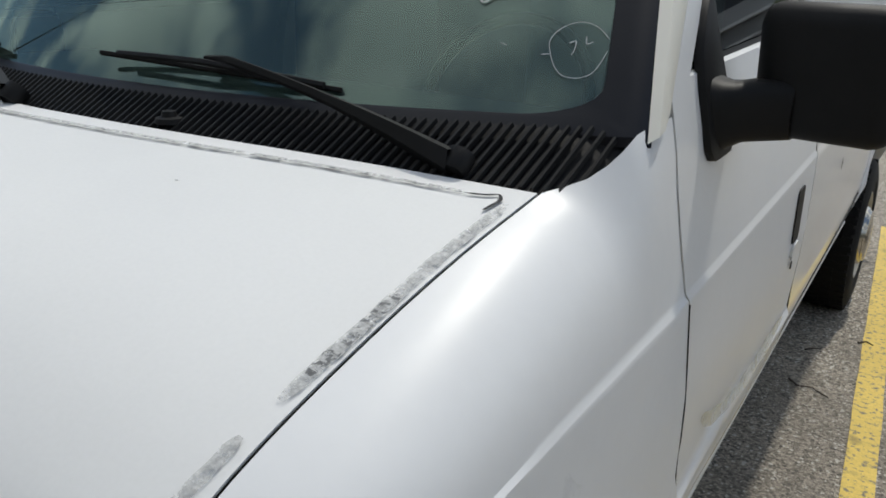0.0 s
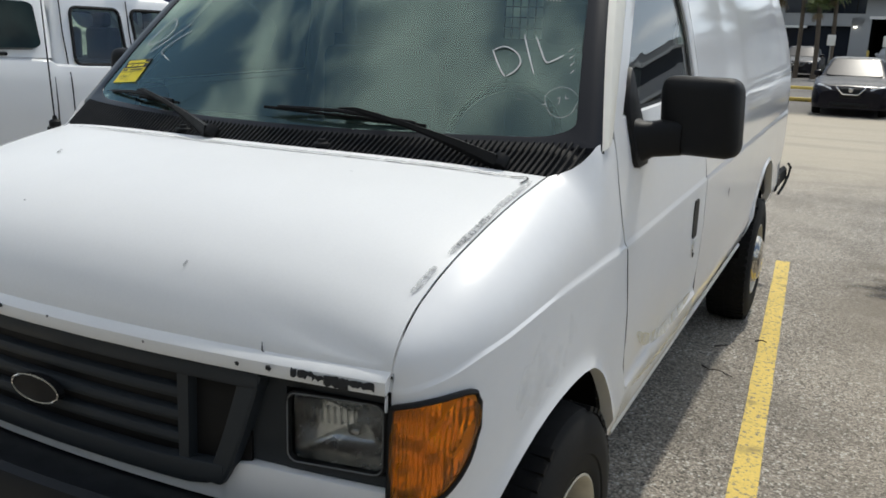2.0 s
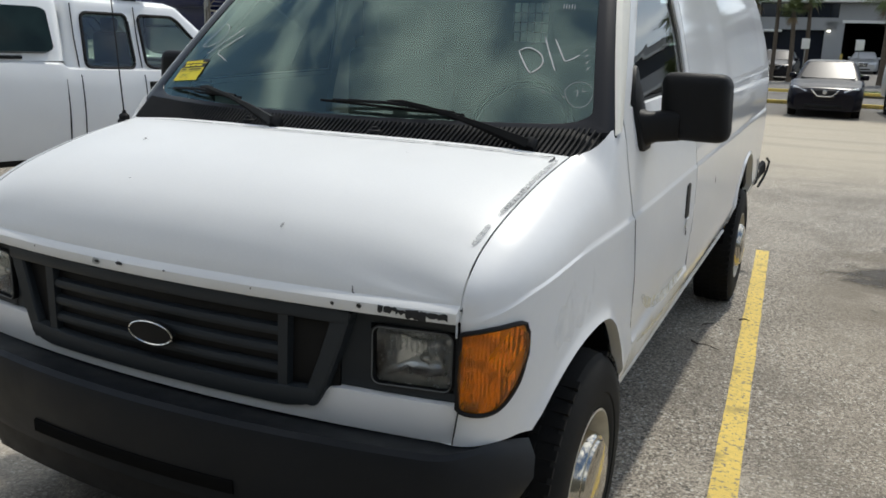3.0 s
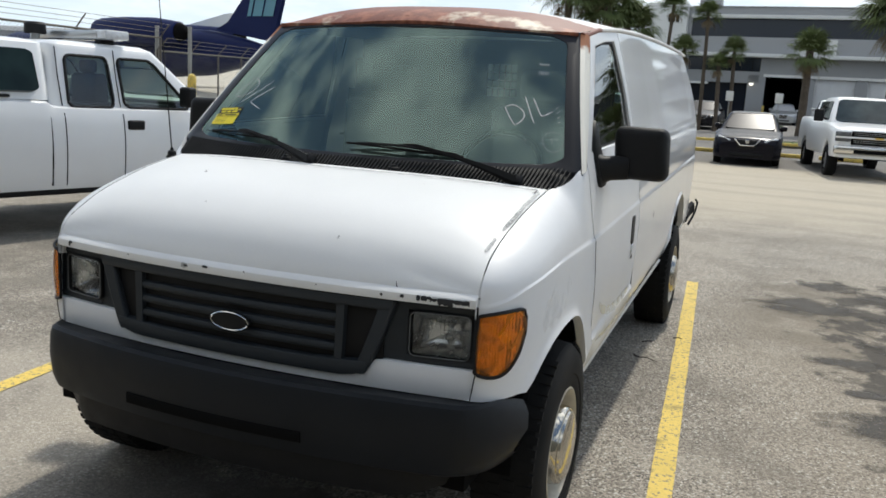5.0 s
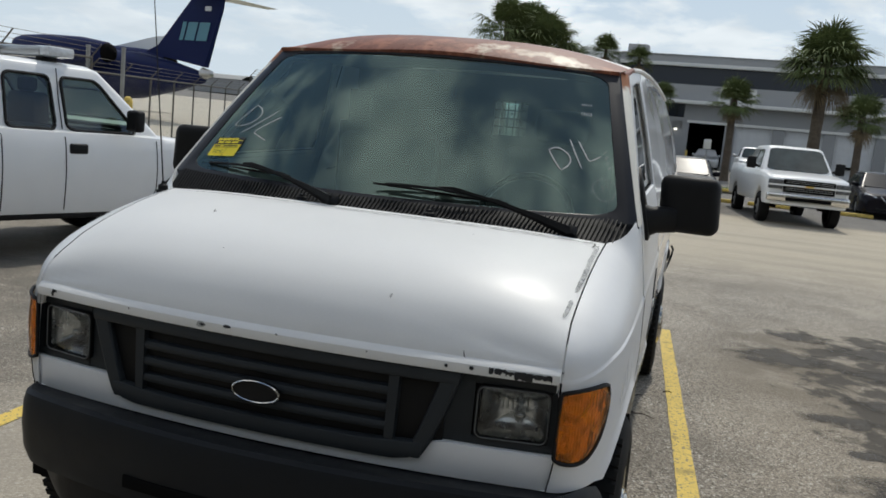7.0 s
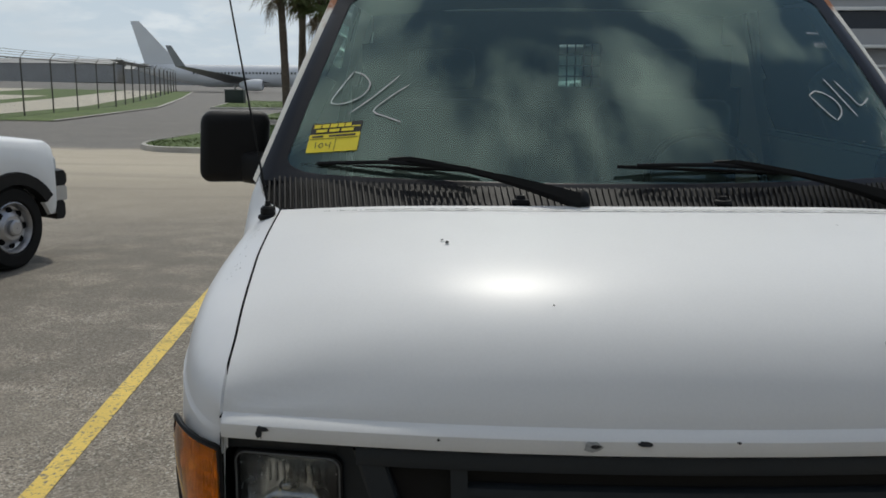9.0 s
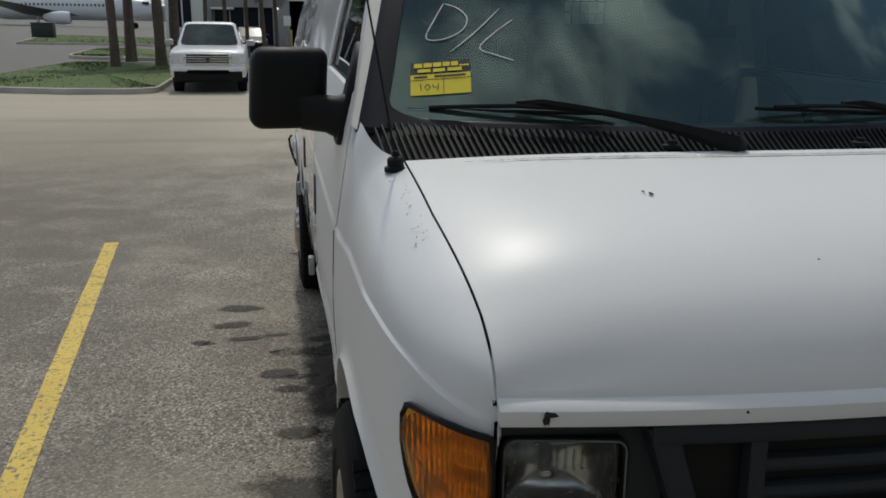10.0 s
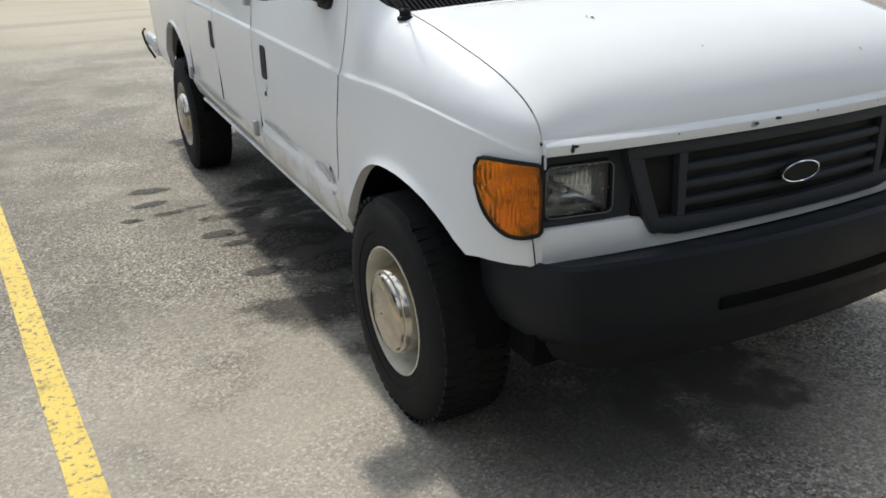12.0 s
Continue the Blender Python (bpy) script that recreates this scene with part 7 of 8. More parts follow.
fence_run((-13.7, 3.5), (-14.3, 15.9), 2.45, 3.1)
fence_run((-14.4, 15.9), (-20.6, 35.0), 2.1, 2.6)
fence_run((-20.6, 35.0), (-23.2, 56.0), 2.85, 4.2, 0.04)
fence_run((-23.2, 56.0), (-31.5, 88.0), 3.0, 6.0, 0.055)
fence_run((-31.5, 88.0), (-46.0, 140.0), 3.1, 9.0, 0.08)
gate = thing("sliding_gate_post", "thick galvanised gate posts", "gate post")
for x, y in ((-14.5, 16.0), (-13.4, 16.0)):
    part("gate_post", tube([(x, y, 0), (x, y, 2.95)], 0.055, 10), M_POST, gate)
    part("post_cap", tube([(x, y, 2.95), (x, y, 3.0)], 0.065, 10), M_POST, gate)
bol = thing("bollard", "yellow painted steel bollard", "bollard", "", pose(-9.3, 10.9, 0))
part("bollard_tube", tube([(0, 0, 0), (0, 0, 1.62)], 0.085, 14), M_YELLOW, bol)
bm = lathe([(0.085, 1.62), (0.07, 1.68), (0.03, 1.71), (0.001, 1.715)], 14, "z")
part("bollard_cap", bm, M_YELLOW, bol)
box_ = thing("utility_cabinet", "dark green utility cabinet on the verge", "cabinet", "", pose(-18.6, 70.5, rise(-18.6, 70.5)))
part("cabinet_body", box(-0.8, 0.8, -0.5, 0.5, 0.0, 1.2, bevel=0.05), material("dark_green_paint", (0.02, 0.03, 0.025), 0.6), box_)
part("cabinet_roof", box(-0.84, 0.84, -0.54, 0.54, 1.2, 1.26, bevel=0.02), M_POST, box_)


# ---------------------------------------------------------------- airliners
M_NAVY = material("navy_aircraft_paint", (0.005, 0.011, 0.062), 0.45, blotch=0.05, spec=0.12)
M_AIRWHITE = material("white_aircraft_paint", (0.62, 0.64, 0.67), 0.35, blotch=0.04, blotch_scale=0.3)
M_SKYBLUE = material("pale_blue_livery_paint", (0.22, 0.50, 0.62), 0.4)
M_WINGGREY = material("grey_wing_paint", (0.20, 0.21, 0.22), 0.5, blotch=0.06, blotch_scale=0.4)
M_ALU = material("bare_aluminium", (0.48, 0.48, 0.47), 0.35, 0.9)


def fin_mesh(pts, thick, axis="y"):
    """A tapered fin from a (u, z) outline, thickest at its root."""
    bm = bmesh.new()
    zs = [p[1] for p in pts]
    def th(z):
        return thick * lerp(1.0, 0.5, (z - min(zs)) / (max(zs) - min(zs)))
    a = [bm.verts.new((u, -th(z), z) if axis == "y" else (-th(z), u, z)) for u, z in pts]
    b = [bm.verts.new((u, th(z), z) if axis == "y" else (th(z), u, z)) for u, z in pts]
    bm.faces.new(a); bm.faces.new(b[::-1])
    for k in range(len(pts)):
        j = (k + 1) % len(pts)
        bm.faces.new((a[k], b[k], b[j], a[j]))
    return bm


def wing_mesh(root, tip, thick):
    """A flat tapered wing between two chords ((p0, p1) each)."""
    bm = bmesh.new()
    rows = []
    for (a, b), t in ((root, thick), (tip, thick * 0.4)):
        a, b = Vector(a), Vector(b)
        up = Vector((0, 0, t))
        rows.append([a, a.lerp(b, 0.25) + up, a.lerp(b, 0.6) + up * 0.8, b, a.lerp(b, 0.6) - up * 0.5, a.lerp(b, 0.25) - up * 0.6])
    bm, vr = grid(rows, True, bm)
    bm.faces.new(vr[0]); bm.faces.new(vr[1][::-1])
    return bm


# regional jet, tail towards the car park; its own x runs nose (-) to tail (+)
jet = thing("regional_jet", "navy blue regional jet with a T-tail parked behind the fence", "aircraft", "", pose(-23.95, 36.03, 0.33, 0, 0, -9))
bm = lathe([(0.02, 0.15), (0.28, 0.0), (0.75, -1.8), (1.25, -4.5), (1.38, -7.5), (1.38, -22), (0.9, -24.5), (0.05, -26)], 28, "x")
bmesh.ops.transform(bm, matrix=Matrix.Translation((0, 0, 2.95)) @ Matrix.Rotation(radians(-1.5), 4, "Y"), verts=bm.verts)
part("fuselage", bm, M_NAVY, jet)
bm = lathe([(0.01, 0.62), (0.16, 0.55), (0.30, 0.02), (0.31, -0.05)], 16, "x")
bmesh.ops.transform(bm, matrix=Matrix.Translation((0.0, 0, 3.18)), verts=bm.verts)
part("tail_cone", bm, M_ALU, jet)
part("tail_fin", fin_mesh([(-4.0, 4.1), (-3.1, 4.5), (-2.5, 5.2), (-0.95, 7.00), (1.10, 7.10), (1.00, 6.45), (0.15, 3.50)], 0.18), M_NAVY, jet)
part("fin_fillet", fin_mesh([(-6.2, 4.35), (-3.4, 4.95), (-2.6, 5.0), (-2.9, 4.2)], 0.10), M_AIRWHITE, jet)
part("tailplane", wing_mesh(((-0.9, 0, 7.12), (1.05, 0, 7.12)), ((0.75, -3.6, 7.12), (1.75, -3.6, 7.12)), 0.12), M_ALU, jet)
part("tailplane", wing_mesh(((-0.9, 0, 7.12), (1.05, 0, 7.12)), ((0.75, 3.6, 7.12), (1.75, 3.6, 7.12)), 0.12), M_ALU, jet)
bm = lathe([(0.02, 0.3), (0.18, 0.1), (0.24, -0.6), (0.22, -1.6), (0.02, -2.2)], 14, "x")
bmesh.ops.transform(bm, matrix=Matrix.Translation((1.35, 0, 7.13)), verts=bm.verts)
part("fin_bullet", bm, M_NAVY, jet)
for s in (-1, 1):
    nac = new("engine_nacelle"); nac.parent = jet
    bm = lathe([(0.50, -12.0), (0.62, -12.15), (0.72, -11.7), (0.80, -9.8), (0.76, -7.4), (0.56, -5.6), (0.50, -5.55)], 24, "x")
    bmesh.ops.transform(bm, matrix=Matrix.Translation((1.0, s * 2.2, 3.75)), verts=bm.verts)
    part("cowling", bm, M_NAVY, nac)
    bm = lathe([(0.50, -5.6), (0.42, -5.3), (0.05, -5.0)], 18, "x")
    bmesh.ops.transform(bm, matrix=Matrix.Translation((1.0, s * 2.2, 3.75)), verts=bm.verts)
    part("exhaust", bm, M_DARK, nac)
    part("pylon", box(-7.8, -5.4, min(s * 1.2, s * 1.7), max(s * 1.2, s * 1.7), 3.55, 3.75, bevel=0.04), M_NAVY, nac)
for x in (-8.5, -21.0):
    gear = part("landing_gear", tube([(x, 0, 0.35), (x, 0, 2.0)], 0.12, 10), M_ALU, jet)
    for yy in (-0.3, 0.3):
        bm = lathe([(0.02, -0.1), (0.30, -0.11), (0.36, -0.06), (0.36, 0.06), (0.30, 0.11), (0.02, 0.1)], 18, "y")
        bmesh.ops.transform(bm, matrix=Matrix.Translation((x, yy, 0.36)), verts=bm.verts)
        part("gear_wheel", bm, M_RUBBER, jet)
part("wing", wing_mesh(((-14.5, -1.0, 2.1), (-10.5, -1.0, 2.1)), ((-11.5, -10.0, 2.6), (-10.2, -10.0, 2.6)), 0.22), M_ALU, jet)
part("wing", wing_mesh(((-14.5, 1.0, 2.1), (-10.5, 1.0, 2.1)), ((-11.5, 10.0, 2.6), (-10.2, 10.0, 2.6)), 0.22), M_ALU, jet)
# livery marks on the fin: three slanted plain blocks and a small flag patch
for k, (x0, x1) in enumerate(((-1.62, -1.36), (-1.24, -0.60), (-0.48, 0.22))):
    bm = bmesh.new()
    sh = 0.22
    bm.faces.new([bm.verts.new((x0 + 0.0, -0.205, 4.82)), bm.verts.new((x1, -0.205, 4.82)), bm.verts.new((x1 + sh, -0.19, 5.76)), bm.verts.new((x0 + sh, -0.19, 5.76))])
    bmesh.ops.solidify(bm, geom=bm.faces[:], thickness=0.02)
    part("livery_block", bm, M_SKYBLUE, jet, "pale blue livery block", smooth=False)
part("flag_patch", box(0.0, 0.40, -0.16, -0.14, 6.35, 6.58), M_AIRWHITE, jet)

# white airliner further off
air = thing("airliner", "plain white airliner parked far across the airfield", "aircraft", "", pose(-19.3, 150.0, 0.95, 0, 0, 0))
bm = lathe([(0.02, 0.2), (0.9, -0.8), (1.6, -2.8), (1.95, -5.5), (1.98, -24), (1.5, -30), (0.8, -34.5), (0.15, -37.0)], 28, "x")
bmesh.ops.transform(bm, matrix=Matrix.Translation((0, 0, 5.2)), verts=bm.verts)
for v in bm.verts:
    if v.co.x < -24:
        v.co.z += 0.10 * (-24 - v.co.x)
part("fuselage", bm, M_AIRWHITE, air)
part("tail_fin", fin_mesh([(-35.2, 7.2), (-27.2, 6.9), (-29.4, 7.7), (-35.9, 14.7), (-37.4, 14.7)], 0.2), M_AIRWHITE, air)
part("tailplane", wing_mesh(((-36.5, 0, 6.7), (-33.2, 0, 6.7)), ((-39.0, -6.5, 7.6), (-37.4, -6.5, 7.6)), 0.15), M_WINGGREY, air)
part("wing", wing_mesh(((-20.5, -1.5, 4.0), (-12.5, -1.5, 4.0)), ((-24.9, -15.5, 6.2), (-23.2, -15.5, 6.2)), 0.35), M_WINGGREY, air)
part("winglet", fin_mesh([(-24.8, 6.2), (-23.2, 6.2), (-25.4, 9.5), (-26.3, 9.5)], 0.10), M_WINGGREY, air).location = (0, -15.5, 0)
bm = lathe([(0.75, -13.0), (0.95, -13.2), (1.05, -14.2), (0.9, -15.9), (0.5, -17.0)], 20, "x")
bmesh.ops.transform(bm, matrix=Matrix.Translation((0, -5.5, 3.5)), verts=bm.verts)
part("engine_cowling", bm, M_AIRWHITE, air)
for k in range(30):
    part("cabin_window", box(-8.0 - k * 0.62 - 0.13, -8.0 - k * 0.62 + 0.13, -2.0, -1.9, 5.45, 5.80), M_TINT, air)
part("flight_deck_window", box(-2.6, -1.5, -1.45, -1.0, 5.9, 6.35, bevel=0.05), M_TINT, air)
for x in (-4.0, -19.0):
    part("landing_gear", tube([(x, -1.0, 2.3), (x, -1.0, 3.9)], 0.18, 8), M_ALU, air)
    bm = lathe([(0.02, -0.2), (0.5, -0.22), (0.55, 0), (0.5, 0.22), (0.02, 0.2)], 16, "y")
    bmesh.ops.transform(bm, matrix=Matrix.Translation((x, -1.0, 2.45)), verts=bm.verts)
    part("gear_wheel", bm, M_RUBBER, air)


# ---------------------------------------------------------------- warehouse
M_WALL_G = material("grey_painted_concrete_wall", (0.29, 0.295, 0.30), 0.85, blotch=0.08, blotch_scale=0.3, grain=0.05)
M_WALL_L = material("pale_grey_fascia", (0.345, 0.35, 0.355), 0.85, blotch=0.06, blotch_scale=0.3)
M_WALL_W = material("white_painted_wall", (0.68, 0.68, 0.66), 0.8, blotch=0.06, blotch_scale=0.4)
M_WIN = material("blue_black_ribbon_glazing", (0.010, 0.014, 0.024), 0.10, spec=0.35)
M_LAMPGLOW = material("lit_lamp_glass", (0.9, 0.88, 0.8), 0.4)
M_LAMPGLOW.node_tree.nodes["Principled BSDF"].inputs["Emission Color"].default_value = (1.0, 0.95, 0.85, 1)
M_LAMPGLOW.node_tree.nodes["Principled BSDF"].inputs["Emission Strength"].default_value = 2.5
M_SHUTTER = material("white_roller_shutter", (0.60, 0.61, 0.62), 0.6, blotch=0.05)

WB = 66.0
wh = thing("warehouse", "two-storey grey warehouse with dark ribbon windows and loading doors", "building", "", pose(0, WB, rise(0, WB) + 0.10, 0, 0, -3.0))
X0, X1 = -5.5, 50.0
part("upper_wall", box(X0, X1, 0.0, 18.0, 4.92, 6.18), M_WALL_L, wh)
part("parapet", box(X0, X1, -0.12, 18.0, 7.55, 8.35, bevel=0.04), M_WALL_L, wh)
part("parapet_coping", box(X0 - 0.05, X1, -0.34, 0.1, 7.53, 7.80, bevel=0.03), M_WALL_W, wh)
part("coping_cap", box(X0 - 0.05, X1, -0.20, 0.3, 8.35, 8.42, bevel=0.02), M_WALL_G, wh)
part("parapet_vent", box(9.2, 9.9, -0.16, -0.10, 7.95, 8.15, bevel=0.01), M_DARK, wh)
part("ribbon_backing", box(X0, X1, 0.35, 0.6, 6.18, 7.55), M_DARK, wh)
x = X0
while x < X1 - 0.1:
    part("window_pane", box(x + 0.03, min(x + 1.6, X1) - 0.03, 0.25, 0.30, 6.20, 7.53), M_WIN, wh)
    part("mullion", box(x - 0.03, x + 0.03, 0.235, 0.32, 6.18, 7.55), M_WIN, wh)
    x += 1.6
part("canopy_ledge", box(X0, X1, -1.0, 0.3, 4.66, 4.92, bevel=0.04), M_WALL_W, wh)
# lower storey: piers, ribbon windows over the entrance, open loading door, shutters
x = X0
while x < -0.4:
    part("lower_window", box(x + 0.03, min(x + 1.6, -0.1) - 0.03, 0.30, 0.36, 3.62, 4.66), M_WIN, wh)
    x += 1.6
part("lower_window_backing", box(X0, -0.1, 0.40, 0.5, 3.62, 4.66), M_DARK, wh)
part("spandrel", box(X0, -0.1, 0.0, 0.5, 2.75, 3.62), M_WALL_G, wh)
part("entrance_glazing", box(X0, -0.9, 0.6, 0.66, -0.6, 2.75), M_WIN, wh)
part("entrance_hood", box(X0, X0 + 1.7, -0.5, 0.0, 2.55, 2.72, bevel=0.03), M_WALL_W, wh)
for x in (-5.4, -4.2, -3.1, -2.0, -0.9):
    part("entrance_mullion", box(x - 0.05, x + 0.05, 0.45, 0.65, -0.6, 2.75), M_WALL_L, wh)
part("door_header", box(-0.1, X1, 0.0, 0.5, 3.35, 4.66), M_WALL_G, wh)
part("header_band", box(0.2, X1, -0.10, 0.0, 3.26, 3.46), M_WALL_W, wh)
doors = [(0.35, 3.05, True)] + [(3.85 + k * 3.55, 3.85 + k * 3.55 + 2.7, False) for k in range(13)]
last = -0.9
for x0, x1, open_ in doors:
    part("pier", box(last, x0, 0.0, 0.6, -0.6, 3.35), M_WALL_G, wh)
    last = x1
    if open_:
        # inner walls near-black in place of the unlit room's shade
        part("door_reveal", box(x0, x1, 9.0, 9.2, -0.6, 3.35), M_DARK, wh)
        part("door_soffit", box(x0, x1, 0.5, 9.0, 3.30, 3.35), M_DARK, wh)
        part("door_side", box(x0 - 0.05, x0, 0.5, 9.0, -0.6, 3.35), M_DARK, wh)
        part("door_side", box(x1, x1 + 0.05, 0.5, 9.0, -0.6, 3.35), M_DARK, wh)
        part("door_guard", tube([(x0 + 0.1, -0.4, -0.5), (x0 + 0.1, -0.4, 1.1)], 0.09, 10), M_YELLOW, wh, "yellow steel door guard")
    else:
        for j in range(10):
            part("shutter_slat", box(x0, x1, 0.30 + 0.02 * (j % 2), 0.36, 0.395 * j - 0.6, 0.395 * j - 0.205), M_SHUTTER, wh)
        part("dock_bumper", box(x0 + 0.9, x0 + 1.5, -0.1, 0.3, 0.75, 0.95, bevel=0.03), M_DARK, wh)
part("pier", box(last, X1, 0.0, 0.6, -0.6, 3.35), M_WALL_G, wh)
part("wall_sign_panel", box(2.3, 5.0, -0.03, 0.0, 5.0, 6.1), M_WALL_W, wh)
part("rooftop_unit", box(-5.3, -3.7, 1.5, 3.0, 8.3, 9.25, bevel=0.04), M_WALL_L, wh)
part("rear_fill", box(X0, X1, 9.3, 18.0, -0.6, 7.6), M_WALL_G, wh)
part("side_wall", box(X0 - 0.3, X0, 0.0, 18.0, -0.6, 8.35), M_WALL_L, wh)
part("wall_lamp", box(-0.75, -0.50, -0.20, 0.0, 2.62, 2.74, bevel=0.03), M_LAMPGLOW, wh, "small lit wall lamp")
# white stair tower at the corner
part("tower", box(-8.8, X0 - 0.3, -0.8, 8.0, -0.6, 8.55, bevel=0.04), M_WALL_W, wh)
part("tower_window", box(-8.2, -6.9, -0.86, -0.78, 1.2, 5.0), M_WIN, wh)
part("tower_mullion", box(-7.6, -7.5, -0.90, -0.80, 1.2, 5.0), M_WALL_W, wh)
part("tower_window_head", box(-8.4, -6.7, -0.95, -0.80, 5.0, 5.25), M_WALL_W, wh)
part("tower_window_foot", box(-8.4, -6.7, -0.95, -0.80, 0.95, 1.2), M_WALL_W, wh)
for k in range(3):
    part("number_bar", box(-7.2 + k * 0.3, -7.0 + k * 0.3, -0.84, -0.80, 7.1, 7.55), M_DARK, wh)
# car-park signs
for x, y in ((-0.42, 34.6), (1.52, 34.0)):
    sg = thing("parking_sign", "small white parking sign on a post", "sign", "parking signs", pose(x, y, rise(x, y)))
    part("sign_post", tube([(0, 0, 0), (0, 0, 2.0)], 0.022, 6), M_POST, sg)
    part("sign_plate", box(-0.15, 0.15, -0.045, -0.028, 1.66, 2.06, bevel=0.008), M_WALL_W, sg)

# long low sheds on the far side of the airfield
for x, y, w, h, c in ((-95, 330, 60, 6, M_WALL_G), (-150, 320, 45, 7, M_WALL_G), (-60, 430, 120, 7, M_WALL_G), (-210, 300, 60, 6, M_WALL_G), (-260, 220, 60, 6, M_WALL_L)):
    hg = thing("hangar", "far pale hangar across the airfield", "building", "far hangars", pose(x, y, rise(x, y), 0, 0, 10))
    part("hangar_wall", box(-w / 2, w / 2, 0, 20, 0, h), c, hg)
    rows = [[(-w / 2 - 0.5, -0.5 + 21 * k / 8, h + 2.2 * math.sin(math.pi * k / 8)) for k in range(9)], [(w / 2 + 0.5, -0.5 + 21 * k / 8, h + 2.2 * math.sin(math.pi * k / 8)) for k in range(9)]]
    part("hangar_roof", sheet(rows), M_POST, hg)
    part("hangar_door", box(-w * 0.3, w * 0.2, -0.2, 0, 0, h * 0.75), M_WALL_G, hg)
M_FAR = material("far_tree_line", (0.05, 0.07, 0.04), 0.95, blotch=0.4, blotch_scale=0.05)


def tree_line(name, x0, x1, y, seed):
    g = random.Random(seed)
    bm = bmesh.new()
    for k in range(420):
        x = lerp(x0, x1, g.random())
        h = 4 + 5 * g.random() * abs(math.sin(x * 0.03 + seed)) + 2 * g.random()
        for j in range(7):
            c = Vector((x + 4 * (g.random() - 0.5), y + 6 * g.random(), h * g.random()))
            r = 1.2 + 1.6 * g.random()
            pts = [c + Vector((r * math.cos(a) * (0.7 + 0.5 * g.random()), 0.3 * r * math.sin(a * 2), r * math.sin(a) * (0.6 + 0.5 * g.random()))) for a in [2 * math.pi * q / 7 for q in range(7)]]
            bm.faces.new([bm.verts.new(p) for p in pts])
    return tagged(settle(part(name, bm, M_FAR, smooth=False)), "hazy line of far trees along the horizon", "trees", kind="stuff")


tree_line("far_trees", -420, 40, 470, 3)
tree_line("far_trees", 40, 420, 260, 5)


# ---------------------------------------------------------------- palms
M_TRUNK = material("grey_brown_palm_bark", (0.10, 0.078, 0.058), 0.9, grain=0.3, grain_scale=12, blotch=0.25, blotch_scale=2, bump=0.8, bump_scale=16)
M_FROND = material("green_palm_frond", (0.115, 0.145, 0.055), 0.85, blotch=0.4, blotch_scale=1.5, spec=0.2)
M_DEAD = material("dry_brown_frond", (0.17, 0.125, 0.07), 0.8, blotch=0.3, blotch_scale=2)


def palm(x, y, h, r, seed, crown=1.5, n=38, lean=0.25, feather=False, label="tall cabbage palm with a ragged green crown"):
    g = random.Random(seed)
    t = thing("palm_tree", label, "palm", "palms", pose(x, y, rise(x, y) - 0.02))
    lx, ly = lean * (g.random() - 0.5) * 2, lean * (g.random() - 0.5) * 2
    pts = [(lx * (k / 8) ** 2, ly * (k / 8) ** 2, h * k / 8) for k in range(9)]
    bm = bmesh.new()
    rings = []
    for k, p in enumerate(pts):
        rr = r * (1.25 if k == 0 else 1.0 - 0.02 * k) * (1 + 0.08 * (k % 2))
        rings.append([(p[0] + rr * math.cos(a), p[1] + rr * math.sin(a), p[2]) for a in [2 * math.pi * q / 12 for q in range(12)]])
    bm, vr = grid(rings, True, bm)
    bm.faces.new(vr[-1])
    part("trunk", bm, M_TRUNK, t)
    def fronds(count, dead):
        bm = bmesh.new()
        for k in range(count):
            az = g.random() * 2 * math.pi
            el = radians(lerp(-78, -45, g.random())) if dead else radians(lerp(-32, 85, g.random() ** 0.85))
            ln = crown * lerp(0.75, 1.1, g.random()) * (0.8 if dead else 1)
            d = Vector((math.cos(az) * math.cos(el), math.sin(az) * math.cos(el), math.sin(el)))
            base = Vector((lx, ly, h - 0.05 - (0.15 if dead else 0)))
            hub = base + d * ln * 0.55 + Vector((0, 0, -0.10 * ln))
            side = d.cross(Vector((0, 0, 1))).normalized()
            up = side.cross(d).normalized()
            w = 0.03
            bm.faces.new([bm.verts.new(base - side * w), bm.verts.new(base + side * w), bm.verts.new(hub + side * w * 0.6), bm.verts.new(hub - side * w * 0.6)])
            m_ = 23
            for j in range(m_):
                a = radians(lerp(-120, 120, j / (m_ - 1)) + 8 * (g.random() - 0.5))
                dd = d * math.cos(a) + side * math.sin(a)
                l2 = ln * 0.58 * (0.65 + 0.35 * math.cos(a * 0.7)) * (0.85 + 0.3 * g.random())
                droop = Vector((0, 0, -0.26 * l2 * (0.5 + g.random())))
                mid = hub + dd * l2 * 0.55 + up * 0.06 * l2
                tip = hub + dd * l2 + droop
                ww = up.cross(dd).normalized() * 0.018 * ln
                a0, m0, m1, t0 = bm.verts.new(hub), bm.verts.new(mid - ww), bm.verts.new(mid + ww), bm.verts.new(tip)
                bm.faces.new((a0, m0, m1)); bm.faces.new((m0, t0, m1))
        return bm
    part("crown", fronds(int(n * 1.5), False), M_FROND, t, smooth=False)
    part("dead_fronds", fronds(max(4, n // 8), True), M_DEAD, t, smooth=False)
    return t


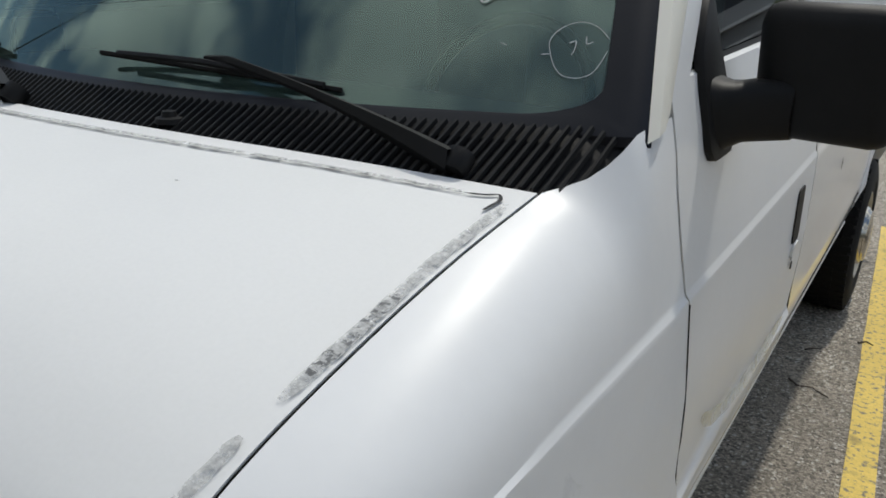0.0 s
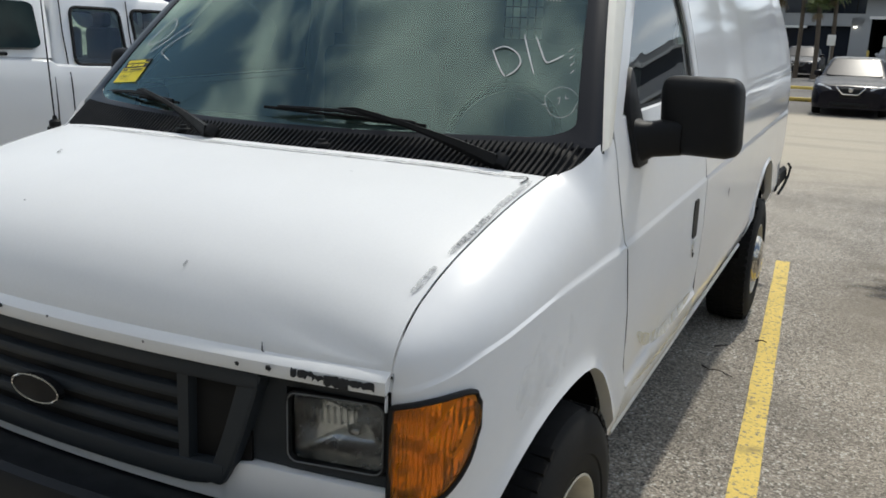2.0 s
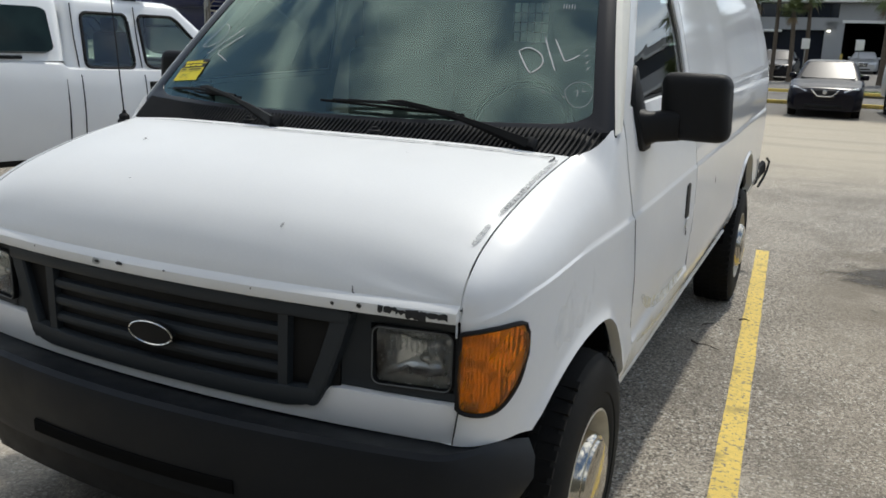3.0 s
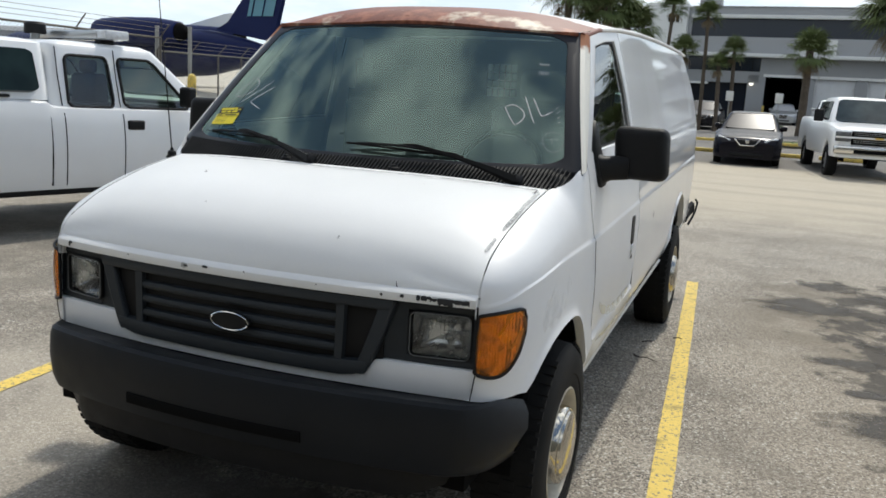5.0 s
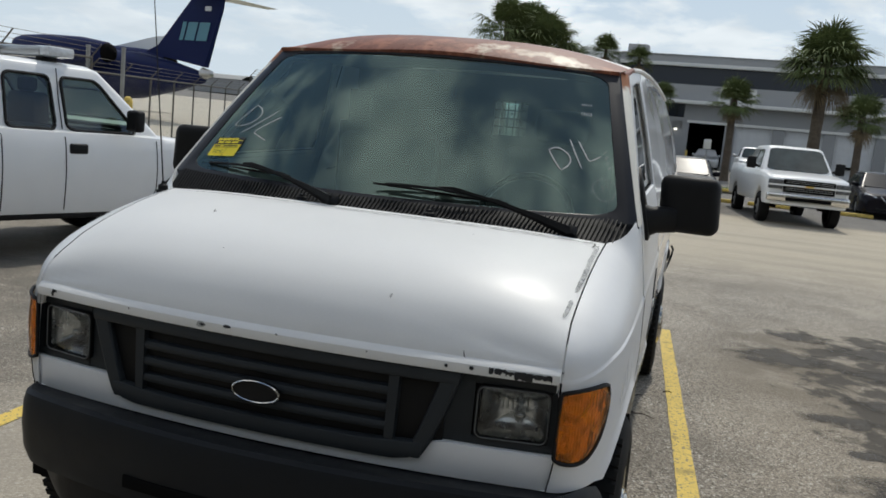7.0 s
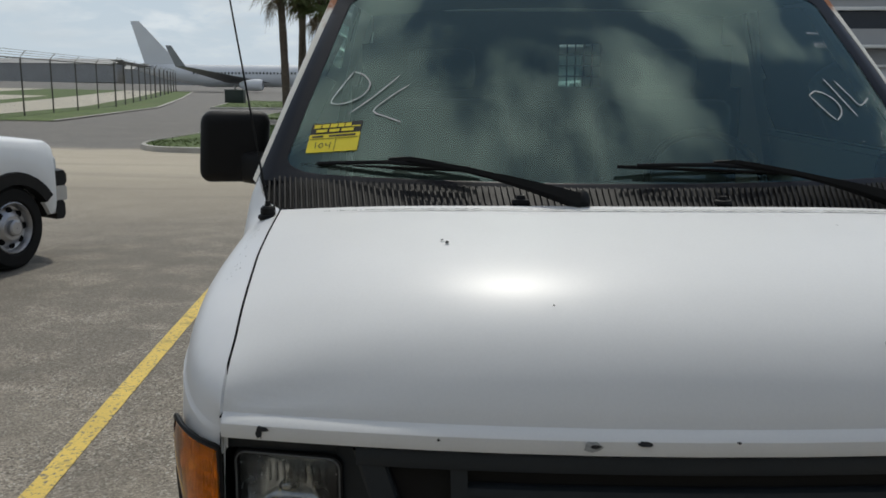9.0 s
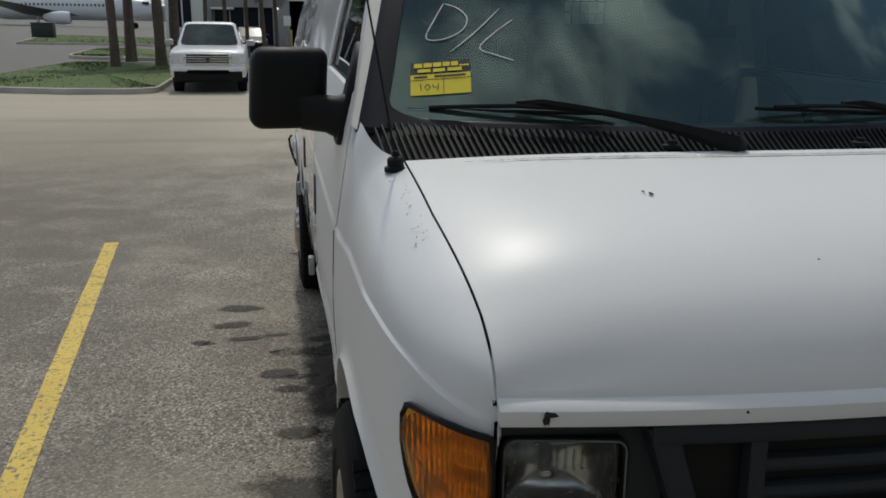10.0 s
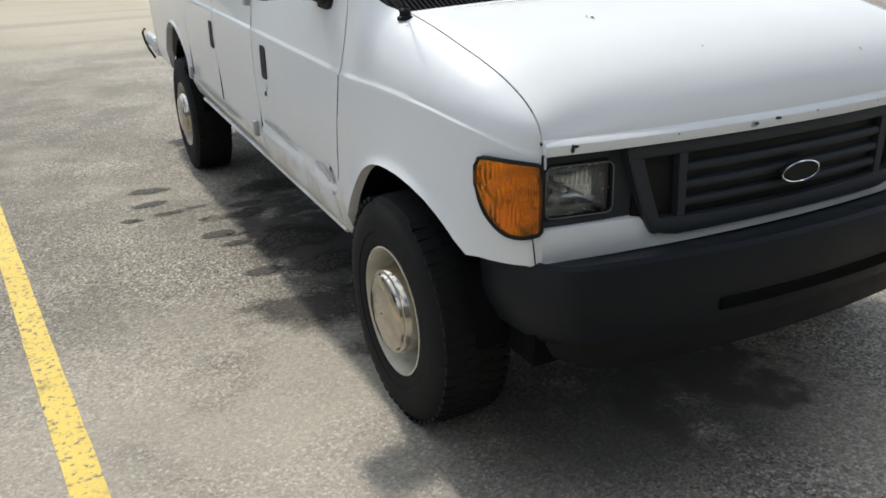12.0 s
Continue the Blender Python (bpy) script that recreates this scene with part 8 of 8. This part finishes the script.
palm(-6.76, 31.43, 5.86, 0.16, 1, 1.50, 46)
palm(-6.92, 35.78, 6.35, 0.16, 2, 1.45, 46)
palm(-7.18, 38.29, 6.66, 0.16, 3, 1.44, 46)
palm(-5.25, 32.33, 5.28, 0.20, 4, 1.57, 50, label="cabbage palm with a dense drooping crown")
palm(-4.78, 33.01, 4.45, 0.19, 5, 1.48, 50, label="cabbage palm with a dense drooping crown")
palm(-4.35, 43.5, 6.45, 0.10, 6, 0.99, 34)
palm(-2.30, 43.5, 6.05, 0.10, 7, 0.86, 32)
palm(-0.80, 43.5, 4.25, 0.10, 8, 0.88, 34)
palm(-3.35, 43.5, 4.20, 0.10, 16, 0.95, 34)
palm(-1.45, 43.2, 3.55, 0.11, 18, 0.72, 30)
palm(2.70, 44.00, 4.30, 0.20, 9, 1.40, 48, label="cabbage palm with a thick trunk before the warehouse")
palm(5.55, 33.80, 5.45, 0.24, 10, 1.95, 64, label="cabbage palm with a thick trunk before the warehouse")
palm(9.10, 45.00, 3.95, 0.20, 11, 1.45, 44, label="low cabbage palm before the warehouse")


# ---------------------------------------------------------------- unseen plain wall behind the walk, added to darken the van's nose
M_SHADE_WALL = material("dark_shading_wall", (0.10, 0.10, 0.085), 0.85, grain=0.08, grain_scale=20, blotch=0.15, blotch_scale=0.3)
tagged(part("wall_south", box(-45, 45, -23, -15, 0, 9.0, bevel=0.05), M_SHADE_WALL), "long dark unseen wall added to shade the van's nose", "wall", kind="structure")


# ---------------------------------------------------------------- wear, marks and small parts of the van
M_CHALK = material("white_glass_marker", (0.60, 0.63, 0.62), 0.8, grain=0.2, grain_scale=400)
M_CHALK_D = material("faded_glass_marker", (0.40, 0.43, 0.43), 0.8, grain=0.2, grain_scale=400)
M_STICK = material("yellow_paper_sticker", (0.85, 0.70, 0.03), 0.6, blotch=0.04, blotch_scale=20)
M_INK = material("black_ink", (0.02, 0.02, 0.02), 0.6)


def flaky(name, color, lo, hi, scale):
    """Paint worn through in flecks: see-through between them."""
    m = material(name, color, 0.75, grain=0.4, grain_scale=200)
    n, l = m.node_tree.nodes, m.node_tree.links
    tc = n.new("ShaderNodeTexCoord")
    t = n.new("ShaderNodeTexNoise")
    t.inputs["Scale"].default_value, t.inputs["Detail"].default_value, t.inputs["Roughness"].default_value = scale, 6.0, 0.65
    l.new(tc.outputs["Object"], t.inputs["Vector"])
    r = n.new("ShaderNodeMapRange")
    r.inputs["From Min"].default_value, r.inputs["From Max"].default_value = lo, hi
    l.new(t.outputs["Fac"], r.inputs["Value"]); l.new(r.outputs[0], n["Principled BSDF"].inputs["Alpha"])
    return m


M_FLAKE = flaky("flaked_dark_edge", (0.12, 0.125, 0.13), 0.50, 0.56, 130.0)
M_FLAKE_G = flaky("flaked_grey_edge", (0.46, 0.465, 0.46), 0.36, 0.60, 70.0)


def hood_fn(x, y):
    """The hood's surface over a plan point."""
    lo, hi = 0.0, 1.0
    xe = hood_edge(max(y, -0.6))[0] - 0.004 - pull(x, y)
    u = x / xe
    for _ in range(30):
        mid = (lo + hi) / 2
        if hood_point(u, mid)[1] > y:
            lo = mid
        else:
            hi = mid
    return hood_point(u, (lo + hi) / 2)


def lip_fn(x, d):
    """The rolled lip under the hood: d runs 0 to 1 from its top to its bottom edge."""
    px, py, pz = hood_point(x / 0.804, 1.0)
    return px, py - interp(d, [0, 0.3, 0.8, 1], [0.015, 0.0205, 0.0205, 0.018]), pz - lerp(0.008, 0.040, d)


# chips along the lip
for k, (x, d, rx, rd) in enumerate(((0.585, 0.42, 0.006, 0.17), (0.520, 0.50, 0.005, 0.13), (-0.096, 0.25, 0.012, 0.12), (-0.175, 0.42, 0.008, 0.10), (0.055, 0.2, 0.004, 0.07), (0.31, 0.35, 0.003, 0.06),
                                    (-0.43, 0.35, 0.003, 0.06), (-0.735, 0.52, 0.005, 0.30), (-0.727, 0.30, 0.009, 0.12),)):
    chip(van, blob(x, d, rx, rd, k + 3, 14, 0.7), M_CHIP, lip_fn, 0.002)
# the long ragged strip of lost paint by the driver's lamp
g = random.Random(21)
for x0, x1, d0, d1 in ((0.628, 0.640, 0.18, 0.62), (0.642, 0.672, 0.22, 0.56), (0.670, 0.694, 0.34, 0.62), (0.692, 0.738, 0.26, 0.86), (0.736, 0.786, 0.28, 0.66)):
    n = max(3, int((x1 - x0) / 0.005))
    up = [(lerp(x0, x1, k / n), d0 + 0.10 * (g.random() - 0.5)) for k in range(n + 1)]
    dn = [(lerp(x1, x0, k / n), d1 + 0.26 * (g.random() - 0.5)) for k in range(n + 1)]
    rows = [[Vector(lip_fn(u, lerp(a, b, j / 3))) + 0.002 * nrm(lip_fn, u, 0.5) for j in range(4)] for (u, a), (_, b) in zip(up, dn[::-1])]
    part("paint_chip", grid(rows)[0], M_CHIP, van, smooth=False)
chip(van, blob(-0.18, 0.45, 0.016, 0.25, 77, 12, 0.5), M_SCUFF, lip_fn, 0.0016, "paint_scuff")
# marks on the hood's top
for k, (x, y, rx, ry, mt) in enumerate(((-0.406, -0.276, 0.0045, 0.007, M_CHIP), (-0.416, -0.262, 0.003, 0.004, M_CHIP), (0.33, -0.585, 0.003, 0.006, M_SCUFF),
                                        (0.43, -0.16, 0.003, 0.002, M_SCUFF), (-0.22, -0.52, 0.002, 0.002, M_CHIP))):
    chip(van, blob(x, y, rx, ry, k + 31, 12, 0.7), mt, hood_fn, 0.0030)
stroke(van, [(0.556, -0.633), (0.564, -0.643)], 0.003, M_CHIP, hood_fn, 0.0032, "scratch")
# wear line along the hood's rear edge and the driver's side seam
def worn_line(pts, w, mat, name="worn_edge"):
    return stroke(van, pts, w, mat, hood_fn, 0.0032, name)
def rear_y(x):
    return 0.085 - 0.135 * (1 - (x / 0.815) ** 2) - 0.040
worn_line([(x, rear_y(x)) for x in (0.745, 0.64, 0.50, 0.36, 0.22, 0.08, -0.06, -0.20)], 0.007, M_FLAKE)
worn_line([(x, rear_y(x)) for x in (-0.30, -0.42, -0.56, -0.70)], 0.006, M_FLAKE)
worn_line([(x, rear_y(x) + 0.002) for x in (0.745, 0.64, 0.50, 0.36, 0.22, 0.08, -0.06, -0.20, -0.42, -0.60)], 0.010, M_FLAKE_G)
worn_line([(0.778, 0.046), (0.786, 0.036), (0.785, 0.018), (0.782, -0.002)], 0.005, M_CHIP)
worn_line([(0.745, rear_y(0.745)), (0.765, 0.034), (0.778, 0.046)], 0.005, M_CHIP)
worn_line([(0.797, 0.03), (0.796, -0.06), (0.794, -0.12), (0.794, -0.20), (0.793, -0.28), (0.789, -0.365)], 0.016, M_FLAKE_G)
worn_line([(0.794, -0.19), (0.794, -0.24), (0.792, -0.29), (0.790, -0.33)], 0.015, M_FLAKE)
worn_line([(0.786, -0.41), (0.784, -0.45), (0.779, -0.49)], 0.014, M_FLAKE_G)

# shut lines: thin dark gaps
def gap(pts, r=0.0035, parent=None):
    return part("shut_line", tube(pts, r, 5), M_DARK, parent or van)
for s in (1, -1):
    pts = []
    for k in range(25):
        y = lerp(-0.603, 0.088, (k / 24) ** 0.8)
        xh, zh = hood_edge(y)
        pts.append((s * (xh - 0.001 - pull(s, y)), y, zh - 0.003))
    gap(pts, 0.0022 if s > 0 else 0.0032)
    gap([(s * (side_x(z) - 0.0015), seam_y(z), z + rake(seam_y(z))) for z in (0.47, 0.52, 0.58, 0.64, 0.70, 0.78, 0.86, 0.94, 1.02, 1.06)], 0.0032)
    gap([(s * (side_x(z) - 0.005), 1.482, z + rake(1.482)) for z in (0.47, 0.60, 0.75, 0.9, 1.03)], 0.003)
    gap([(s * (side_x(z) - 0.005), interp(z, [1.06, 1.37, 1.6, 1.87], [1.482, 1.482, 1.474, 1.432]), z + rake(1.48)) for z in (1.06, 1.2, 1.37, 1.5, 1.6, 1.75, 1.86)], 0.003)
    gap([(s * 0.808 - s * pull(s, -0.6), -0.607, 0.985), (s * 0.812 - s * pull(s, -0.6), -0.607, 0.78)], 0.003)
    gap([(s * 0.812, -0.605, 0.775), (s * 0.806, -0.605, 0.73), (s * 0.800, -0.602, 0.695)], 0.0018)
for y in (2.254, 3.024):
    gap([(-(side_x(z) - 0.004), y, z + rake(y)) for z in (0.47, 0.62, 0.8, 1.0, 1.2, 1.4, 1.6, 1.8)], 0.003)
# bright bead along each sill
for s in (1, -1):
    pts = [(s * 0.905, y, 0.452 + rake(y)) for y in (0.52, 0.9, 1.3, 1.8, 2.4, 3.0)]
    part("sill_bead", tube(pts, 0.010, 6), M_SIDE, van)

# scuffs on the doors and flanks
def flank_chip(s, y, z, ry, rz, mat, seed, rough=0.7):
    bm = bmesh.new()
    vs = [bm.verts.new(Vector(body_point(s, a, b, 0.0018))) for a, b in blob(y, z, ry, rz, seed, 18, rough)]
    bm.faces.new(vs)
    bmesh.ops.triangulate(bm, faces=bm.faces)
    return part("paint_scuff", bm, mat, van)
def flank_stroke(s, pts, w, mat):
    rows = []
    n = 5
    xs = list(range(len(pts)))
    for k in range((len(pts) - 1) * n + 1):
        t = k / n
        y, z = smooth_interp(t, xs, [p[0] for p in pts]), smooth_interp(t, xs, [p[1] for p in pts])
        ww = w * (0.9 + 0.12 * math.sin(k * 1.3)) * min(1.0, 0.3 + 0.25 * min(k, (len(pts) - 1) * n - k))
        rows.append([body_point(s, y, z + f * ww, 0.004) for f in (0.5, 0.17, -0.17, -0.5)])
    return part("paint_scuff", grid(rows)[0], mat, van)
M_STREAK = flaky("cream_scuffed_paint", (0.66, 0.60, 0.42), 0.22, 0.95, 9.0)
flank_stroke(-1, [(1.42, 0.672), (1.25, 0.675), (1.08, 0.668), (0.95, 0.655)], 0.030, M_FLAKE_G)
flank_stroke(-1, [(0.72, 0.668), (0.62, 0.665), (0.54, 0.66), (0.50, 0.65)], 0.040, M_FLAKE_G)
flank_stroke(-1, [(0.60, 0.645), (0.56, 0.64), (0.53, 0.655)], 0.016, M_FLAKE)
flank_stroke(-1, [(2.95, 0.585), (2.6, 0.575), (2.2, 0.570), (1.9, 0.575)], 0.050, M_FLAKE_G)
flank_stroke(-1, [(1.85, 1.275), (1.75, 1.272), (1.65, 1.272)], 0.016, M_FLAKE_G)
flank_stroke(1, [(0.56, 0.76), (0.66, 0.71), (0.80, 0.668), (0.95, 0.648), (1.15, 0.642), (1.40, 0.642)], 0.044, M_STREAK)
flank_stroke(1, [(0.56, 0.60), (0.80, 0.57), (1.0, 0.555), (1.3, 0.55), (1.8, 0.55)], 0.030, M_STREAK)
for y, z, r_ in ((0.545, 0.690, 0.011), (0.525, 0.655, 0.008), (0.56, 0.665, 0.006), (0.515, 0.605, 0.007)):
    flank_chip(-1, y, z, r_, r_, M_CHIP, int(1000 * z))
flank_chip(1, 2.05, 0.92, 0.010, 0.02, M_CHIP, 9)
flank_chip(1, 1.315, 0.835, 0.010, 0.010, M_CHIP, 10)

# stained fender top on the passenger side
g = random.Random(11)
def fender_top(y, t):
    xh, zh = hood_edge(y)
    return -(xh + 0.02 + 0.05 * t), y, zh + 0.0015 - 0.006 * t - 0.05 * t * t
for k in range(26):
    y, t = lerp(-0.30, 0.0, g.random()), g.random() * 0.5
    bm = bmesh.new()
    bm.faces.new([bm.verts.new(fender_top(a, b)) for a, b in blob(y, t, 0.0015 + 0.002 * g.random(), 0.03, 100 + k, 7, 0.6)])
    part("dirt_speck", bm, M_SCUFF, van)

# dull, half rubbed-out patch above the driver's front arch
M_DULL = flaky("dull_chalky_paint", (0.80, 0.81, 0.80), 0.45, 1.3, 7.0)
rows = []
for k in range(13):
    y = lerp(-0.36, -0.03, k / 12)
    lo_, hi_ = fender_bottom(y) + 0.035, crease_z(y) - 0.035
    w_ = math.sqrt(max(0.02, 1 - (k / 6 - 1) ** 2)) * (0.8 + 0.2 * math.sin(k * 2.1))
    lo_, hi_ = (lo_ + hi_) / 2 - w_ * (hi_ - lo_) / 2, (lo_ + hi_) / 2 + w_ * (hi_ - lo_) / 2
    rows.append([(side_x(z) - (0.952 - plan_x(y)) + 0.0035, y, z) for z in [lerp(lo_, hi_, j / 6) for j in range(7)]])
part("dull_patch", grid(rows)[0], M_DULL, van, "dull chalky patch of paint")
# marker writing on the windscreen
def ws_fn(u, v):
    return ws_point(u, v)
def d_side(px, py):
    return 0.700 + (px - 800) * 0.00142, 0.395 - (py - 60) * 0.00205
def p_side(px, py):
    x, z = -0.735 + (px + 11 - 585) * 0.00153, 1.612 - (py - 8 - 125) * 0.00156
    v = (z - 1.345) / 0.535
    return x / lerp(0.856, 0.708, v), v
for pts in ([(797, 58), (822, 48), (852, 62), (864, 84), (856, 104), (838, 118)], [(797, 58), (812, 84), (826, 106), (836, 118)], [(860, 16), (878, 62), (897, 110)], [(888, 20), (905, 55), (919, 81), (936, 76), (955, 64)]):
    stroke(van, [d_side(*p) for p in pts], 0.0044, M_CHALK, ws_fn, 0.0035, "marker_stroke")
for pts in ([(620, 127), (602, 152), (584, 182), (608, 184), (640, 170), (652, 150), (640, 134), (621, 127)], [(705, 135), (660, 172), (617, 203)], [(722, 152), (690, 172), (662, 196), (684, 206), (710, 214)]):
    stroke(van, [p_side(*p) for p in pts], 0.0038, M_CHALK, ws_fn, 0.0035, "marker_stroke")
ring = [(0.928 + 0.046 * math.cos(a) * (1 + 0.1 * math.sin(3 * a)), 0.165 + 0.070 * math.sin(a)) for a in [0.4 + 5.9 * k / 12 for k in range(13)]]
stroke(van, ring, 0.0013, M_CHALK_D, ws_fn, 0.0035, "marker_stroke")
for pts in ([(0.912, 0.180), (0.922, 0.186), (0.922, 0.165), (0.918, 0.150)], [(0.938, 0.200), (0.940, 0.180), (0.950, 0.186)], [(0.870, 0.150), (0.885, 0.152)], [(0.800, 0.175), (0.812, 0.170)]):
    stroke(van, pts, 0.0018, M_CHALK_D, ws_fn, 0.0035, "marker_stroke")
# pale ticks painted on the glass for light through the bulkhead mesh
for k in range(10):
    u, v = 0.838 + 0.011 * (k % 5), 0.66 if k < 5 else 0.735
    stroke(van, [(u, v), (u + 0.0005, v + (0.030 if k < 5 else 0.016))], 0.0024, M_CHALK, ws_fn, 0.0035, "print_bar")
for k in range(4):
    stroke(van, [(0.945 - 0.004 * k, 0.30 + 0.035 * k), (0.960 - 0.004 * k, 0.322 + 0.035 * k)], 0.002, M_CHALK, ws_fn, 0.0035, "marker_stroke")

# yellow sticker with a black heading; unreadable small print becomes bars, the lot number is handwritten
def sticker_fn(a, b):
    """a, b from 0 to 1 over the sticker, from its lower inner corner."""
    x, z = lerp(-0.775, -0.638, a) + 0.010 * b, lerp(1.398, 1.474, b) + 0.014 * a
    v = (z - 1.345) / 0.535
    return ws_point(x / lerp(0.856, 0.708, v), v)
st = new("lot_sticker"); st.parent = van
tagged(st, "yellow paper lot sticker with a black heading")
def sticker_patch(name, a0, a1, b0, b1, mat, lift):
    rows = [[Vector(sticker_fn(lerp(a0, a1, i / 6), lerp(b0, b1, j / 3))) + lift * nrm(sticker_fn, 0.5, 0.5) for i in range(7)] for j in range(4)]
    return part(name, grid(rows)[0], mat, st, smooth=False)
sticker_patch("paper", 0, 1, 0, 0.62, M_STICK, 0.003)
sticker_patch("heading", 0, 1, 0.62, 1.0, M_INK, 0.003)
for a0, a1, b0, b1 in ((0.06, 0.20, 0.82, 0.95), (0.22, 0.36, 0.82, 0.95), (0.38, 0.52, 0.82, 0.95), (0.54, 0.66, 0.82, 0.95), (0.68, 0.80, 0.82, 0.95), (0.82, 0.98, 0.80, 0.84), (0.12, 0.34, 0.67, 0.77), (0.38, 0.58, 0.67, 0.77), (0.62, 0.86, 0.67, 0.77)):
    sticker_patch("print_bar", a0, a1, b0, b1, M_STICK, 0.0045)
sticker_patch("print_bar", 0.06, 0.28, 0.50, 0.56, M_INK, 0.0045)
sticker_patch("print_bar", 0.40, 0.92, 0.50, 0.56, M_INK, 0.0045)
sticker_patch("rule", 0.0, 1.0, 0.440, 0.455, M_INK, 0.0045)
sticker_patch("rule", 0.545, 0.555, 0.0, 0.45, M_INK, 0.0045)
for pts in ([(0.16, 0.34), (0.17, 0.24), (0.175, 0.12)], [(0.28, 0.30), (0.24, 0.23), (0.27, 0.14), (0.32, 0.20), (0.30, 0.29), (0.27, 0.30)], [(0.37, 0.30), (0.38, 0.21), (0.45, 0.23)], [(0.46, 0.32), (0.455, 0.20), (0.45, 0.10)]):
    ob = stroke(st, pts, 0.0024, M_INK, sticker_fn, 0.0048, "handwriting")
